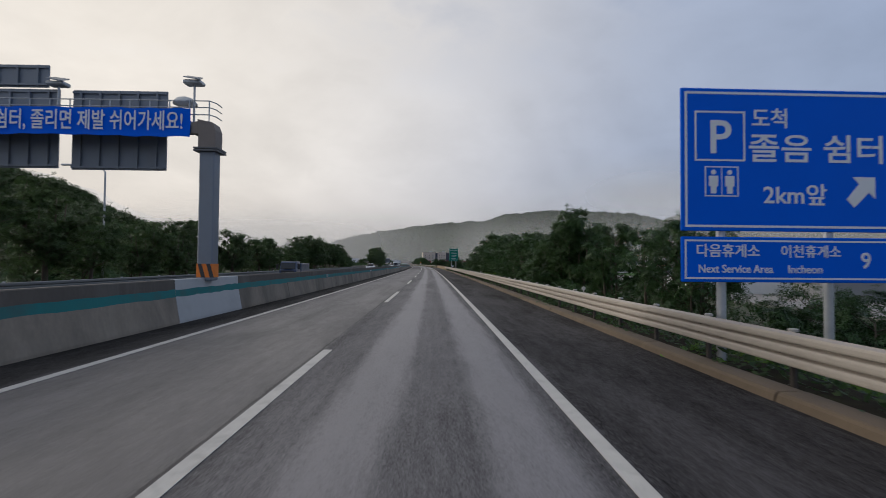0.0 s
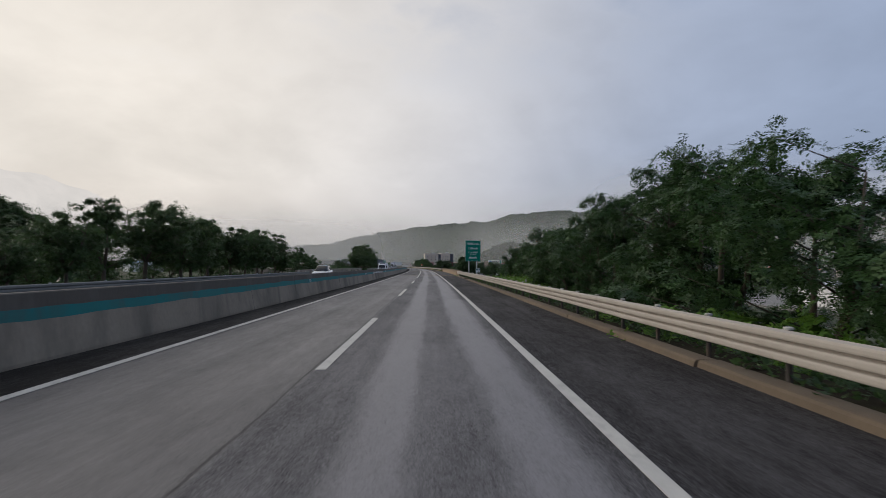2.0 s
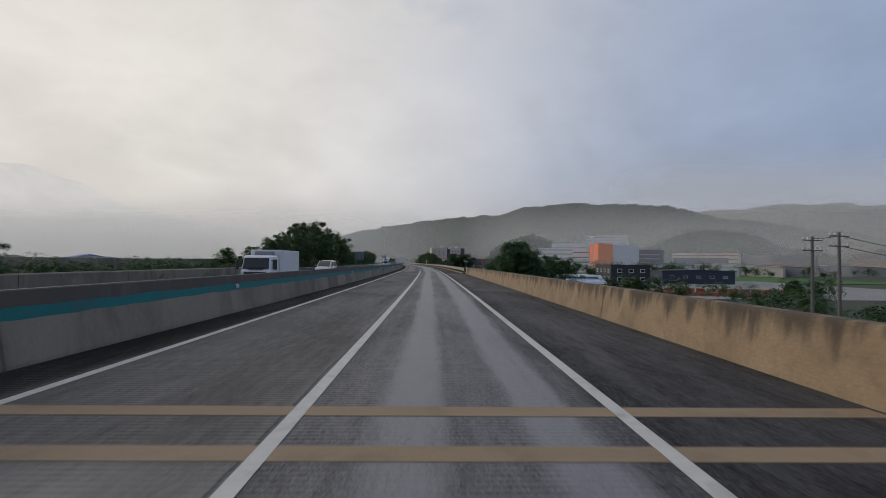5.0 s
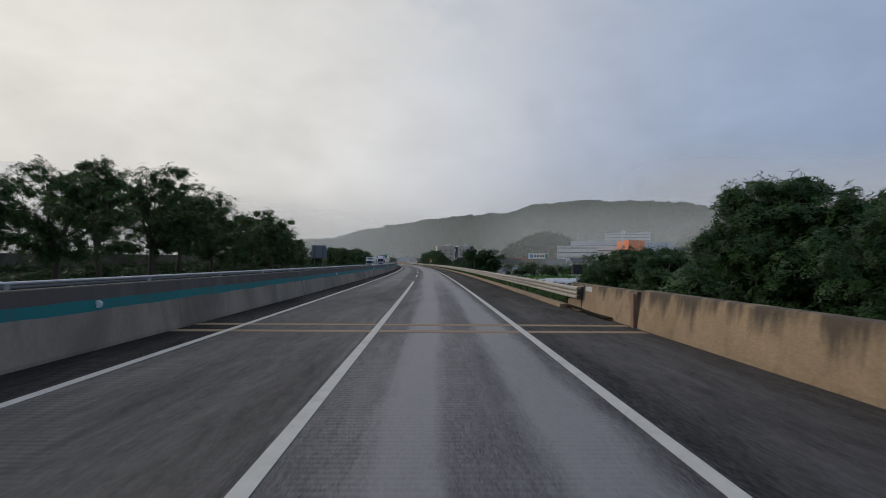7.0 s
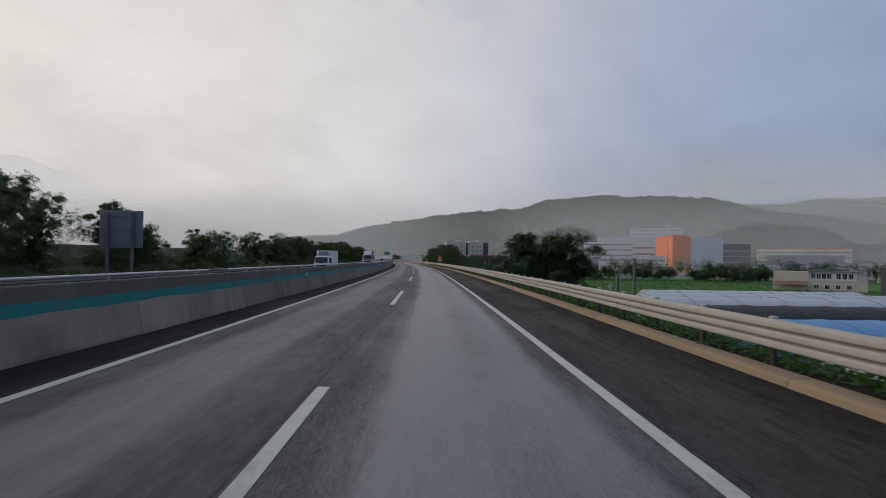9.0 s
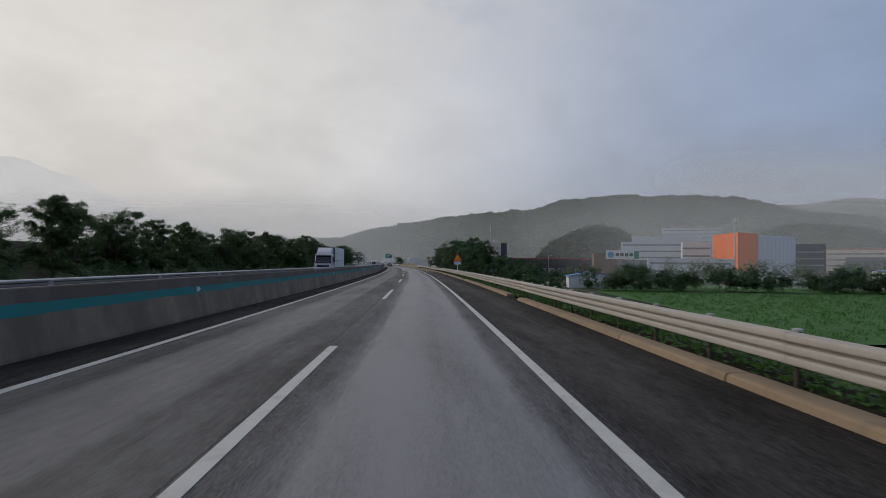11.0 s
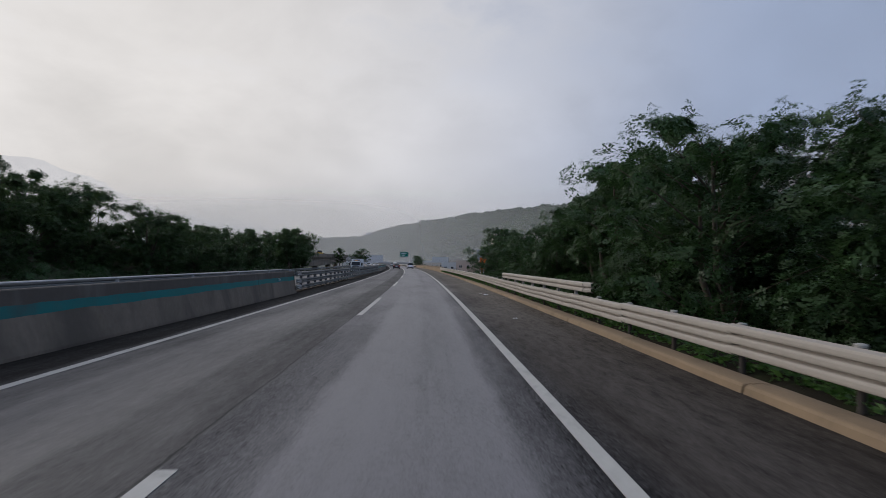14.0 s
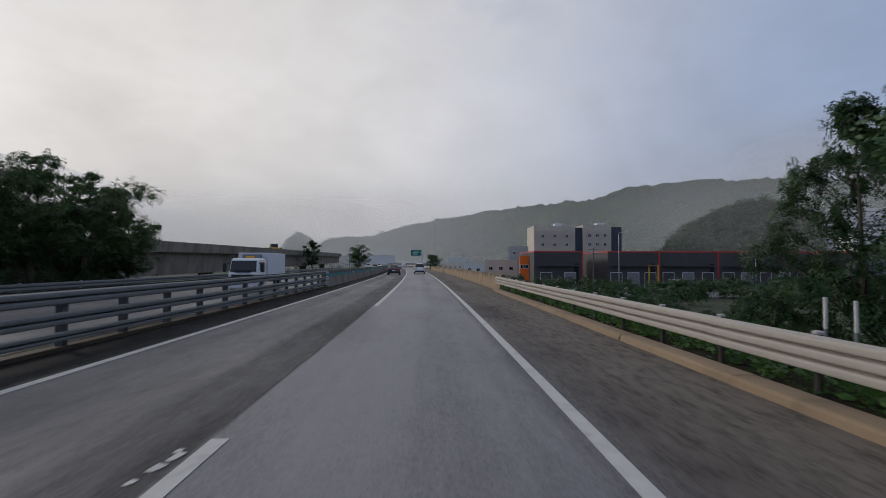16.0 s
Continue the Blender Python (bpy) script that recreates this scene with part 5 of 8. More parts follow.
# weeds along the kerb and the rail
rand = np.random.default_rng(7)
for run, leaf, tall, label in ((np.arange(-10, 138, 0.3), LEAF_DARK, 0.17, "dark straggling weeds in the shade of the guardrail"), (np.arange(208.8, 345, 0.16), WEED_LEAF, 0.26, "low green weeds growing behind the kerb"), (np.arange(345, 482, 0.16), WEED_LEAF, 0.26, "fresh green grass and weeds growing behind the kerb")):
    cs, rs = [], []
    for s in run:
        for lo, hi, h in ((4.93, 5.3, tall), (5.3, 6.2, tall * 1.5)):
            u = rand.uniform(lo, hi)
            cs.append(tuple(P(float(s), float(u), 0.12 + 0.3 * h - 0.5 * max(0, u - 5.6))))
            rs.append((0.2, 0.24, rand.uniform(0.5, 1.0) * h))
    # tufts that have crept over the kerb's joints
    cs += [tuple(P(q, u, 0.17)) for q, u in ((356.3, 4.84), (356.1, 4.7), (354.4, 4.46), (354.1, 4.44), (353.4, 4.8), (224.2, 4.8), (431.0, 4.75), (328.3, 4.75), (328.6, 4.6), (329.0, 4.8), (329.5, 4.7), (330.0, 4.85), (328.9, 4.95), (329.7, 5.0), (100.8, 4.75), (101.0, 4.6), (112.0, 4.7), (111.6, 4.8), (111.2, 4.7), (110.9, 4.9)) if run[0] < q < run[-1]]
    rs += [(0.15, 0.22, 0.09)] * (len(cs) - len(rs))
    v, f = leaf_cloud(rand, cs, rs, 18 if run[0] > 0 else 12, 0.14, -0.25, 0.5)
    tagged(new("roadside_weeds", array_mesh("roadside_weeds", v, f, leaf)), label, "weeds", kind="stuff")


# ---- signs ----
def panel(w, h, z, sheet, parent, name="panel", border=0.03, inset=0.05, thick=0.05, x=0.0, line=WHITE_SHEET, y=0.0):
    """A sign board that faces -y with a thin pale border line and rounded edges; returns it."""
    p = part(name, Geo().box(x - w / 2, x + w / 2, y, y + thick, z, z + h, bevel=0.012), sheet, parent)
    g = Geo()
    x0, x1, z0, z1 = x - w / 2 + inset, x + w / 2 - inset, z + inset, z + h - inset
    for a, b, c, d in ((x0, x1, z0, z0 + border), (x0, x1, z1 - border, z1), (x0, x0 + border, z0 + border, z1 - border), (x1 - border, x1, z0 + border, z1 - border)):
        g.box(a, b, y - 0.005, y + 0.001, c, d)
    part("border", g, line, p, "pale border line")
    return p


def pole(x, z0, z1, r, parent, mat_=GALV, y=0.12, name="post"):
    return part(name, Geo().tube([(x, y, z0), (x, y, z1)], r, 12).tube([(x, y, z1), (x, y, z1 + 0.02)], [r * 1.08, r * 0.7], 12), mat_, parent, smooth=False)


# blue rest-area sign; its x runs from the panel's edge nearest the road
e = thing("rest_area_sign", at(4.95, 4.37, 0.03, 1.0), "large blue rest area sign on two grey steel posts", "road sign")
pole(0.74, -1.2, 4.5, 0.075, e)
pole(2.62, -1.2, 4.5, 0.075, e)
p = panel(4.1, 2.42, 2.24, BLUE_SIGN, e, border=0.04, inset=0.06, x=2.05)
g = Geo()
for a, b, c, d in ((0.23, 1.1, 4.24, 4.27), (0.23, 1.1, 3.42, 3.45), (0.23, 0.26, 3.45, 4.24), (1.07, 1.1, 3.45, 4.24)):
    g.box(a, b, -0.006, 0.001, c, d)
part("letter_frame", g, WHITE_SHEET, p, "thin white square frame")
writing("P", 0.8, 0.66, -0.003, 3.56, WHITE_SHEET, p)
g = Geo()
for a, b, c, d in ((0.4, 0.98, 3.31, 3.33), (0.4, 0.98, 2.82, 2.84), (0.4, 0.42, 2.84, 3.31), (0.96, 0.98, 2.84, 3.31), (0.685, 0.695, 2.84, 3.31)):
    g.box(a, b, -0.006, 0.001, c, d)
for x in (0.55, 0.83):
    g.box(x - 0.08, x + 0.08, -0.007, 0.001, 2.99, 3.17, bevel=0.003).box(x - 0.048, x + 0.048, -0.007, 0.001, 2.87, 2.99).disc((x, -0.003, 3.23), 0.042, (0, 1, 0), 12, 0.008)
part("toilet_symbol", g, WHITE_SHEET, p, "white toilet symbol in a thin frame")
writing("도척", 0.36, 1.54, -0.003, 4.03, WHITE_SHEET, p)
writing("졸음 쉼터", 0.52, 2.36, -0.003, 3.46, WHITE_SHEET, p, wide=1.18)
writing("2km앞", 0.40, 1.96, -0.003, 2.72, WHITE_SHEET, p, wide=1.05)
g = Geo()
arrow = [(2.86, 2.80), (2.99, 2.66), (3.25, 2.92), (3.36, 2.81), (3.36, 3.18), (2.97, 3.18), (3.08, 3.06)]
g.loft([[(x, -0.007, z) for x, z in arrow], [(x, 0.001, z) for x, z in arrow]])
part("arrow", g, WHITE_SHEET, p, "white diagonal arrow")
p = panel(4.1, 0.76, 1.38, BLUE_SIGN, e, "lower_panel", border=0.03, inset=0.05, x=2.05)
writing("다음휴게소", 0.24, 0.79, -0.003, 1.82, WHITE_SHEET, p)
writing("Next Service Area", 0.19, 0.92, -0.003, 1.54, WHITE_SHEET, p, wide=0.9)
writing("이천휴게소", 0.23, 2.22, -0.003, 1.82, WHITE_SHEET, p)
writing("Incheon", 0.19, 2.12, -0.003, 1.54, WHITE_SHEET, p)
writing("9", 0.38, 3.18, -0.003, 1.63, WHITE_SHEET, p)
g = Geo()
for z in (2.6, 4.2, 1.75):
    g.box(0.2, 3.9, 0.052, 0.09, z, z + 0.07)
part("back_rail", g, GALV, e)

# green speed limit sign
e = thing("speed_limit_sign", at(127.3, 6.64, 0, 0), "green rectangular speed limit sign on two steel posts", "road sign")
pole(-0.6, -1.6, 3.4, 0.08, e)
pole(0.6, -1.6, 3.4, 0.08, e)
p = panel(2.34, 3.2, 2.44, GREEN_SIGN, e, border=0.022, inset=0.03)
writing("제한최고속도", 0.35, 0, -0.003, 5.01, WHITE_SHEET, p, wide=1.02)
writing("110km/h", 0.42, 0, -0.003, 4.28, WHITE_SHEET, p)
writing("단 1.5t초과 화물차", 0.196, 0, -0.003, 3.75, WHITE_SHEET, p)
writing("및 건설기계", 0.196, 0, -0.003, 3.45, WHITE_SHEET, p)
writing("90km/h", 0.42, 0, -0.003, 2.85, WHITE_SHEET, p)
g = Geo()
for z in (2.8, 3.9, 5.2):
    g.box(-1.1, 1.1, 0.052, 0.1, z, z + 0.07)
part("back_rail", g, GALV, e)

# kilometre marker
e = thing("kilometre_marker", at(105.3, 5.2, 0, 0), "small white and teal kilometre marker on a post", "road sign")
pole(0, -0.4, 1.4, 0.03, e, y=0.04)
p = panel(0.46, 0.44, 1.0, WHITE_SHEET, e, border=0.01, inset=0.012, thick=0.02, line=TEAL)
part("number_field", Geo().box(-0.19, 0.19, -0.004, 0.001, 1.22, 1.4), TEAL, p, "teal number field")
writing("338", 0.17, 0, -0.006, 1.25, WHITE_SHEET, p)
writing(".4", 0.2, 0.06, -0.002, 1.05, NAVY_WALL, p)

# fog warning sign
e = thing("fog_warning_sign", at(374.4, 5.7, 0.22, 0) @ Matrix.Diagonal((0.87, 0.87, 0.87, 1)), "red-bordered yellow triangular fog warning sign on a post", "road sign")
pole(0, -1.0, 3.0, 0.04, e, WHITE_SHEET, y=0.05)


def triangle(r, y0, y1):
    cz = 2.12 + 0.62 * 0.577
    ring = []
    for a in (210, 330, 90):
        for d in (-9, 9):
            rr = r * 1.155
            ring.append((rr * math.cos(radians(a + d * 0.5)) * 0.985, rr * math.sin(radians(a + d * 0.5)) * 0.985 + cz))
    return Geo().loft([[(x, y0, z) for x, z in ring], [(x, y1, z) for x, z in ring]])


p = part("triangle", triangle(0.66, 0.0, 0.03), RED_SHEET, e, "red triangular border")
part("field", triangle(0.47, -0.005, 0.001), YELLOW_SHEET, p, "yellow inner field")
writing("위험", 0.26, 0, -0.008, 2.40, RED_SHEET, p)
writing("DANGER", 0.13, 0, -0.008, 2.24, RED_SHEET, p)
p = panel(1.06, 0.52, 1.48, WHITE_SHEET, e, "plate", border=0.015, inset=0.02, thick=0.03, line=BLACK_PAINT)
writing("안개지역", 0.24, 0, -0.003, 1.75, BLACK_PAINT, p)
writing("FOGGY AREA", 0.165, 0, -0.003, 1.55, BLACK_PAINT, p)

# board seen from behind, for the oncoming side
e = thing("sign_from_behind", at(275.5, -18.6, 0, 0), "back of a grey steel road sign on two posts", "road sign")
for x in (-0.72, 0.72):
    pole(x, -0.8, 4.2, 0.085, e, DARK_STEEL, y=0.1)
p = part("panel", Geo().box(-1.25, 1.25, 0.2, 0.25, 2.15, 4.35, bevel=0.012), SIGN_BACK, e)
for z in (2.4, 3.2, 4.0):
    part("stiffener", Geo().box(-1.2, 1.2, 0.16, 0.2, z, z + 0.07), SIGN_BACK, p)
e = thing("sign_from_behind", at(271, -30, 0, 0), "back of a small grey road sign by the trees", "road sign")
pole(0, -0.8, 4.0, 0.08, e, DARK_STEEL)
p = part("panel", Geo().box(-0.9, 0.9, 0.0, 0.05, 2.6, 4.2, bevel=0.012), SIGN_BACK, e)
part("stiffener", Geo().box(-0.85, 0.85, -0.04, 0.0, 3.3, 3.37), SIGN_BACK, p)

# solar road lamp by the parapet's end
e = thing("solar_marker", at(208.4, 5.1, 0, 0), "small dark solar-powered marker lamp on a thin post", "marker")
pole(0, -0.3, 1.25, 0.03, e, GALV, y=0)
part("housing", Geo().box(-0.19, 0.19, -0.09, 0.09, 1.25, 1.62, bevel=0.03), TRIM, e)
part("solar_panel", Geo().loft([[(-0.22, -0.16, 1.70), (0.22, -0.16, 1.70), (0.22, 0.18, 1.86), (-0.22, 0.18, 1.86)], [(-0.22, -0.17, 1.72), (0.22, -0.17, 1.72), (0.22, 0.17, 1.88), (-0.22, 0.17, 1.88)]]), GLASS, e)
for s, u, h in ((260.6, 5.3, 1.4), (262, 6.4, 1.9)):
    e = thing("marker_post", at(s, u, -0.1), "slim dark marker post behind the guardrail", "marker")
    part("post", Geo().tube([(0, 0, -0.4), (0, 0, h)], 0.05, 8), DARK_STEEL, e)

# ---- gantry over the oncoming side ----
e = thing("sign_gantry", at(12.4, -6.8, 0), "grey steel sign gantry over the oncoming carriageway", "gantry")
part("column", Geo().box(-0.23, 0.23, -0.23, 0.23, 1.1, 5.1, bevel=0.03), SIGN_BACK, e)
part("flange", Geo().box(-0.36, 0.36, -0.36, 0.36, 5.08, 5.13).box(-0.36, 0.36, -0.36, 0.36, 5.15, 5.2), DARK_STEEL, e)
o = [(-0.26, -0.26), (0.26, -0.26), (0.26, 0.26), (-0.26, 0.26)]
g = Geo().loft([[(x, y, 5.2) for x, y in o], [(x, y, 5.75) for x, y in o], [(x * 0.9 - 0.06, y, 6.08 + 0.0 * x - (0.1 if x > 0 else 0)) for x, y in o]])
g.loft([[(-0.2, y, z) for y, z in ((-0.26, 5.62), (0.26, 5.62), (0.26, 6.05), (-0.26, 6.05))], [(-0.5, y * 0.75, z) for y, z in ((-0.26, 5.66), (0.26, 5.66), (0.26, 5.98), (-0.26, 5.98))]])
part("elbow", g, material("rusty_steel", (0.2, 0.17, 0.15), 0.7, vary=0.2, scale=2), e, "rust-brown steel elbow")
part("beam", Geo().tube([(-0.45, 0, 5.82), (-12.5, 0, 5.9)], 0.17, 12), SIGN_BACK, e)
part("stripe_band", Geo().box(-0.238, 0.238, -0.238, 0.238, 1.2, 1.62), ORANGE_PAINT, e, "orange warning band")
g = Geo()
for k in range(2):
    x = -0.2 + k * 0.26
    g.loft([[(x, -0.246, 1.62), (x + 0.12, -0.246, 1.62), (x + 0.24, -0.246, 1.2), (x + 0.12, -0.246, 1.2)], [(x, -0.236, 1.62), (x + 0.12, -0.236, 1.62), (x + 0.24, -0.236, 1.2), (x + 0.12, -0.236, 1.2)]])
part("black_stripe", g, BLACK_PAINT, e, "slanted black stripe")
# catwalk with its railing
part("catwalk", Geo().box(-12.4, -0.05, 0.1, 0.75, 6.06, 6.1), GALV, e)
for x in [-0.1 - 0.62 * i for i in range(21)]:
    part("rail_post", Geo().tube([(x, 0.1, 6.06), (x, 0.1, 6.75)], 0.02, 6), GALV, e)
for z in (6.32, 6.55, 6.76):
    part("handrail", Geo().tube([(-12.4, 0.1, z), (-0.1, 0.1, z), (0.02, 0.35, z), (0.02, 0.75, z)], 0.018, 6), GALV, e)
for x0, x1, z0, z1 in ((-4.85, -1.78, 4.66, 7.28), (-8.4, -5.28, 4.7, 7.3), (-8.9, -5.65, 7.36, 8.1)):
    p = part("board", Geo().box(x0, x1, 0.8, 0.86, z0, z1, bevel=0.012), SIGN_BACK, e, "back of a large grey sign board")
    for k in range(5):
        x = x0 + (x1 - x0) * (k + 0.5) / 5
        part("stiffener", Geo().box(x - 0.03, x + 0.03, 0.72, 0.8, z0 + 0.03, z1 - 0.03), SIGN_BACK, p)
    for z in (z0 + 0.05, z1 - 0.12):
        part("stiffener", Geo().box(x0 + 0.03, x1 - 0.03, 0.73, 0.8, z, z + 0.06), SIGN_BACK, p)
for x in (-3.3, -6.8):
    part("board_bracket", Geo().box(x - 0.06, x + 0.06, 0.12, 0.74, 5.75, 5.95), DARK_STEEL, e)
# solar lamp units on top
for x, y in ((-0.62, 0.2), (-5.1, 0.5)):
    p = part("lamp_mast", Geo().tube([(x, y, 6.06), (x, y, 7.32)], 0.035, 8), GALV, e)
    part("lamp_box", Geo().box(x - 0.3, x + 0.26, y - 0.2, y + 0.2, 7.30, 7.42, bevel=0.03), GALV, p, "grey lamp housing")
    part("solar_panel", Geo().loft([[(x - 0.22, y - 0.3, 7.44), (x + 0.32, y - 0.3, 7.36), (x + 0.12, y + 0.3, 7.62), (x - 0.36, y + 0.3, 7.68)], [(x - 0.22, y - 0.3, 7.47), (x + 0.32, y - 0.3, 7.39), (x + 0.12, y + 0.3, 7.65), (x - 0.36, y + 0.3, 7.71)]]), SIGN_BACK, p, "tilted solar panel")
part("dome", Geo().tube([(-1.0, 0.4, 6.72), (-1.0, 0.4, 6.78), (-1.0, 0.4, 6.9), (-1.0, 0.4, 6.98)], [0.36, 0.36, 0.26, 0.05], 16), WHITE_PAINT, e, "white dome antenna", smooth=True)
# banner tied to the railing
e = thing("banner", at(12.4, -6.87, 0.06), "blue cloth banner with white Korean lettering on the gantry", "banner")
g = Geo()
n = 60
wave = lambda x: 0.02 * math.sin(x * 2.1) + 0.012 * math.sin(x * 5.3 + 1)
top = [(-8.6 + 8.15 * i / n, -0.27 + wave(i * 0.2), 6.34 + 0.012 * math.sin(i * 0.9)) for i in range(n + 1)]
g.loft([[(x, y, z) for x, y, z in top], [(x, y + 0.015, z - 0.43) for x, y, z in top], [(x, y - 0.01, z - 0.86 + 0.02 * math.sin(x)) for x, y, z in top]], closed=False)
g.loft([[(x, y + 0.02, z) for x, y, z in top], [(x, y + 0.035, z - 0.43) for x, y, z in top], [(x, y + 0.01, z - 0.86 + 0.02 * math.sin(x)) for x, y, z in top]], closed=False)
part("cloth", g, BLUE_SIGN, e, smooth=True)
writing("졸음쉼터, 졸리면 제발 쉬어가세요!", 0.66, -0.62, -0.318, 5.70, WHITE_SHEET, e, align="RIGHT", wide=0.7)


# ---- vehicles; y is the way they head ----
def profile_body(sections, name, mat_, parent):
    """A body lofted along y through rounded cross sections: (y, half width, floor, belt, roof, roof half width)."""
    rings = []
    for y, w, z0, zb, zr, wr in sections:
        half = [(w * 0.9, z0), (w, z0 + 0.12), (w, (z0 + zb) / 2), (w * 0.985, zb - 0.02), (w * 0.95, zb), (wr + (w - wr) * 0.25, zb + (zr - zb) * 0.72), (wr * 0.93, zr - 0.03), (wr * 0.6, zr)]
        rings.append([(x, y, z) for x, z in half] + [(-x, y, z) for x, z in reversed(half)])
    return part(name, Geo().loft(rings), mat_, parent, smooth=True)


def wheel(x, y, r, parent, w=0.2):
    wh = part("wheel", Geo().tube([(x - w / 2, y, r), (x - w / 2 + 0.03, y, r), (x + w / 2 - 0.03, y, r), (x + w / 2, y, r)], [r * 0.9, r, r, r * 0.9], 20), RUBBER, parent, "black rubber tyre")
    sx = math.copysign(w / 2 + 0.004, x)
    g = Geo().disc((x + sx * 0.96, y, r), r * 0.62, (1, 0, 0), 16, 0.03)
    for k in range(5):
        a = k * 1.2566
        g.tube([(x + sx * 1.1, y, r), (x + sx * 1.1, y + math.cos(a) * r * 0.58, r + math.sin(a) * r * 0.58)], 0.03, 5)
    part("rim", g, RIM, wh, "grey alloy rim")


def car(m, paint, label, suv=False, group="cars on the motorway"):
    e = thing("car", m, label, "car", group)
    h = 1.66 if suv else 1.45
    L = 2.32 if suv else 2.42
    body = profile_body([(-L, 0.74, 0.42, 0.82, 0.86, 0.6), (-L + 0.12, 0.86, 0.26, 0.98, 1.02, 0.66), (-L + 0.62, 0.92, 0.22, 1.0, 1.06, 0.68), (-L + 1.1, 0.92, 0.2, 0.97, 1.02, 0.7), (0, 0.93, 0.2, 0.94, 0.99, 0.7), (1.0, 0.92, 0.2, 0.92, 0.97, 0.7), (1.7, 0.90, 0.22, 0.84, 0.88, 0.68), (L - 0.12, 0.84, 0.26, 0.68, 0.72, 0.6), (L, 0.7, 0.36, 0.6, 0.62, 0.5)], "body", paint, e)
    rear = -L + (0.2 if suv else 0.55)
    profile_body([(rear, 0.78, 0.9, 0.98, 1.0, 0.6), (rear + (0.35 if suv else 0.75), 0.8, 0.9, 1.0, h - 0.06, 0.56), (-0.2, 0.82, 0.9, 0.97, h, 0.6), (0.35, 0.82, 0.9, 0.95, h - 0.05, 0.58), (1.25, 0.8, 0.85, 0.92, 0.95, 0.62)], "cabin_glass", GLASS, e)
    g = Geo()
    y0 = rear + (0.36 if suv else 0.78)
    g.loft([[(x, y0, z) for x, z in ((-0.52, h - 0.06), (0.52, h - 0.06), (0.46, h - 0.02), (-0.46, h - 0.02))], [(x, -0.2, z) for x, z in ((-0.57, h - 0.02), (0.57, h - 0.02), (0.48, h + 0.025), (-0.48, h + 0.025))], [(x, 0.32, z) for x, z in ((-0.53, h - 0.06), (0.53, h - 0.06), (0.46, h - 0.03), (-0.46, h - 0.03))]])
    part("roof", g, paint, e, smooth=True)
    for sx in (-1, 1):
        part("tail_light", Geo().loft([[(sx * 0.48, -L + 0.02, 0.72), (sx * 0.86, -L + 0.12, 0.72), (sx * 0.88, -L + 0.12, 0.92), (sx * 0.46, -L + 0.02, 0.88)], [(sx * 0.48, -L - 0.025, 0.73), (sx * 0.84, -L + 0.05, 0.73), (sx * 0.86, -L + 0.05, 0.91), (sx * 0.46, -L - 0.02, 0.87)]]), RED_LENS, e, "red tail light")
        part("headlight", Geo().loft([[(sx * 0.5, L - 0.04, 0.6), (sx * 0.82, L - 0.2, 0.64), (sx * 0.82, L - 0.22, 0.74), (sx * 0.5, L - 0.08, 0.7)], [(sx * 0.5, L + 0.0, 0.6), (sx * 0.84, L - 0.14, 0.64), (sx * 0.84, L - 0.16, 0.74), (sx * 0.5, L - 0.03, 0.7)]]), CLEAR_LENS, e, "clear headlight")
        part("mirror", Geo().box(sx * 0.99 - 0.1, sx * 0.99 + 0.1, 0.75, 0.88, 0.95, 1.08, bevel=0.03), paint, e)
        for y in (-1.45, 1.42):
            wheel(sx * 0.82, y, 0.33, e)
    part("bumper", Geo().box(-0.78, 0.78, -L - 0.05, -L + 0.1, 0.3, 0.52, bevel=0.05), TRIM, e, "dark rear bumper insert")
    part("number_plate", Geo().box(-0.26, 0.26, -L - 0.035, -L + 0.02, 0.6, 0.71), WHITE_SHEET, e, "pale blank number plate")
    part("rear_window_pillar", Geo().box(-0.5, 0.5, rear - 0.06, rear + 0.02, 0.97, 1.02, bevel=0.015), paint, e)
    return e


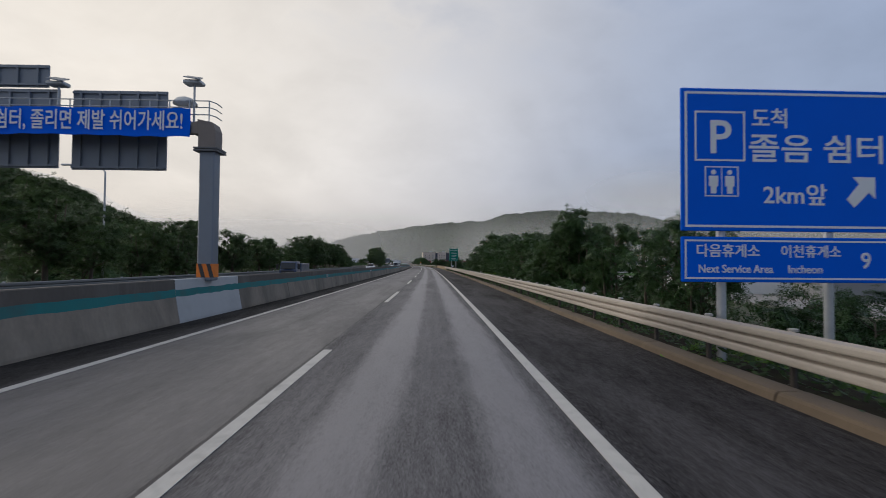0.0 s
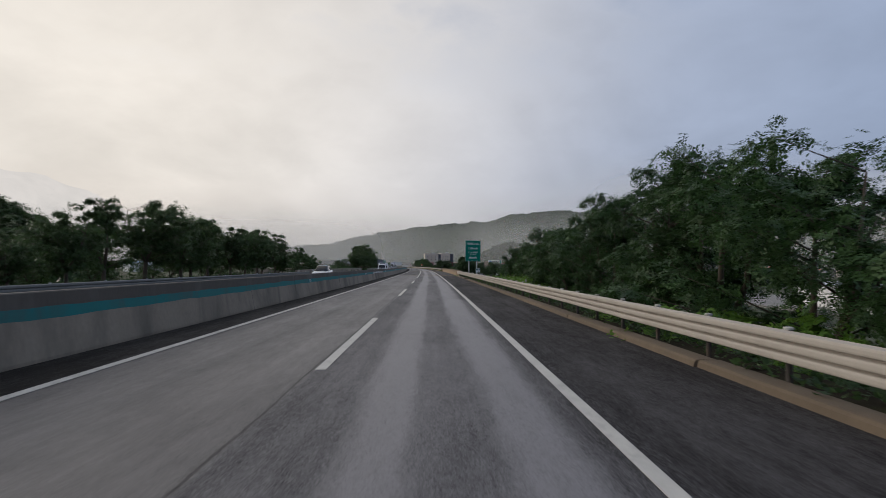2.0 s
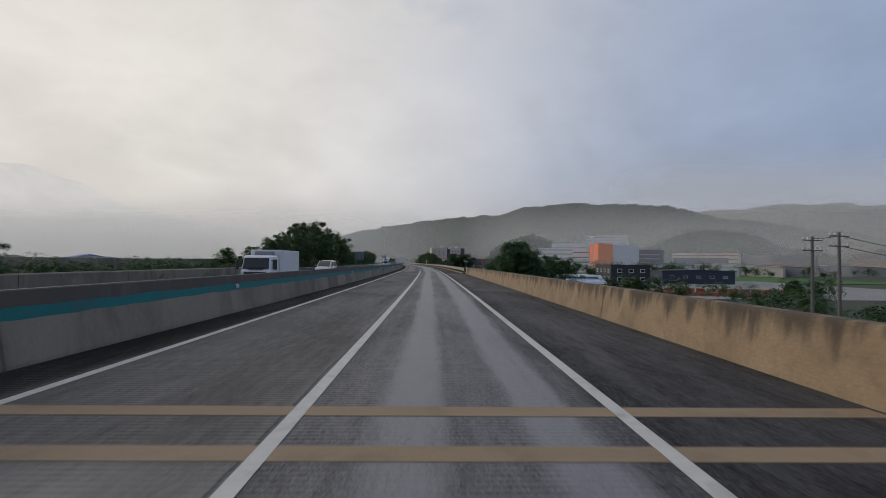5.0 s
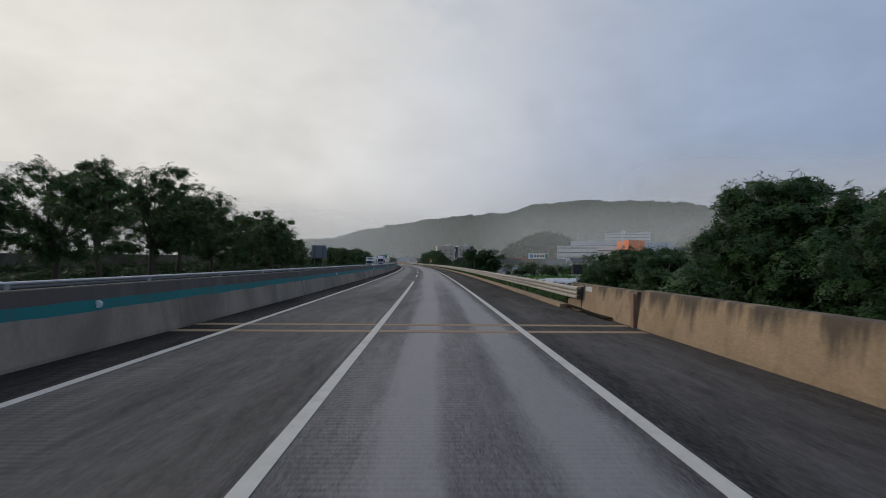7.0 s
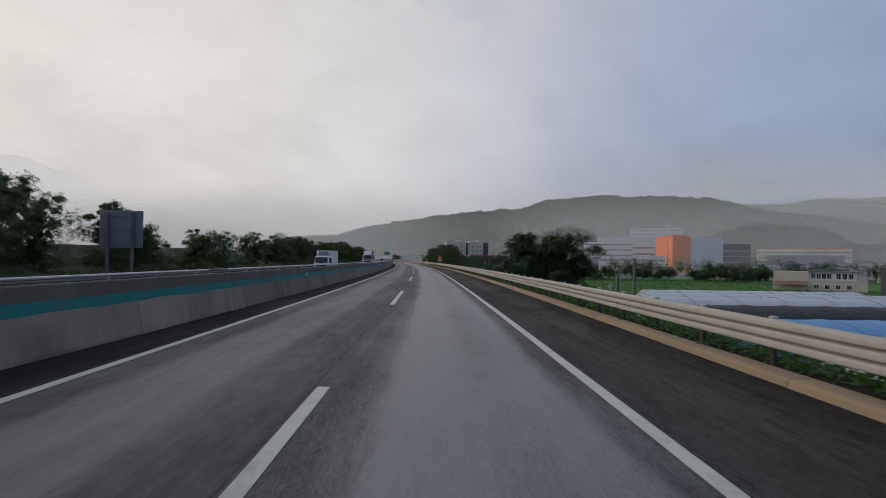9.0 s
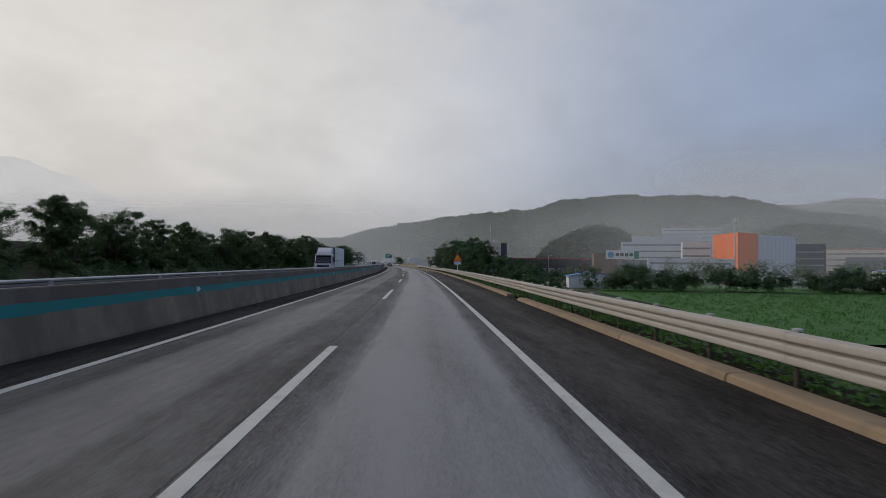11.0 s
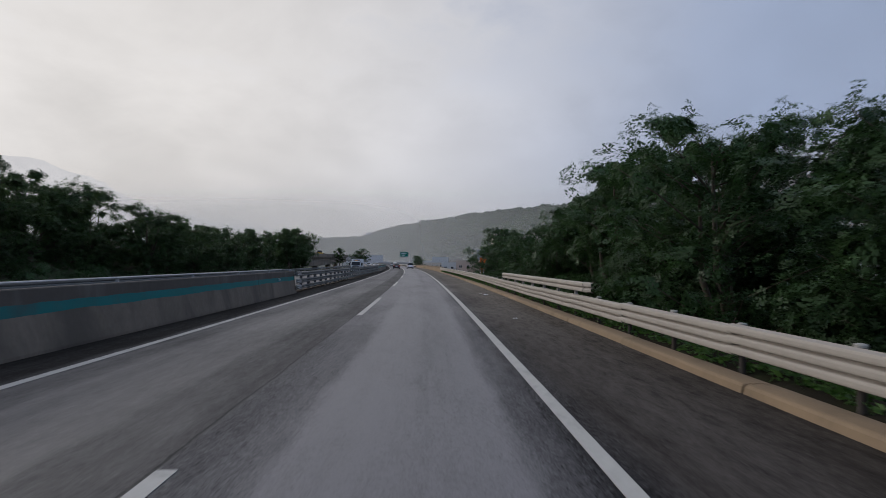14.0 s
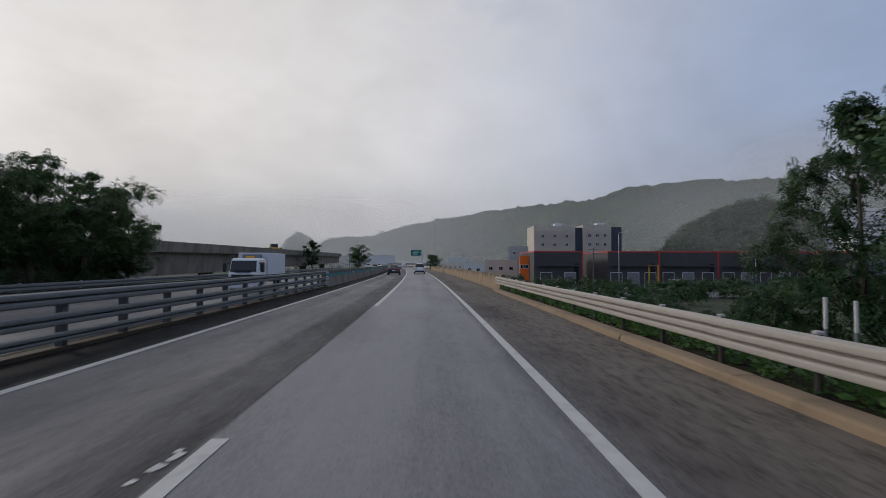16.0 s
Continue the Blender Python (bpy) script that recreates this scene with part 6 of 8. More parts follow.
def van(m, paint, label):
    e = thing("van", m, label, "van", "vehicles on the motorway")
    profile_body([(-2.55, 0.82, 0.35, 1.15, 1.76, 0.72), (-2.45, 0.93, 0.26, 1.12, 1.85, 0.78), (-1.0, 0.95, 0.24, 1.1, 1.9, 0.8), (0.35, 0.95, 0.24, 1.08, 1.86, 0.78), (1.0, 0.95, 0.24, 1.05, 1.53, 0.74), (1.75, 0.94, 0.25, 1.0, 1.06, 0.72), (2.25, 0.9, 0.28, 0.85, 0.9, 0.66), (2.52, 0.8, 0.32, 0.7, 0.74, 0.58), (2.6, 0.66, 0.4, 0.6, 0.62, 0.48)], "body", paint, e)
    for sx in (-1, 1):
        for pts in (((-2.25, 1.16), (-0.4, 1.14), (-0.42, 1.68), (-2.15, 1.66)), ((-0.28, 1.14), (1.25, 1.1), (0.45, 1.64), (-0.3, 1.68))):
            lean_ = lambda z: 0.948 - 0.15 * max(0.0, z - 1.1)
            part("side_window", Geo().loft([[(sx * (lean_(z) + d), y, z) for y, z in pts] for d in (-0.02, 0.022)]), GLASS, e, "tinted side window")
        part("door_seam", Geo().box(sx * 0.95 - 0.006, sx * 0.95 + 0.008, -0.36, -0.33, 0.4, 1.12), TRIM, e)
        part("sill", Geo().box(sx * 0.94 - 0.02, sx * 0.94 + 0.02, -2.0, 1.2, 0.26, 0.36, bevel=0.01), TRIM, e, "dark plastic sill")
        part("headlight", Geo().box(sx * 0.66 - 0.17, sx * 0.66 + 0.17, 2.3, 2.5, 0.66, 0.8, bevel=0.03), CLEAR_LENS, e, "clear headlight")
        part("tail_light", Geo().box(sx * 0.84 - 0.08, sx * 0.84 + 0.08, -2.58, -2.46, 0.9, 1.35, bevel=0.02), RED_LENS, e, "red tail light")
        part("mirror", Geo().box(sx * 1.05 - 0.1, sx * 1.05 + 0.1, 1.2, 1.32, 1.1, 1.28, bevel=0.03), paint, e)
        for y in (-1.6, 1.6):
            wheel(sx * 0.84, y, 0.35, e)
    part("windscreen", Geo().loft([[(x, y, z + d) for d, x in ((0.0, -w), (0.0, w), (0.03, w * 0.97), (0.03, -w * 0.97))] for y, z, w in ((0.42, 1.815, 0.64), (1.0, 1.53, 0.68), (1.7, 1.075, 0.72))]), GLASS, e, "dark windscreen")
    part("grille", Geo().box(-0.5, 0.5, 2.5, 2.6, 0.5, 0.62, bevel=0.02), TRIM, e)
    return e


def box_truck(m, cab_paint, label, length, height, big=True, open_bed=False, box_paint=None):
    """A lorry with its nose at y = 0 and its box behind."""
    e = thing("lorry", m, label, "lorry", "vehicles on the motorway")
    w = 1.23 if big else 0.88
    cl = 2.0 if big else 1.5
    ch = 2.75 if big else 1.95
    z0 = 0.55 if big else 0.42
    cab = part("cab", Geo().loft([[(x * w, y, z) for x, y, z in ((-0.9, -0.02, z0), (0.9, -0.02, z0), (1, -0.25, z0), (1, -cl, z0), (-1, -cl, z0), (-1, -0.25, z0))],
                                 [(x * w, y, z) for x, y, z in ((-0.92, 0.03, z0 + 0.6), (0.92, 0.03, z0 + 0.6), (1, -0.22, z0 + 0.6), (1, -cl, z0 + 0.6), (-1, -cl, z0 + 0.6), (-1, -0.22, z0 + 0.6))],
                                 [(x * w, y, z) for x, y, z in ((-0.9, -0.05, ch * 0.58), (0.9, -0.05, ch * 0.58), (0.99, -0.3, ch * 0.58), (0.99, -cl, ch * 0.58), (-0.99, -cl, ch * 0.58), (-0.99, -0.3, ch * 0.58))],
                                 [(x * w, y, z) for x, y, z in ((-0.84, -0.28, ch - 0.08), (0.84, -0.28, ch - 0.08), (0.93, -0.5, ch - 0.08), (0.93, -cl, ch - 0.08), (-0.93, -cl, ch - 0.08), (-0.93, -0.5, ch - 0.08))],
                                 [(x * w, y, z) for x, y, z in ((-0.78, -0.4, ch), (0.78, -0.4, ch), (0.88, -0.6, ch), (0.88, -cl, ch), (-0.88, -cl, ch), (-0.88, -0.6, ch))]]), cab_paint, e)
    wb = 0.66 if big else 0.6
    part("windscreen", Geo().loft([[(-0.84 * w, -0.05 if big else -0.02, ch * wb), (0.84 * w, -0.05 if big else -0.02, ch * wb), (0.8 * w, -0.24, ch * 0.92), (-0.8 * w, -0.24, ch * 0.92)], [(-0.84 * w, -0.12, ch * wb), (0.84 * w, -0.12, ch * wb), (0.8 * w, -0.3, ch * 0.92), (-0.8 * w, -0.3, ch * 0.92)]]), GLASS, cab, "dark windscreen")
    part("grille", Geo().box(-0.72 * w, 0.72 * w, -0.02, 0.06, z0 + (0.44 if big else 0.28), z0 + (0.68 if big else 0.58), bevel=0.02).box(-0.5 * w, 0.5 * w, -0.02, 0.055, z0 + (0.3 if big else 0.72), z0 + (0.44 if big else 0.86), bevel=0.015), TRIM, cab, "black grille")
    if big:
        part("sun_visor", Geo().loft([[(sx * w, y, z) for sx, y, z in ((-0.82, -0.2, ch * 0.93), (0.82, -0.2, ch * 0.93), (0.84, 0.06, ch * 0.9), (-0.84, 0.06, ch * 0.9))], [(sx * w, y, z) for sx, y, z in ((-0.82, -0.2, ch * 0.965), (0.82, -0.2, ch * 0.965), (0.84, 0.06, ch * 0.915), (-0.84, 0.06, ch * 0.915))]]), TRIM, cab, "dark sun visor over the windscreen")
        part("grille_band", Geo().box(-0.86 * w, 0.86 * w, -0.1, 0.04, ch * 0.545, ch * 0.65, bevel=0.02), TRIM, cab, "black band below the windscreen")
        part("chrome_strip", Geo().box(-0.6 * w, 0.6 * w, 0.035, 0.05, ch * 0.6, ch * 0.615, bevel=0.004), RIM, cab, "thin chrome strip")
        part("door", Geo().box(-w - 0.012, -w + 0.01, -1.55, -0.38, z0 + 0.25, ch * 0.585, bevel=0.005).box(w - 0.01, w + 0.012, -1.55, -0.38, z0 + 0.25, ch * 0.585, bevel=0.005), cab_paint, cab)
        part("step", Geo().box(-w - 0.02, -w + 0.1, -1.4, -0.5, z0 - 0.15, z0 + 0.1, bevel=0.02).box(w - 0.1, w + 0.02, -1.4, -0.5, z0 - 0.15, z0 + 0.1, bevel=0.02), TRIM, cab, "black cab step")
    part("bumper", Geo().box(-0.95 * w, 0.95 * w, -0.2, 0.08, z0 - 0.22, z0 + 0.2, bevel=0.06), cab_paint, cab)
    for sx in (-1, 1):
        part("side_window", Geo().box(sx * w - 0.012, sx * w + 0.012, -1.15 if big else -1.1, -0.42, ch * 0.6, ch * 0.88), GLASS, cab, "tinted side window")
        part("headlight", Geo().box(sx * 0.78 * w - 0.13, sx * 0.78 * w + 0.13, -0.05, 0.08, z0 + (0.5 if big else 0.1), z0 + (0.74 if big else 0.32), bevel=0.03), CLEAR_LENS, cab, "clear headlight")
        part("mirror", Geo().box(sx * (w + 0.2) - 0.1, sx * (w + 0.2) + 0.1, -0.2, -0.08, ch * 0.58, ch * 0.85, bevel=0.03).tube([(sx * w * 0.95, -0.2, ch * 0.86), (sx * (w + 0.2), -0.14, ch * 0.8)], 0.02, 6), TRIM, cab, "black wing mirror")
    if big:
        part("wind_deflector", Geo().loft([[(x, y, z) for x, y, z in ((-0.8 * w, -0.45, ch), (0.8 * w, -0.45, ch), (0.85 * w, -cl, ch), (-0.85 * w, -cl, ch))], [(x, y, z) for x, y, z in ((-0.78 * w, -0.75, ch + 0.3), (0.78 * w, -0.75, ch + 0.3), (0.85 * w, -cl, ch + 0.45), (-0.85 * w, -cl, ch + 0.45))], [(x, y, z) for x, y, z in ((-0.72 * w, -1.1, ch + 0.5), (0.72 * w, -1.1, ch + 0.5), (0.8 * w, -cl, height - 0.08), (-0.8 * w, -cl, height - 0.08))]]), cab_paint, e)
    y0 = -cl - 0.25
    if open_bed:
        part("load_bed", Geo().box(-w, w, -length, y0, 0.75, 1.25, bevel=0.02), cab_paint, e)
    else:
        box = part("cargo_box", Geo().box(-w - 0.02, w + 0.02, -length, y0, 0.95 if big else 0.8, height, bevel=0.035), box_paint or BOX_WHITE, e)
        if big:
            for sx in (-1, 1):
                x = sx * (w + 0.024)
                part("wing_seam", Geo().box(x - 0.01, x + 0.01, -length + 0.05, y0 - 0.05, 1.85, 1.9), GREY_WALL, box)
                for k in range(1, 8):
                    yy = y0 + (-length - y0) * k / 8
                    part("side_post", Geo().box(x - 0.008, x + 0.008, yy - 0.02, yy + 0.02, 0.98, 1.85), GREY_WALL, box)
            part("front_edge", Geo().box(-w - 0.03, w + 0.03, y0 - 0.01, y0 + 0.02, 0.95, height + 0.01, bevel=0.005), DARK_STEEL, box)
        else:
            if box_paint is None:
              part("cooler", Geo().box(-0.55, 0.55, y0, y0 + 0.35, height - 0.45, height - 0.1, bevel=0.04), GREY_WALL, box, "grey cooling unit")
            if "amber" in label:
                part("roof_light", Geo().box(-0.25, 0.25, y0 + 0.35, y0 + 0.6, ch, ch + 0.12, bevel=0.03), YELLOW_SHEET, e, "amber roof light")
    part("chassis", Geo().box(-0.45, 0.45, -length + 0.1, -0.4, 0.55, 0.85), DARK_STEEL, e)
    part("side_guard", Geo().box(-w, -w + 0.05, -length * 0.62, -cl - 0.8, 0.5, 0.9).box(w - 0.05, w, -length * 0.62, -cl - 0.8, 0.5, 0.9), DARK_STEEL, e)
    r = 0.5 if big else 0.34
    for sx in (-1, 1):
        for y in ((-0.95, -2.4, -length + 2.9, -length + 1.6) if big else (-0.6, -length + 1.0)):
            wheel(sx * (w - 0.16), y, r, e, 0.28)
    return e


car(at(526.0, -3.6, 0.02), CAR_RED, "dark red-black saloon car driving away in the fast lane")
car(at(534.5, 0.3, 0.02), CAR_WHITE, "white hatchback driving away in the slow lane", True)
box_truck(at(374.1, -12.75, 0.02, 180), CAR_LILAC, "large silver-lilac lorry with a long white box body", 12.4, 3.75)
van(at(197.1, -13.3, 0.02, 180) @ Matrix.Diagonal((1, 0.95, 0.93, 1)), CAR_SILVER, "silver passenger van on the oncoming carriageway")
box_truck(at(44.4, -13.4, 0.02, 180) @ Matrix.Diagonal((0.95, 0.95, 0.9, 1)), CAR_BLUE, "small dark blue pickup lorry with a low dark box", 5.2, 1.75, False, box_paint=CAR_BLUE)
box_truck(at(305, -12.6, 0.02, 180), CAR_WHITE, "white light lorry with a white box body", 6.6, 2.6, False)
box_truck(at(480.5, -10.3, 0.02, 180), CAR_WHITE, "white refrigerated light lorry with an amber roof light", 5.6, 2.3, False)
box_truck(at(163, -10.4, 0.02, 180), CAR_WHITE, "white light lorry seen beyond the median", 6.0, 2.3, False)
for s, u, turn, paint, label in ((596, -10.3, 180, CAR_SILVER, "silver car on the oncoming carriageway"), (640, -14, 180, CAR_WHITE, "white car far along the oncoming carriageway"), (700, -10.3, 180, CAR_WHITE, "white car far along the oncoming carriageway"), (615, -3.6, 0, CAR_SILVER, "silver car far ahead in the fast lane")):
    car(at(s, u, 0.02, turn), paint, label)
car(at(113.2, -13.4, 0.02, 180), CAR_WHITE, "white estate car on the oncoming carriageway", True)
van(at(665, 0.0, 0.02), CAR_WHITE, "white van far ahead in the slow lane")


# ---- hills: a ridge line given as x, y, height; the slopes fall away on both sides ----
def hill(name, ridge, width, label, base=-6.0, rough=5.0, clump=7.0, seed=3, cell=14.0, mat_=None, lump=16.0):
    pts = [Vector(p) for p in ridge]
    x0, x1 = min(p.x for p in pts) - width, max(p.x for p in pts) + width
    y0, y1 = min(p.y for p in pts) - width, max(p.y for p in pts) + width
    nx, ny = int((x1 - x0) / cell) + 1, int((y1 - y0) / cell) + 1
    X, Y = np.meshgrid(np.linspace(x0, x1, nx), np.linspace(y0, y1, ny))
    best = np.full(X.shape, base - 4.0)
    for a, b in zip(pts, pts[1:]):
        d = np.array([b.x - a.x, b.y - a.y])
        t = np.clip(((X - a.x) * d[0] + (Y - a.y) * d[1]) / (d @ d), 0, 1)
        dist = np.hypot(X - a.x - t * d[0], Y - a.y - t * d[1]) / width
        crest = a.z + (b.z - a.z) * t
        best = np.maximum(best, base - 4.0 + (crest - base + 4.0) * (0.5 + 0.5 * np.cos(np.pi * np.clip(dist, 0, 1))))
    Z = best.copy()
    for j in range(ny):
        for i in range(nx):
            rise = min(1.0, max(0.0, (best[j, i] - base) / 20.0))
            q = Vector((X[j, i], Y[j, i], seed * 31.0))
            Z[j, i] += rise * (rough * 2.2 * noise.noise(q / 90.0) + clump * abs(noise.noise(q / lump)) + rough * 0.7 * noise.noise(q / 37.0))
    v = np.stack([X, Y, Z], -1).reshape(-1, 3)
    i = (np.arange(ny - 1)[:, None] * nx + np.arange(nx - 1)[None]).ravel()
    f = np.stack([i, i + 1, i + nx + 1, i + nx], 1)
    ob = new(name, array_mesh(name, v, f, mat_ or WOODS))
    ob.data.polygons.foreach_set("use_smooth", [True] * len(ob.data.polygons))
    tagged(ob, label, "hill", kind="structure")
    return X, Y, Z


def canopy(name, field, label, count, size, floor_, seed, near=None):
    """Tree crowns of a wooded slope: many small rough tufts joined into one mesh."""
    X, Y, Z = field
    rand = np.random.default_rng(seed)
    ok = np.argwhere(Z > floor_)
    if near is not None:
        ok = ok[[near(X[j, i], Y[j, i]) for j, i in ok]]
    pick = ok[rand.integers(0, len(ok), count)]
    cs, rs = [], []
    cell = abs(X[0, 1] - X[0, 0])
    for j, i in pick:
        k = size * rand.uniform(0.7, 1.4)
        cs.append((X[j, i] + rand.uniform(-0.5, 0.5) * cell, Y[j, i] + rand.uniform(-0.5, 0.5) * cell, Z[j, i] + k * 0.25))
        rs.append((k * 0.62, k * 0.62, k * 0.6))
    v, f, uv = sprays(rand, cs, rs, 20, size * 0.5, hollow=0.5)
    tagged(new(name, array_mesh(name, v, f, FAR_LEAF, uv)), label, "woods", kind="stuff")


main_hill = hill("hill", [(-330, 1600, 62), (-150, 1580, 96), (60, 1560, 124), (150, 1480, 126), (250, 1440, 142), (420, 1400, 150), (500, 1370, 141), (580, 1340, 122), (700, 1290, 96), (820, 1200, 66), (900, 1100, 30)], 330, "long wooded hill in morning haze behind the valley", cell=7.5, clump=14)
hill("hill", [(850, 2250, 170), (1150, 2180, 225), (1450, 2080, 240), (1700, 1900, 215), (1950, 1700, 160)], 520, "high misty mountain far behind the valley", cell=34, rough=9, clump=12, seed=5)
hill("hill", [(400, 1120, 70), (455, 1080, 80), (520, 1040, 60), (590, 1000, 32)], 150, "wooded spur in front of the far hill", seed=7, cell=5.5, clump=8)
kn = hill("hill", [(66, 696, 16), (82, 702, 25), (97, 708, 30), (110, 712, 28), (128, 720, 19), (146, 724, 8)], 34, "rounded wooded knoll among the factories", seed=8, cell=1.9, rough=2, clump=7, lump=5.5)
canopy("knoll_trees", kn, "dense green trees on the rounded knoll", 1200, 4.2, 0, 37)
hill("hill", [(-364, 1216, 42), (-348, 1216, 50), (-332, 1216, 42)], 36, "small rounded wooded knoll on the valley floor", seed=9, cell=2.6, rough=2, clump=8, lump=7)
near_hill = hill("hill", [tuple(P(150, -90, 8)), tuple(P(164, -106, 16)), tuple(P(190, -142, 28)), tuple(P(225, -200, 44)), tuple(P(250, -260, 55))], 46, "steep dark wooded hillside close to the motorway", seed=10, cell=3.2, rough=1.6, clump=2.6)
canopy("hillside_trees", near_hill, "dense dark trees on the near hillside", 3700, 3.8, -2, 36)
# far mountain as a glowing backdrop: airlight haze is put into its emission
HAZE_GLOW = bpy.data.materials.new("glowing_haze_backdrop")
HAZE_GLOW.use_nodes = True
HN = Tree(HAZE_GLOW.node_tree)
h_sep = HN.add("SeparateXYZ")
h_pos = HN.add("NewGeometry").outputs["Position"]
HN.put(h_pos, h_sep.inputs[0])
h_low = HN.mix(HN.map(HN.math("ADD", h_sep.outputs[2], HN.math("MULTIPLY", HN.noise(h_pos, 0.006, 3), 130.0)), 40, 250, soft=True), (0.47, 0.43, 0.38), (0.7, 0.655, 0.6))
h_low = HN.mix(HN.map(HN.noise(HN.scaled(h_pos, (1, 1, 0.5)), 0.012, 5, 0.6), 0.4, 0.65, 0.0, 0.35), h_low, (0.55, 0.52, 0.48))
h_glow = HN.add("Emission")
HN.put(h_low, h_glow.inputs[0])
HAZE_GLOW.node_tree.links.new(h_glow.outputs[0], HAZE_GLOW.node_tree.nodes["Material Output"].inputs[0])
hill("backdrop", [(-1664, 1338, 330), (-1491, 1558, 305), (-1343, 1706, 292), (-1236, 1796, 246), (-1166, 1848, 198), (-1065, 1916, 154), (-850, 2033, 120), (-623, 2122, 88), (-421, 2176, 50)], 420, "far mountain backdrop glowing in a painted haze colour", seed=12, cell=26, rough=9, clump=10, mat_=HAZE_GLOW)

# flat sheets added to stand in for haze, placed to suit the camera's path
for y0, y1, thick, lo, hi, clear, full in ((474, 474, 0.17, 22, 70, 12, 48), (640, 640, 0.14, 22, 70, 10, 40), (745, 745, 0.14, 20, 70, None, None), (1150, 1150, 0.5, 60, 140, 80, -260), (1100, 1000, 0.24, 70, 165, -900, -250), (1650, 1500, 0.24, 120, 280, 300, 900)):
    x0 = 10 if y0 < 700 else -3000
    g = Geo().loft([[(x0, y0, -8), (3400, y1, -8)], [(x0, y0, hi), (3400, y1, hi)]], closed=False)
    tagged(part("mist", g, mist_sheet_material("mist", thick, lo, hi, clear, full)), "thin flat sheet added to stand in for mist and haze in the valley", "mist", kind="structure")

# one more sheet, standing in for low cloud before the far mountain
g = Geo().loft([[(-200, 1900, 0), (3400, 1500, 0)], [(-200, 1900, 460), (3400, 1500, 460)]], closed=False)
tagged(part("mist", g, mist_sheet_material("mist", 0.54, 245, 120, 300, 800, 440)), "flat sheet added to stand in for low cloud on the far mountain", "mist", kind="structure")

# ---- fields ----
for name, x0, x1, y0, y1 in (("rice_field", 26, 100, 352, 440), ("rice_field", 30, 110, 446, 500), ("rice_field", 104, 190, 330, 470)):
    g = Geo()
    n = 14
    g.loft([[(x0 + (x1 - x0) * i / n, y, -5.32 + 0.04 * noise.noise((i * 0.9, j * 0.7, 0))) for i in range(n + 1)] for j, y in enumerate(np.linspace(y0, y1, n + 1))], closed=False)
    tagged(part(name, g, RICE, smooth=True), "bright green flooded rice field below the embankment", "field", kind="structure")
rand = np.random.default_rng(5)
cs = [(rand.uniform(27, 99), rand.uniform(353, 439), -5.25) for _ in range(2600)]
v, f = leaf_cloud(rand, cs, [(0.5, 0.5, 0.22)] * len(cs), 12, 0.35, -0.9, 0.22)
tagged(new("rice_plants", array_mesh("rice_plants", v, f, RICE_LEAF)), "young green rice standing in the field", "crop", kind="stuff")
for x0, x1, y0, y1 in ((40, 130, 235, 345), (-30, 110, 560, 640), (60, 150, 60, 180), (80, 300, 520, 620)):
    g = Geo().box(x0, x1, y0, y1, -5.6, -5.15)
    tagged(part("yard", g, YARD), "grey concrete yard on the valley floor", "yard", kind="structure")


# ---- buildings ----
def opening_grid(parent, x0, x1, z0, z1, cols, rows_, w, h, mat_=GLASS, frame_=WHITE_WALL, y=0.0, name="window"):
    """Windows with frames standing proud of a wall that faces -y."""
    for i in range(cols):
        for j in range(rows_):
            cx = x0 + (x1 - x0) * (i + 0.5) / cols
            cz = z0 + (z1 - z0) * (j + 0.5) / rows_
            g = Geo()
            t = min(w, h) * 0.09
            for a, b, c, d in ((-w / 2, w / 2, -h / 2, -h / 2 + t), (-w / 2, w / 2, h / 2 - t, h / 2), (-w / 2, -w / 2 + t, -h / 2 + t, h / 2 - t), (w / 2 - t, w / 2, -h / 2 + t, h / 2 - t)):
                g.box(cx + a, cx + b, y - 0.09, y + 0.02, cz + c, cz + d)
            g.box(cx - t / 3, cx + t / 3, y - 0.07, y + 0.02, cz - h / 2 + t, cz + h / 2 - t)
            wd = part(name, g, frame_, parent)
            part("pane", Geo().box(cx - w / 2 + t, cx + w / 2 - t, y - 0.03, y + 0.02, cz - h / 2 + t, cz + h / 2 - t), mat_, wd, "dark glass pane")


def block(m, w, d, h, wall, label, category="building", roof=GREY_ROOF, parapet_=0.4, trim=None, group=""):
    """A flat-roofed block: its front faces -y, its origin lies at the middle of the front's foot."""
    e = thing("building", m, label, category, group)
    part("wall", Geo().box(-w / 2, w / 2, 0, d, -1.0, h), wall, e)
    part("roof", Geo().box(-w / 2 + 0.25, w / 2 - 0.25, 0.25, d - 0.25, h, h + 0.05), roof, e)
    g = Geo()
    for a, b, c, dd in ((-w / 2 - 0.05, w / 2 + 0.05, -0.05, 0.25), (-w / 2 - 0.05, w / 2 + 0.05, d - 0.25, d + 0.05), (-w / 2 - 0.05, -w / 2 + 0.25, 0.25, d - 0.25), (w / 2 - 0.25, w / 2 + 0.05, 0.25, d - 0.25)):
        g.box(a, b, c, dd, h, h + parapet_)
    part("parapet", g, trim or wall, e)
    return e


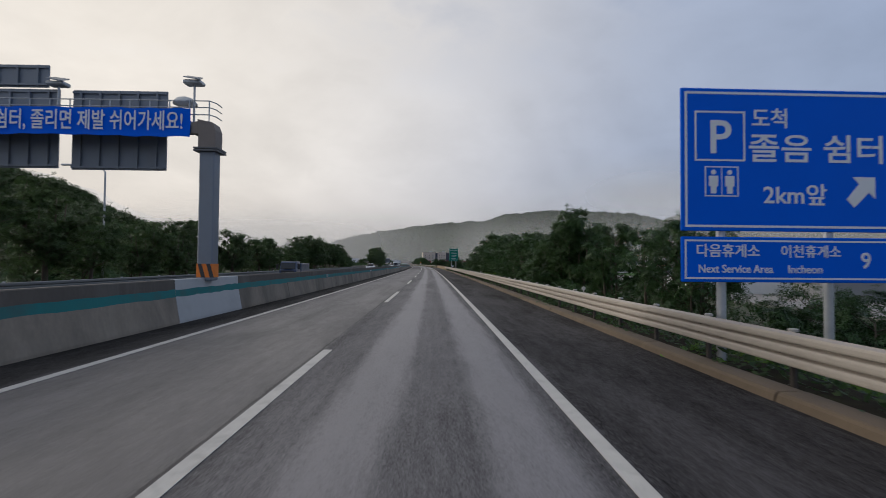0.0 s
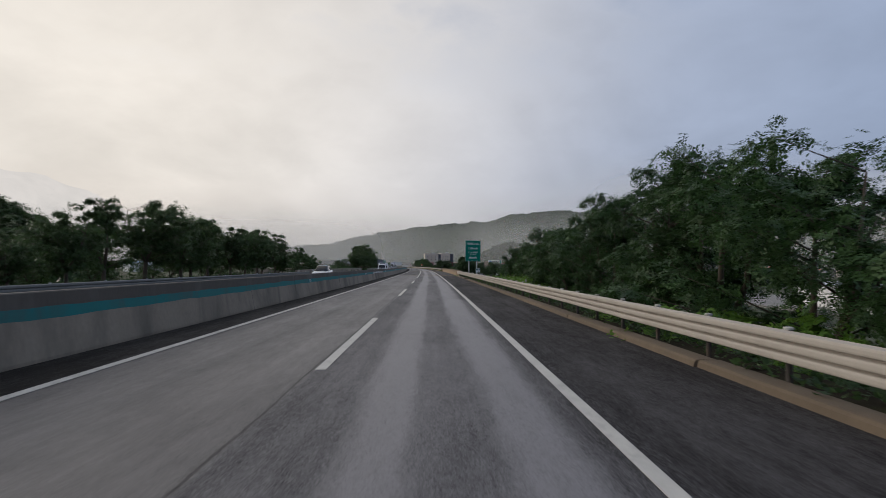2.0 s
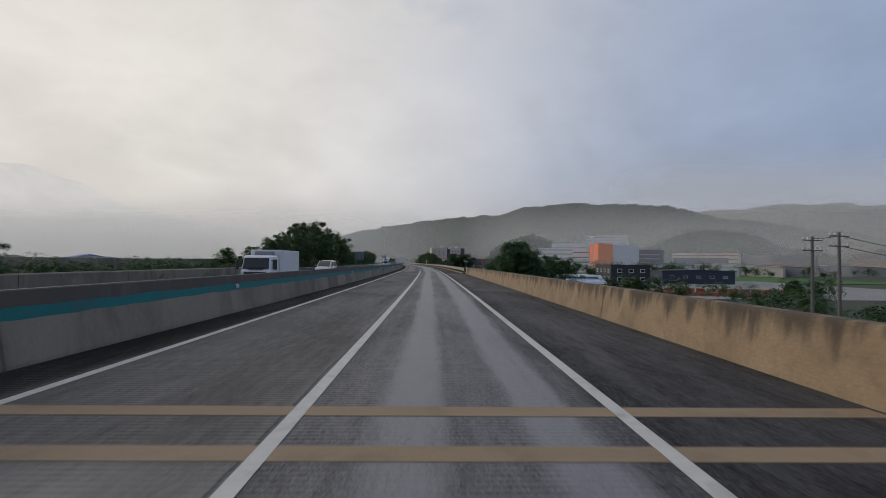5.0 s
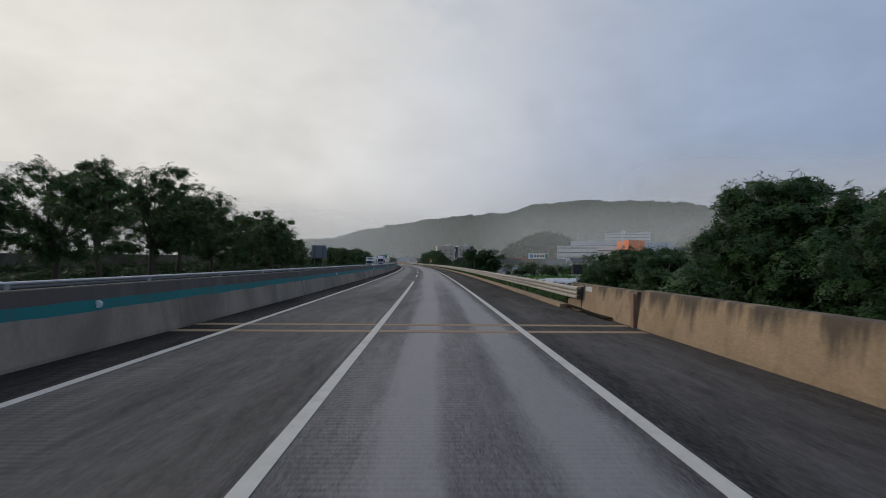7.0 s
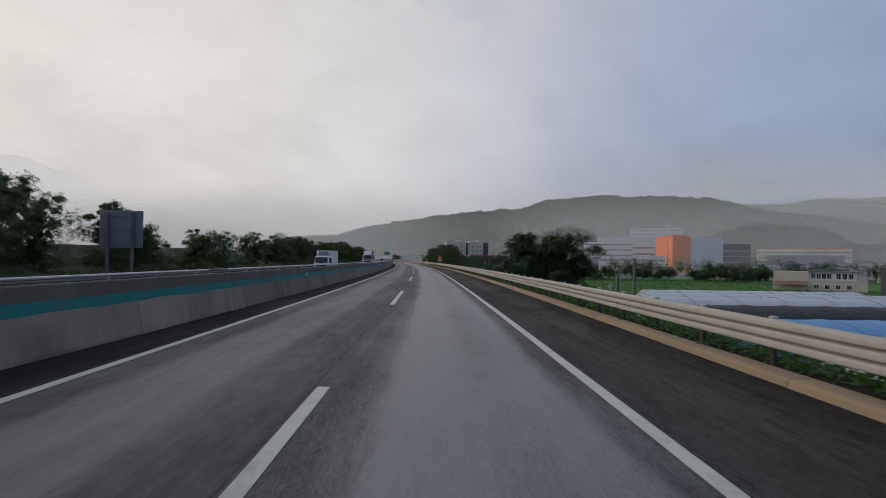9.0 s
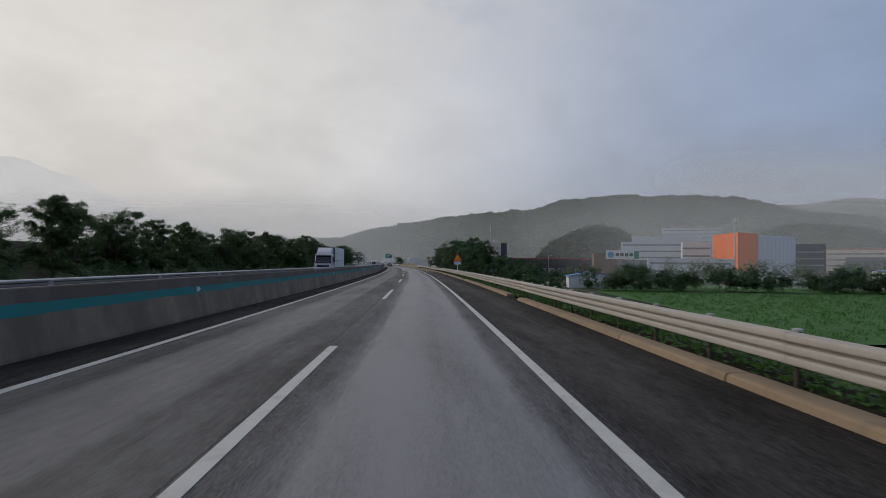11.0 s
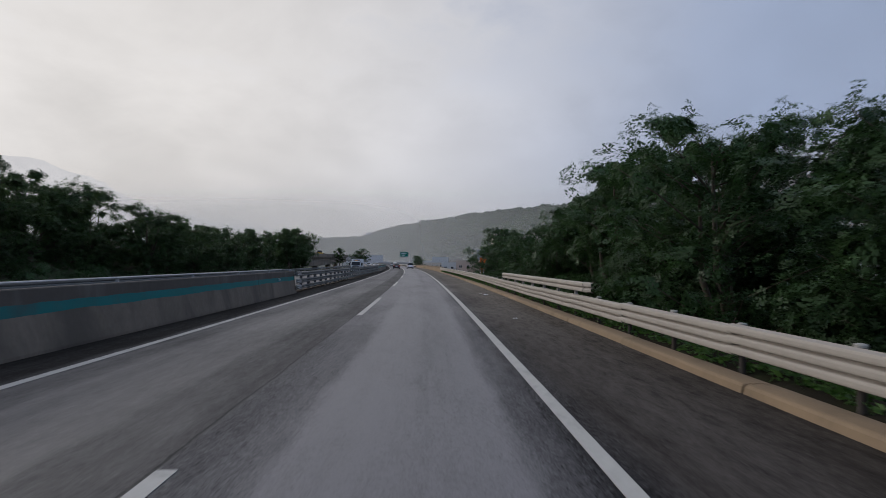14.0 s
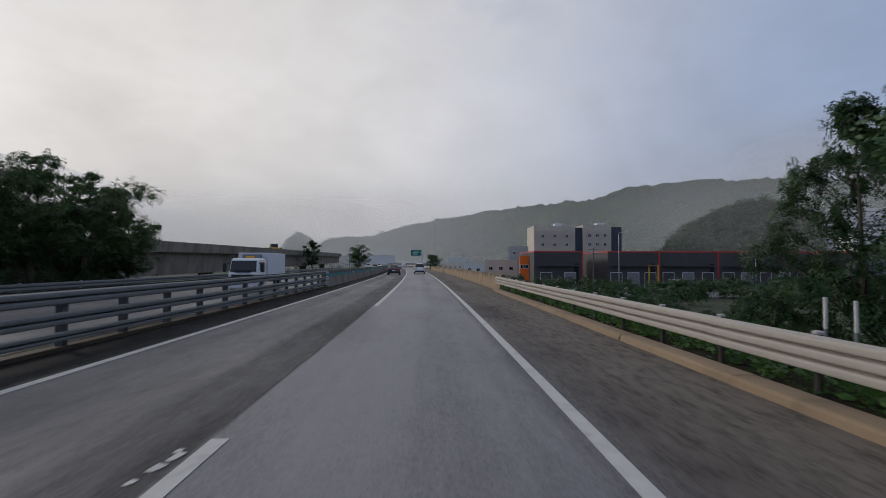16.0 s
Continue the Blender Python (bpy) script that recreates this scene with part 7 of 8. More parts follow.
def gabled(m, w, d, h, rise, wall, roof, label, category="building"):
    e = thing("building", m, label, category)
    part("wall", Geo().loft([[(-w / 2, y, -1), (w / 2, y, -1), (w / 2, y, h), (0, y, h + rise), (-w / 2, y, h)] for y in (0, d)]), wall, e)
    r = 0.12
    for sx in (-1, 1):
        g = Geo().loft([[(0, y, h + rise + 0.01), (sx * (w / 2 + 0.5), y, h - 0.5 * rise / (w / 2) + 0.01), (sx * (w / 2 + 0.5), y, h - 0.5 * rise / (w / 2) + r), (0, y, h + rise + r)] for y in (-0.4, d + 0.4)])
        part("roof", g, roof, e)
    return e


def face(x, y, z, tx, ty):
    """A pose at x, y, z whose -y side faces towards tx, ty."""
    a = math.atan2(ty - y, tx - x) + math.pi / 2
    return Matrix.Translation((x, y, z)) @ Matrix.Rotation(a, 4, "Z")


# the orange and silver factory on its terrace, its corner towards the road
e = thing("building", Matrix.Translation((150, 592, -5.5)), "big orange and silver metal-clad factory hall", "factory")


def prism(foot, z0, z1):
    return Geo().loft([[(x - 150, y - 592, z) for x, y in foot] for z in (z0, z1)])


orange = ((135, 601), (134.2, 572.8), (150.5, 583.3), (157, 602), (141, 611))
silver = ((150.7, 583.5), (180, 598.6), (172, 616), (157.2, 602.2))
ow = part("orange_wing", prism(orange, -1, 24.6), ORANGE_WALL, e, "orange metal cladding")
sw = part("silver_wing", prism(silver, -1, 24), SILVER_WALL, e, "silver-blue metal cladding")
for foot, h, wing in ((orange, 24.6, ow), (silver, 24, sw)):
    part("roof_edge", prism([(150 + (x - 150) * 1.004, 592 + (y - 592) * 1.004) for x, y in foot], h, h + 0.5), WHITE_WALL if wing is sw else ORANGE_WALL, wing)
    (xa, ya), (xb, yb) = foot[0], foot[1]
    for k in range(1, 9):
        x, y = xa + (xb - xa) * k / 9 - 150, ya + (yb - ya) * k / 9 - 592
        part("seam", Geo().box(x - 0.09, x + 0.09, y - 0.09, y + 0.09, 0, h), wing.data.materials[0], wing)
T = (20, 300)
e = block(face(128, 606, -5.5, *T), 15, 14, 21, WHITE_WALL, "white stepped office block beside the orange factory", "factory")
for z in (8, 12.5, 17):
    part("window_band", Geo().box(-7.2, 7.2, -0.06, 0.02, z, z + 1.1), GREY_WALL, e, "dark ribbon window")
e = block(face(102, 556, -5.5, *T), 38, 12, 10.5, SILVER_WALL, "low silver factory wing with ribbon windows", "factory")
for z in (4, 8):
    part("window_band", Geo().box(-18, 18, -0.06, 0.02, z, z + 0.9), GREY_WALL, e, "dark ribbon window")
for x, y, w, d, h, wall, label in ((116, 631, 46, 14, 22, WHITE_WALL, "pale terraced factory building on the hillside"), (143, 689, 48, 16, 29, SILVER_WALL, "pale terraced factory building on the hillside"), (227, 837, 56, 16, 46.5, SILVER_WALL, "pale grey factory hall high on the hillside"), (86, 600, 24, 10, 10, GREY_WALL, "grey factory wing below the terraces"),
                                   (196, 620, 26, 22, 21, NAVY_WALL, "navy metal-clad factory hall"), (236, 600, 44, 20, 13, GREY_WALL, "grey factory hall with a pale roof"), (262, 640, 60, 24, 19, CREAM_WALL, "long low factory with an orange roof edge"), (330, 640, 70, 24, 17, GREY_WALL, "long grey factory hall by the wooded spur")):
    e = block(face(x, y, -5.5, *T), w, d, h, wall, label, "factory", trim=ORANGE_WALL if wall is CREAM_WALL else None)
    for z in np.arange(4, h - 1.5, 4.0):
        part("window_band", Geo().box(-w / 2 + 1, w / 2 - 1, -0.06, 0.02, float(z), float(z) + 0.8), GREY_WALL, e, "dark ribbon window")
e = thing("billboard", face(53, 503, -5.5, -12, 349), "white billboard with unreadable dark bars and a blue oval", "billboard")
part("board", Geo().box(-6.2, 6.2, 0, 0.4, 9.6, 13.0, bevel=0.05), WHITE_WALL, e)
part("emblem", Geo().disc((-4.3, -0.03, 11.3), 1.2, (0, 1, 0), 20, 0.08), BLUE_ROOF, e, "blue oval emblem")
for k in range(4):
    part("bar", Geo().box(-2.5 + k * 1.7, -1.2 + k * 1.7, -0.06, 0.02, 10.7, 11.9), BLACK_PAINT, e, "dark bar in place of lettering")
part("green_stripe", Geo().box(4.3, 6.1, -0.05, 0.02, 9.7, 12.8), GREEN_SIGN, e)
for x in (-4, 4):
    part("support", Geo().box(x - 0.2, x + 0.2, 0.1, 0.35, -1, 9.6), DARK_STEEL, e)
# telecom mast before the factory
e = thing("telecom_mast", Matrix.Translation((123.8, 555.7, -5.5)), "tall grey steel telecom mast with an antenna ring", "mast")
part("tube", Geo().tube([(0, 0, -0.5), (0, 0, 31)], [0.5, 0.22], 10), GALV, e)
part("platform", Geo().tube([(0, 0, 28.6), (0, 0, 28.8)], 1.4, 14), GALV, e)
for k in range(6):
    a = k * 1.0472
    part("antenna", Geo().box(math.cos(a) * 1.4 - 0.12, math.cos(a) * 1.4 + 0.12, math.sin(a) * 1.4 - 0.12, math.sin(a) * 1.4 + 0.12, 28.8, 30.6), WHITE_WALL, e)
e = thing("telecom_mast", Matrix.Translation((0.6, 482.8, -5.5)), "thin lattice telecom mast rising behind the trees", "mast")
part("tube", Geo().tube([(0, 0, -0.5), (0, 0, 15)], [0.3, 0.2], 8).tube([(0, 0, 15), (0, 0, 21)], [0.05, 0.02], 6), GALV, e)
for k in range(3):
    a = k * 2.09
    part("antenna", Geo().box(math.cos(a) * 0.5 - 0.1, math.cos(a) * 0.5 + 0.1, math.sin(a) * 0.5 - 0.1, math.sin(a) * 0.5 + 0.1, 13, 15), WHITE_WALL, e)

# dark house, long navy shed and the small white office by the greenhouses
e = block(Matrix.Translation((54, 308.5, -5.5)) @ Matrix.Rotation(-math.pi / 2, 4, "Z"), 17, 13, 6.5, BLACK_WALL, "charcoal two-storey house with white-framed windows", "house")
opening_grid(e, -8, 8, 1.0, 6.2, 4, 2, 1.6, 1.2)
for i in range(3):
    for z in (1.6, 4.3):
        wd = part("window", Geo().box(8.48, 8.58, 2 + i * 3.8, 3.6 + i * 3.8, z, z + 1.25), WHITE_WALL, e)
        part("pane", Geo().box(8.5, 8.6, 2.15 + i * 3.8, 3.45 + i * 3.8, z + 0.14, z + 1.11), GLASS, wd, "dark glass pane")
e2 = gabled(face(89, 312, -5.5, 76, 100), 25, 14, 4.9, 0.35, NAVY_WALL, DARK_WALL, "long low navy metal shed", "shed")
opening_grid(e2, -11.5, 11.5, 1.8, 3.8, 5, 1, 1.5, 0.9)
e = block(face(90, 380, -5.9, 0, 250), 20, 9, 3.1, CREAM_WALL, "small cream office with a glazed upper floor", "house")
part("upper_floor", Geo().box(-2, 8, 0.4, 8.6, 3.15, 5.7, bevel=0.05), WHITE_WALL, e)
part("upper_wing", Geo().box(-9.8, -2.02, -0.02, 8.6, 3.15, 5.7, bevel=0.05), CREAM_WALL, e, "blank cream upper wing")
opening_grid(e, -1.6, 2.9, 3.6, 5.5, 4, 1, 1.0, 1.5, y=0.4)
opening_grid(e, 3.6, 7.4, 3.6, 5.5, 3, 1, 1.0, 1.5, y=0.4)
opening_grid(e, -1.5, 7.5, 0.9, 2.6, 4, 1, 1.1, 1.1)
part("eaves", Geo().box(-2.2, 8.3, -0.3, 8.9, 5.72, 5.9, bevel=0.04), GREY_WALL, e)
part("lean_to_roof", Geo().loft([[(-9.6, -2.6, 2.1), (-2.4, -2.6, 2.1), (-2.4, -0.06, 2.9), (-9.6, -0.06, 2.9)], [(-9.6, -2.6, 2.2), (-2.4, -2.6, 2.2), (-2.4, -0.06, 3.0), (-9.6, -0.06, 3.0)]]), BROWN_WALL, e, "brown lean-to roof")
g = Geo().box(-9.8, 8, 0.5, 0.56, 6.6, 6.66).box(-9.8, 8, 0.5, 0.56, 6.25, 6.3)
for i in range(13):
    g.box(-9.8 + i * 1.48, -9.74 + i * 1.48, 0.5, 0.56, 5.7, 6.6)
part("terrace_rail", g, GALV, e, "slim steel terrace rail")
for x in (2.2, 4.8):
    part("canopy_post", Geo().tube([(x, 1.2, 5.9), (x, 1.2, 7.0)], 0.06, 6), DARK_STEEL, e)
part("canopy", Geo().loft([[(2, 1, 7.0), (5, 1, 7.0), (5, 5, 7.0), (2, 5, 7.0)], [(3.3, 2.8, 7.9), (3.7, 2.8, 7.9), (3.7, 3.2, 7.9), (3.3, 3.2, 7.9)]]), DARK_WALL, e)


def greenhouse(x0, x1, y, r, h, cover, label, z=-5.5):
    """A tunnel under stretched film, lying along x."""
    e = thing("greenhouse", Matrix.Translation((0, y, z)), label, "greenhouse", "greenhouses below the embankment")
    arc = [(-r, -0.2), (-r, h * 0.45)] + [(-r * math.cos(a), h * 0.45 + h * 0.55 * math.sin(a)) for a in np.linspace(0.15, 2.99, 13)] + [(r, h * 0.45), (r, -0.2)]
    n = 14
    rings = []
    for i in range(n + 1):
        x = x0 + (x1 - x0) * i / n
        k = 1.0 if i % 2 == 0 else 0.985
        rings.append([(x, a * k, b * k) for a, b in arc])
    part("cover", Geo().loft(rings), cover, e, smooth=False)
    for i in range(0, n + 1, 2):
        x = x0 + (x1 - x0) * i / n
        part("hoop", Geo().tube([(x, a * 1.005, b * 1.005 + 0.01) for a, b in arc], 0.022, 5), DARK_STEEL if cover is not TARP_BLUE else TARP_BLUE, e)
    return e


greenhouse(17, 47, 287.5, 4.2, 2.6, TARP_BLUE, "long greenhouse under a bright blue tarpaulin")
greenhouse(20, 48, 296.5, 3.6, 3.0, TARP_BLACK, "greenhouse under black shade cloth")
for k in range(3):
    greenhouse(16 + k * 3, 51.5, 304 + k * 7.2, 3.5, 3.3, TARP_GREY, "long greenhouse covered with grey film")
greenhouse(20, 44, 277, 3.8, 2.6, TARP_GREY, "low greenhouse covered with grey film")

# sheds and stores along the valley
for x, y, w, d, h, rise, wall, roof, label in ((31, 462, 14, 8, 3.6, 1.4, WHITE_WALL, BLUE_ROOF, "small white store with a blue sheet roof"), (49, 512, 9, 9, 12, 0.3, BROWN_WALL, GREY_ROOF, "narrow brown brick building"), (84, 118, 40, 26, 4.2, 1.6, WHITE_WALL, GREY_ROOF, "low white warehouse with a grey sheet roof"), (92, 92, 26, 18, 4.6, 1.6, GREY_WALL, BLUE_ROOF, "grey warehouse with a pale blue roof"),
                                               (150, 470, 40, 14, 6, 1.5, WHITE_WALL, BLUE_ROOF, "long white warehouse with a blue roof"), (200, 500, 50, 16, 7, 1.6, CREAM_WALL, BLUE_ROOF, "long cream warehouse with a blue roof"), (270, 480, 60, 18, 6, 1.6, GREY_WALL, ORANGE_WALL, "low warehouse with an orange sheet roof")):
    gabled(face(x, y, -5.5, x * 0.4, y - 200), w, d, h, rise, wall, roof, label, "shed")
e = thing("pallet_stack", face(46, 246, -5.15, 20, 150), "stacks of orange and brown pallets in the yard", "pallets")
for i in range(12):
    for j in range(2):
        part("pallet", Geo().box(i * 2.2, i * 2.2 + 1.6, j * 2.4, j * 2.4 + 1.6, 0, 0.8 + 0.25 * ((i * 5 + j * 3) % 5)), BRICK_RED if (i + j) % 3 else BROWN_WALL, e)

# workshops with red edges and the block behind them, at the end of the way
FX = (-22.0, 440.0)
last = None
for x, y, w, label, trim in ((-10, 592.8, 13.4, "charcoal workshop with a red roof edge", RED_TRIM), (10.8, 595.3, 14.2, "charcoal workshop with a red roof edge and yellow gate frame", RED_TRIM), (26, 597.2, 16.5, "charcoal workshop with a red roof edge", RED_TRIM), (47.5, 599.8, 26, "long charcoal workshop hall with a red roof edge", RED_TRIM), (74, 602.5, 22, "charcoal workshop hall with a red roof edge", RED_TRIM)):
    m = Matrix.Translation((x, y, -5.4)) @ Matrix.Rotation(0.118, 4, "Z")
    e = block(m, w, 26, 10.3, DARK_WALL, label, "workshop", roof=DARK_WALL, parapet_=0.35, trim=trim, group="workshops in a row")
    part("canopy", Geo().box(-w / 2 + 1, w / 2 - 1, -1.4, 0.0, 6.4, 6.7), DARK_WALL, e)
    n = max(2, int(w / 4.5))
    for i in range(n):
        cx = -w / 2 + w * (i + 0.5) / n
        dr = part("gate", Geo().box(cx - 1.5, cx + 1.5, -0.08, 0.02, 0.0, 4.6), GREY_WALL if i % 2 else DARK_WALL, e, "grey roller gate")
        part("gate_frame", Geo().box(cx - 1.62, cx - 1.5, -0.12, 0.02, 0, 4.75).box(cx + 1.5, cx + 1.62, -0.12, 0.02, 0, 4.75).box(cx - 1.62, cx + 1.62, -0.12, 0.02, 4.6, 4.75), WHITE_WALL, dr)
        for z in (1.2, 2.3, 3.4):
            part("slat", Geo().box(cx - 1.48, cx + 1.48, -0.1, -0.06, z, z + 0.06), DARK_WALL, dr)
    part("corner_strip", Geo().box(w / 2 - 0.1, w / 2 + 0.3, -0.12, 0.3, 0, 10.6), RED_TRIM, e, "red corner strip")
    part("tall_window", Geo().box(w / 2 - 2.2, w / 2 - 1.0, -0.07, 0.02, 1.5, 7.2), GLASS, e, "tall dark window")
    if "yellow" in label:
        part("yellow_frame", Geo().box(w / 2 - 3.0, w / 2 - 2.7, -0.4, 0.02, 0, 6.8).box(w / 2 - 0.5, w / 2 - 0.2, -0.4, 0.02, 0, 6.8).box(w / 2 - 3.0, w / 2 - 0.2, -0.4, 0.02, 6.5, 6.8), YELLOW_TRIM, e, "yellow gate frame")
for x, y, w, h in ((-5.4, 648.6, 16, 21.5), (11, 650.5, 11, 21.8)):
    m = Matrix.Translation((x, y, -5.4)) @ Matrix.Rotation(0.118, 4, "Z")
    e = block(m, w, 16, h, CREAM_WALL, "cream louvred apartment block with a dark blue side", "building")
    part("side_cladding", Geo().box(w / 2 + 0.01, w / 2 + 4.2, 0.6, 15.5, -1, h - 0.3), NAVY_WALL, e, "dark blue side wing")
    for k in range(int((h - 3) / 0.9)):
        part("louvre", Geo().box(-w / 2 + 0.4, w / 2 - 0.4, -0.22, 0.0, 2.5 + k * 0.9, 2.75 + k * 0.9), CREAM_WALL, e)
    opening_grid(e, -w / 2 + 1, w / 2 - 1, 6, h - 2, 3, 4, 1.3, 1.3, y=-0.22)
    part("roof_box", Geo().box(1, 4, 4, 7, h, h + 1.6), WHITE_WALL, e)
for x, y, w, d, h, wall, label in ((-19, 600.5, 2.6, 10, 9.0, ORANGE_WALL, "small orange shop building"), (-26, 620, 11, 12, 8, CREAM_WALL, "low cream building with a pale roof"), (-33, 640, 14, 12, 7, WHITE_WALL, "low white building by the road"), (-17, 662, 12, 10, 14, GREY_ROOF, "pale grey apartment block"), (-60, 780, 30, 14, 7, CREAM_WALL, "long pale factory building ahead"), (-100, 860, 40, 14, 7, GREY_WALL, "low white building far ahead")):
    e = block(face(x, y, -5.4, *FX), w, d, h, wall, label)
    opening_grid(e, -w / 2 + 0.4, w / 2 - 0.4, h * 0.45, h - 0.6, max(2, int(w / 3.2)), 1 if h < 10 else 2, 1.4, 1.2)
# pale tower on the hill's foot
e = block(face(-292, 1527, 10, -20, 400), 10, 10, 62, WHITE_WALL, "slim pale apartment tower before the hill", "tower")
for k in range(18):
    part("floor_band", Geo().box(-4.8, 4.8, -0.15, 0.02, 4 + k * 3.2, 5.2 + k * 3.2), GREY_WALL, e, "grey window band")
part("orange_side", Geo().box(5.02, 6.6, -0.2, 10, -1, 60), ORANGE_WALL, e, "faded orange side strip")
# small works and houses with coloured roofs on the valley floor
rv = random.Random(21)
for i in range(34):
    x, y = rv.uniform(170, 430), rv.uniform(430, 640)
    if x > 190 and y > 575:
        y -= 80
    roof_, word = rv.choice(((BLUE_ROOF, "blue"), (GREY_ROOF, "grey"), (ORANGE_WALL, "orange"), (BRICK_RED, "rust-red"), (GREY_ROOF, "grey")))
    e = gabled(face(x, y, -5.5, 20, 250), rv.uniform(9, 22), rv.uniform(8, 12), rv.uniform(3.0, 6.5), rv.uniform(0.6, 1.8), rv.choice((WHITE_WALL, CREAM_WALL, GREY_WALL, BROWN_WALL)), roof_, "small valley workshop with a " + word + " sheet roof", "building")
    opening_grid(e, -4, 4, 1.0, 2.8, 3, 1, 1.3, 1.1)
# low town far down the road
rt = random.Random(4)
for i in range(26):
    x, y = rt.uniform(-210, -40), rt.uniform(900, 1350)
    e = block(face(x, y, -5, -20, 400), rt.uniform(12, 34), 12, rt.uniform(6, 18), rt.choice((WHITE_WALL, CREAM_WALL, SILVER_WALL, GREY_WALL)), "small pale building in the far town", "building", group="houses of the far town")
for i in range(22):
    x, y = rt.uniform(-480, -200), rt.uniform(380, 1000)
    if x > -200 - (y - 330) * 0.12:
        continue
    gabled(face(x, y, -4.6, -20, 300), rt.uniform(14, 36), 12, rt.uniform(4, 8), 1.5, rt.choice((WHITE_WALL, CREAM_WALL, GREY_WALL)), rt.choice((BLUE_ROOF, GREY_ROOF, BROWN_WALL)), "low valley building left of the motorway".replace(" left of", " beyond"), "building")


# ---- far trees of the valley floor, as joined clumps ----
def grove(name, spots, label, seed, leaf=FAR_LEAF):
    rand = np.random.default_rng(seed)
    cs, rs = [], []
    for x, y, z, r, h in spots:
        for k in range(5):
            cs.append((x + rand.normal() * r * 0.45, y + rand.normal() * r * 0.45, z + h * rand.uniform(0.35, 0.8)))
            rs.append((r * 0.55, r * 0.55, h * 0.3))
    v, f, uv = sprays(rand, cs, rs, 26, 1.15, hollow=0.35)
    tagged(new(name, array_mesh(name, v, f, leaf, uv)), label, "trees", kind="stuff")


spots = []
for i in range(60):
    spots.append((rt.uniform(30, 190), rt.uniform(475, 590), -5.5, rt.uniform(2.5, 4.5), rt.uniform(4, 7.5)))
for i in range(46):
    spots.append((rt.uniform(28, 140), rt.uniform(440, 470), -5.5, rt.uniform(2, 3.5), rt.uniform(2.5, 5)))
for i in range(120):
    spots.append((rt.uniform(24, 190), rt.uniform(438, 468), -5.5, rt.uniform(2.2, 3.6), rt.uniform(5.0, 8.6)))
for i in range(70):
    spots.append((rt.uniform(-24, 62), rt.uniform(535, 580), -5.5, rt.uniform(1.8, 3.2), rt.uniform(3.0, 4.8)))
for i in range(46):
    spots.append((rt.uniform(80, 200), rt.uniform(500, 548), -5.5, rt.uniform(3, 5), rt.uniform(8, 11.5)))
for i in range(30):
    spots.append((rt.uniform(30, 62), rt.uniform(150, 245), -5.5, rt.uniform(1.8, 3.5), rt.uniform(3, 5.5)))
for i in range(90):
    spots.append((rt.uniform(150, 430), rt.uniform(420, 600), -5.5, rt.uniform(2.5, 4.5), rt.uniform(3.5, 8)))
grove("valley_trees", spots, "clumps of green trees on the valley floor", 51)
spots = []
for i in range(120):
    y = rt.uniform(560, 1300)
    c = -40 - (y - 560) * 0.2
    sgn = -1 if i % 2 else 1
    spots.append((c + sgn * rt.uniform(45, 130), y, -5, rt.uniform(4, 8), rt.uniform(6, 11)))
for i in range(60):
    spots.append((rt.uniform(-230, -60), rt.uniform(150, 520), -4.8, rt.uniform(2.5, 5), rt.uniform(4, 7)))
grove("valley_trees", spots, "scattered green trees across the misty valley", 52)


# ---- power poles, lamps ----
def power_pole(x, y, z, h, label):
    e = thing("power_pole", Matrix.Translation((x, y, z)) @ Matrix.Rotation(0.3, 4, "Z"), label, "power pole")
    part("pole", Geo().tube([(0, 0, -0.5), (0, 0, h)], [0.17, 0.11], 10), WOOD_POLE, e)
    for dz in (0.3, 1.2):
        part("crossarm", Geo().box(-1.2, 1.2, -0.06, 0.06, h - dz - 0.1, h - dz), DARK_STEEL, e)
        for dx in (-1.1, -0.5, 0.5, 1.1):
            part("insulator", Geo().tube([(dx, 0, h - dz), (dx, 0, h - dz + 0.22)], [0.05, 0.04], 6), WHITE_PAINT, e)
    return e


power_pole(31.2, 178.7, -5.3, 9.6, "dark weathered power pole with two crossarms")
power_pole(33.6, 178.7, -5.3, 10.0, "dark weathered power pole with two crossarms")
power_pole(95, 205, -5.3, 10.0, "dark weathered power pole with two crossarms")
power_pole(-2.9, 578.5, -5.4, 11.0, "grey power pole by the workshops")
for a, b in (((33.6, 178.7, 4.4), (95, 205, 4.4)), ((33.6, 178.7, 3.5), (95, 205, 3.5)), ((31.2, 178.7, 4.1), (33.6, 178.7, 4.4))):
    A, B = Vector(a), Vector(b)
    e = part("power_line", Geo().tube([A.lerp(B, t) - Vector((0, 0, 4 * t * (1 - t) * 0.03 * (B - A).length)) for t in np.linspace(0, 1, 14)], 0.03, 5), TRIM)
    tagged(e, "thin black sagging power line between poles", "cable")


def lamp(m, h, arm, label):
    e = thing("street_lamp", m, label, "street lamp")
    part("mast", Geo().tube([(0, 0, -0.6), (0, 0, h - 0.5), (0.1 * arm, 0, h - 0.1), (arm * 0.5, 0, h), (arm, 0, h + 0.1)], [0.1, 0.07, 0.06, 0.05, 0.04], 8), GALV, e)
    part("lamp_head", Geo().box(min(arm, arm * 1.35), max(arm, arm * 1.35), -0.12, 0.12, h + 0.02, h + 0.16, bevel=0.03), GALV, e)


lamp(at(38, -26.5, -0.6), 10.0, -2.6, "grey steel street lamp beside the left-hand trees".replace("left-hand ", "roadside "))
lamp(Matrix.Translation((3.4, 579.2, -5.4)), 15.0, 1.6, "tall grey street lamp in the workshop yard")
lamp(Matrix.Translation((38, 585, -5.4)), 12.0, 1.6, "tall grey street lamp in the workshop yard")
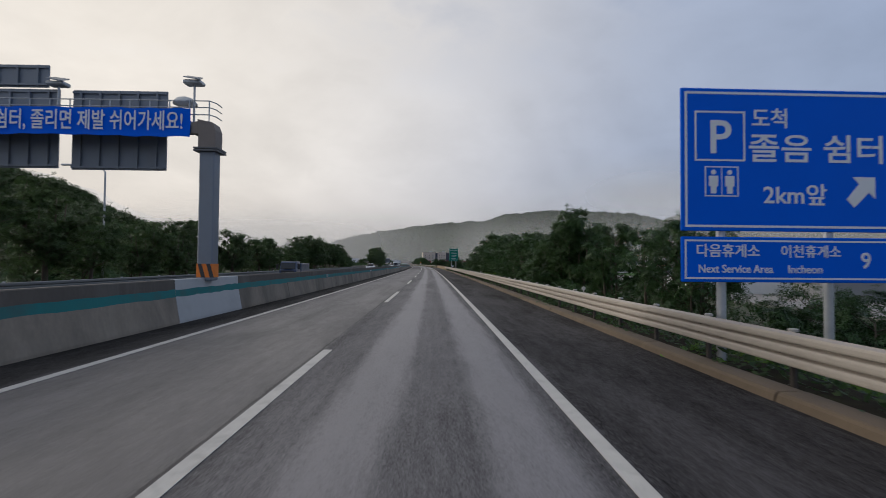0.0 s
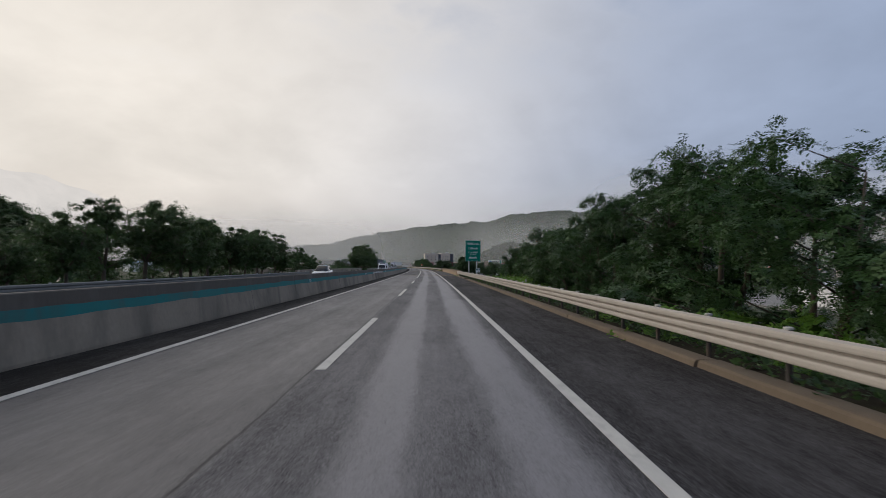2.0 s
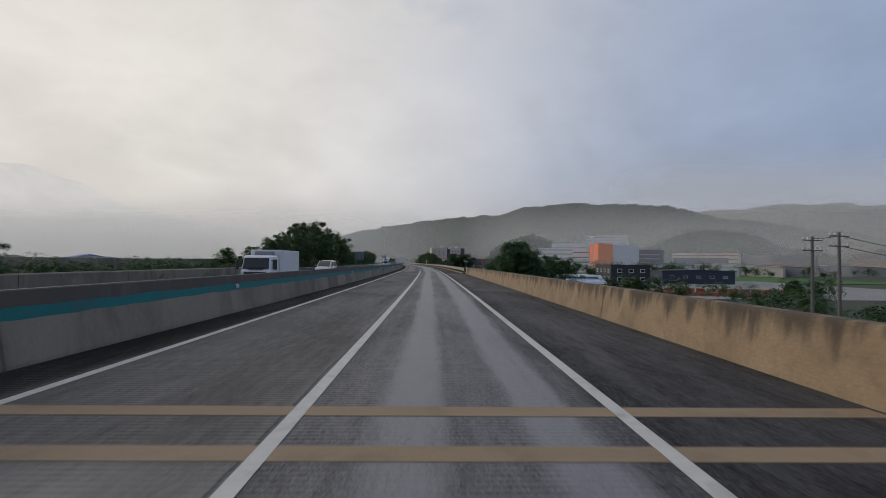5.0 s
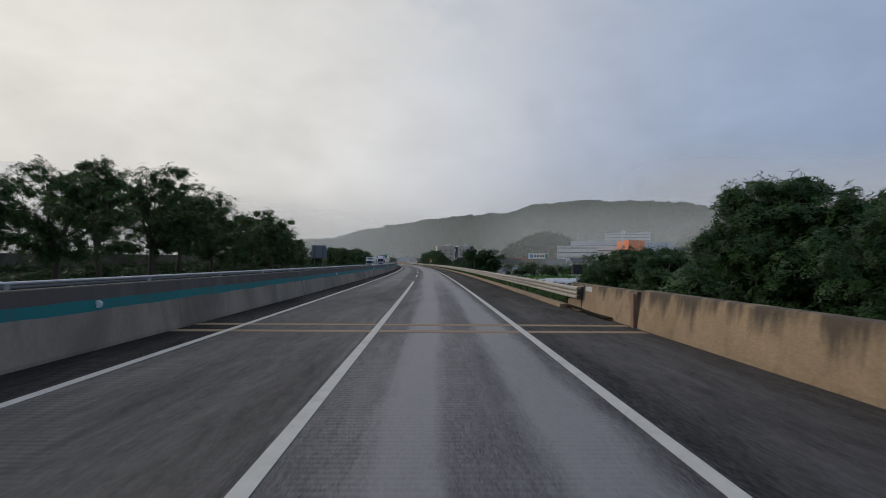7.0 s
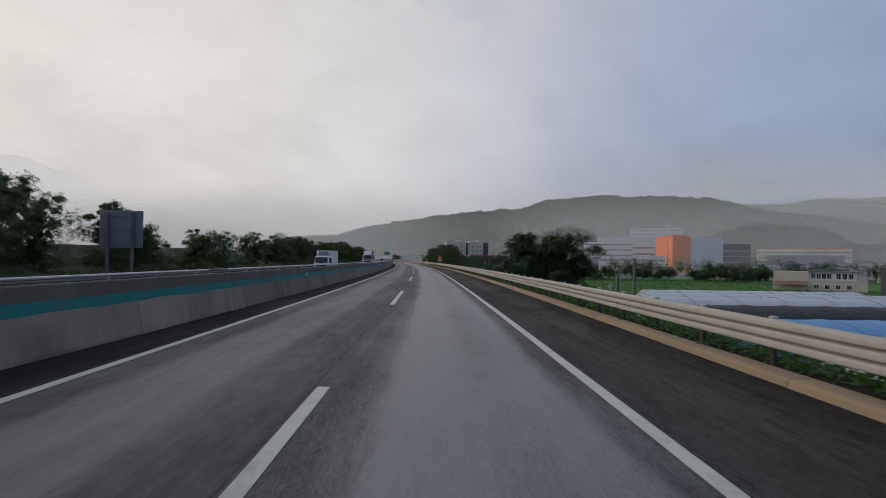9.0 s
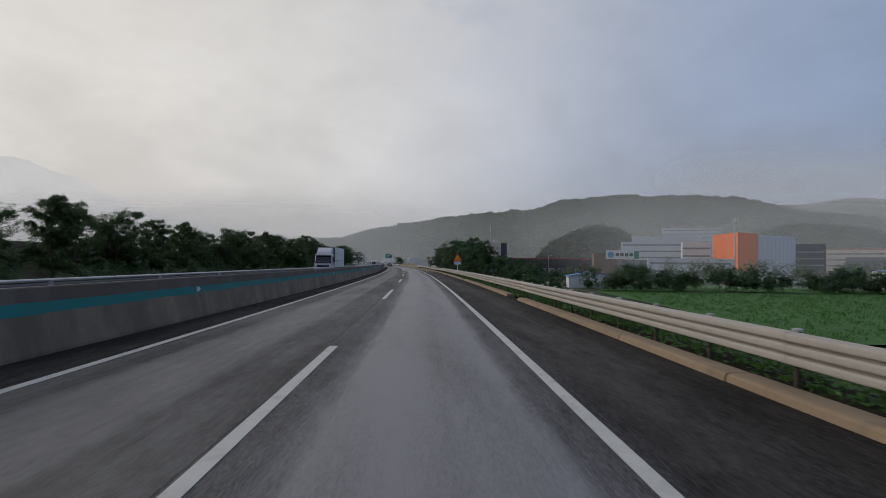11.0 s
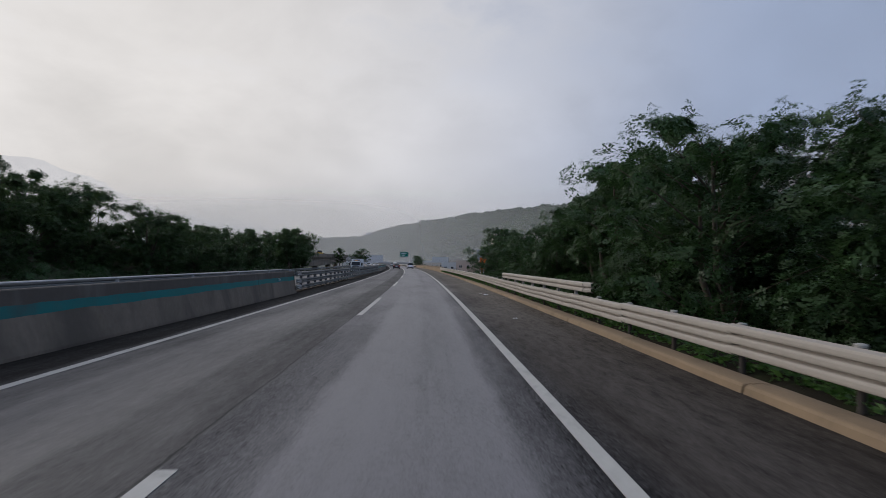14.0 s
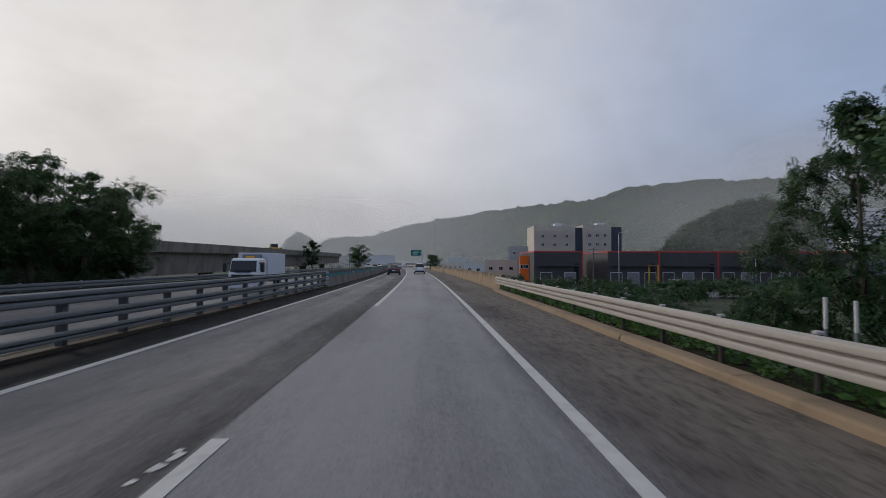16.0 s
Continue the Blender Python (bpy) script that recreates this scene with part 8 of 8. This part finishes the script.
for s, u, z1 in ((462, 9.0, 0.95), (461.6, 9.35, 0.9)):
    e = thing("striped_post", at(s, u, -3.2), "white and grey striped post below the embankment", "post")
    for k in range(6):
        part("band", Geo().tube([(0, 0, (z1 + 3.2) * k / 6), (0, 0, (z1 + 3.2) * (k + 1) / 6)], 0.042, 10), WHITE_PAINT if k % 2 else GREY_WALL, e)

# parked vehicles in the workshop yard
box_truck(Matrix.Translation((24.5, 590, -5.1)) @ Matrix.Rotation(-1.45, 4, "Z"), CAR_WHITE, "parked white light lorry in the workshop yard", 5.8, 2.7, False)
car(Matrix.Translation((6.5, 588, -5.1)) @ Matrix.Rotation(-1.4, 4, "Z"), CAR_WHITE, "parked white car before the workshops", True)
car(Matrix.Translation((-2, 588, -5.1)) @ Matrix.Rotation(-1.4, 4, "Z"), CAR_SILVER, "parked silver car before the workshops", True)

# ---- the other side: ramp wall and viaduct ----
e = thing("ramp_wall", I4, "long grey concrete wall of the ramp beyond the oncoming lanes", "wall")
o = [(-19.3, -1.0), (-19.25, 1.3), (-19.3, 1.36), (-19.55, 1.36), (-19.6, 1.3), (-19.55, -1.0)]
for i in range(9):
    s = 124 + i * 8.4
    part("wall_segment", Geo().sweep([(u, z - 0.4) for u, z in o], s, s + 8.34), LIGHT_CONCRETE, e)
e = thing("viaduct", I4, "grey concrete viaduct with dark girder beyond the oncoming lanes", "bridge")
n = 15
vz = lambda s: 3.55 + (s - 480) * 0.0105
for i in range(n):
    a, b = 490 + i * 10.0, 490 + (i + 1) * 10.0 - 0.05
    part("edge_beam", Geo().loft([[P(s, u, vz(s) + z) for u, z in ((-24.0, -1.05), (-23.9, -0.02), (-24.2, 0), (-24.3, -1.05))] for s in (a, b)]), LIGHT_CONCRETE, e)
    part("girder", Geo().loft([[P(s, u, vz(s) + z) for u, z in ((-24.9, -3.3), (-24.7, -1.05), (-33, -1.05), (-33, -3.3))] for s in (a, b)]), LIGHT_CONCRETE, e)
    part("deck", Geo().loft([[P(s, u, vz(s) + z) for u, z in ((-24.0, -1.04), (-24.0, -0.75), (-34, -0.75), (-34, -1.04))] for s in (a, b)]), CONCRETE, e)
for s in (494, 520, 550, 585, 620):
    part("pier", Geo().tube([P(s, -28.5, -4), P(s, -28.5, vz(s) - 3.2)], 0.9, 14), CONCRETE, e)
e = thing("loader", at(548, -27, vz(548) - 0.75, 30), "yellow work vehicle on the viaduct", "work vehicle")
part("body", Geo().box(-0.9, 0.9, -1.6, 1.6, 0.5, 1.1, bevel=0.12), YELLOW_TRIM, e)
part("cabin", Geo().box(-0.6, 0.6, -1.0, 0.2, 1.1, 1.8, bevel=0.1), GLASS, e)
for x in (-0.95, 0.95):
    for y in (-1.2, 1.2):
        part("wheel", Geo().disc((x, y, 0.55), 0.55, (1, 0, 0), 16, 0.4), RUBBER, e)
# ramp leading up to the viaduct, behind the trees
e = thing("ramp_embankment", I4, "grey concrete parapet of the rising ramp on its green bank", "wall")
for i in range(34):
    a, b = 150 + i * 10.0, 150 + (i + 1) * 10.0 - 0.04
    part("wall_segment", Geo().loft([[P(s, ramp_u(s) + u, ramp_z(s) + z) for u, z in ((0.06, -1.6), (0, -0.85), (0, -0.02), (-0.03, 0), (-0.27, 0), (-0.3, -0.02), (-0.3, -0.8), (-7.5, -0.8), (-7.5, -6.0))] for s in (a, b)]), LIGHT_CONCRETE, e)
g = Geo().loft([[P(s, u, z + 0.15 * noise.noise((s * 0.2, u * 0.4, 3.0))) for u, z in ((-19.0, -0.5), (-20.5, -0.3), (-0.5 * (20.5 - ramp_u(s)), 0.5 * (ramp_z(s) - 1.3)), (ramp_u(s) + 0.03, ramp_z(s) - 0.95))] for s in np.arange(150, 490.1, 3.0)], closed=False)
tagged(part("ramp_bank", g, GROUND, smooth=True), "grassy bank rising to the ramp beyond the oncoming lanes", "bank", kind="structure")
box_truck(at(320, ramp_u(320) - 3.2, ramp_z(320) - 0.78, 180), CAR_WHITE, "white lorry on the rising ramp behind the trees", 6.0, 2.6, False)
gabled(face(*P(324, -56)[:2], -4.6, -20, 250), 26, 10, 5.6, 1.6, BROWN_WALL, BROWN_WALL, "low farm shed with a brown roof", "shed")
# green direction sign far ahead over the road
e = thing("direction_sign", at(690, 10, 0), "far green direction sign on a steel post", "road sign")
pole(0, -3, 6.5, 0.15, e)
p = panel(5, 3, 5.2, GREEN_SIGN, e, border=0.08, inset=0.1, x=-3)
part("bar", Geo().box(-4.6, -1.6, -0.008, 0.001, 6.9, 7.3).box(-4.6, -2.4, -0.008, 0.001, 6.0, 6.4), WHITE_SHEET, p, "white bars in place of lettering")
# litter on the shoulder
for s, u, k in ((419.0, 3.35, 0.55), (418.2, 3.55, 1.0), (407, 3.0, 0.5)):
    rim = [(math.cos(a) * r, math.sin(a) * r * 1.5, z) for a, r, z in ((0, 0.13, 0.012), (1.0, 0.09, 0.05), (1.9, 0.15, 0.008), (2.8, 0.08, 0.035), (3.6, 0.14, 0.007), (4.6, 0.1, 0.045), (5.4, 0.15, 0.01))]
    g = Geo().loft([[(x * k, y * k, z * k + 0.002) for x, y, z in rim], [(x * k, y * k, z * k + 0.008) for x, y, z in rim], [(x * k * 0.35, y * k * 0.4, 0.05 * k) for x, y, z in rim]])
    e = part("litter", g, WHITE_PAINT, pose_=at(s, u, 0.004, 40 * u))
    tagged(e, "crumpled white scrap of litter on the shoulder", "litter")
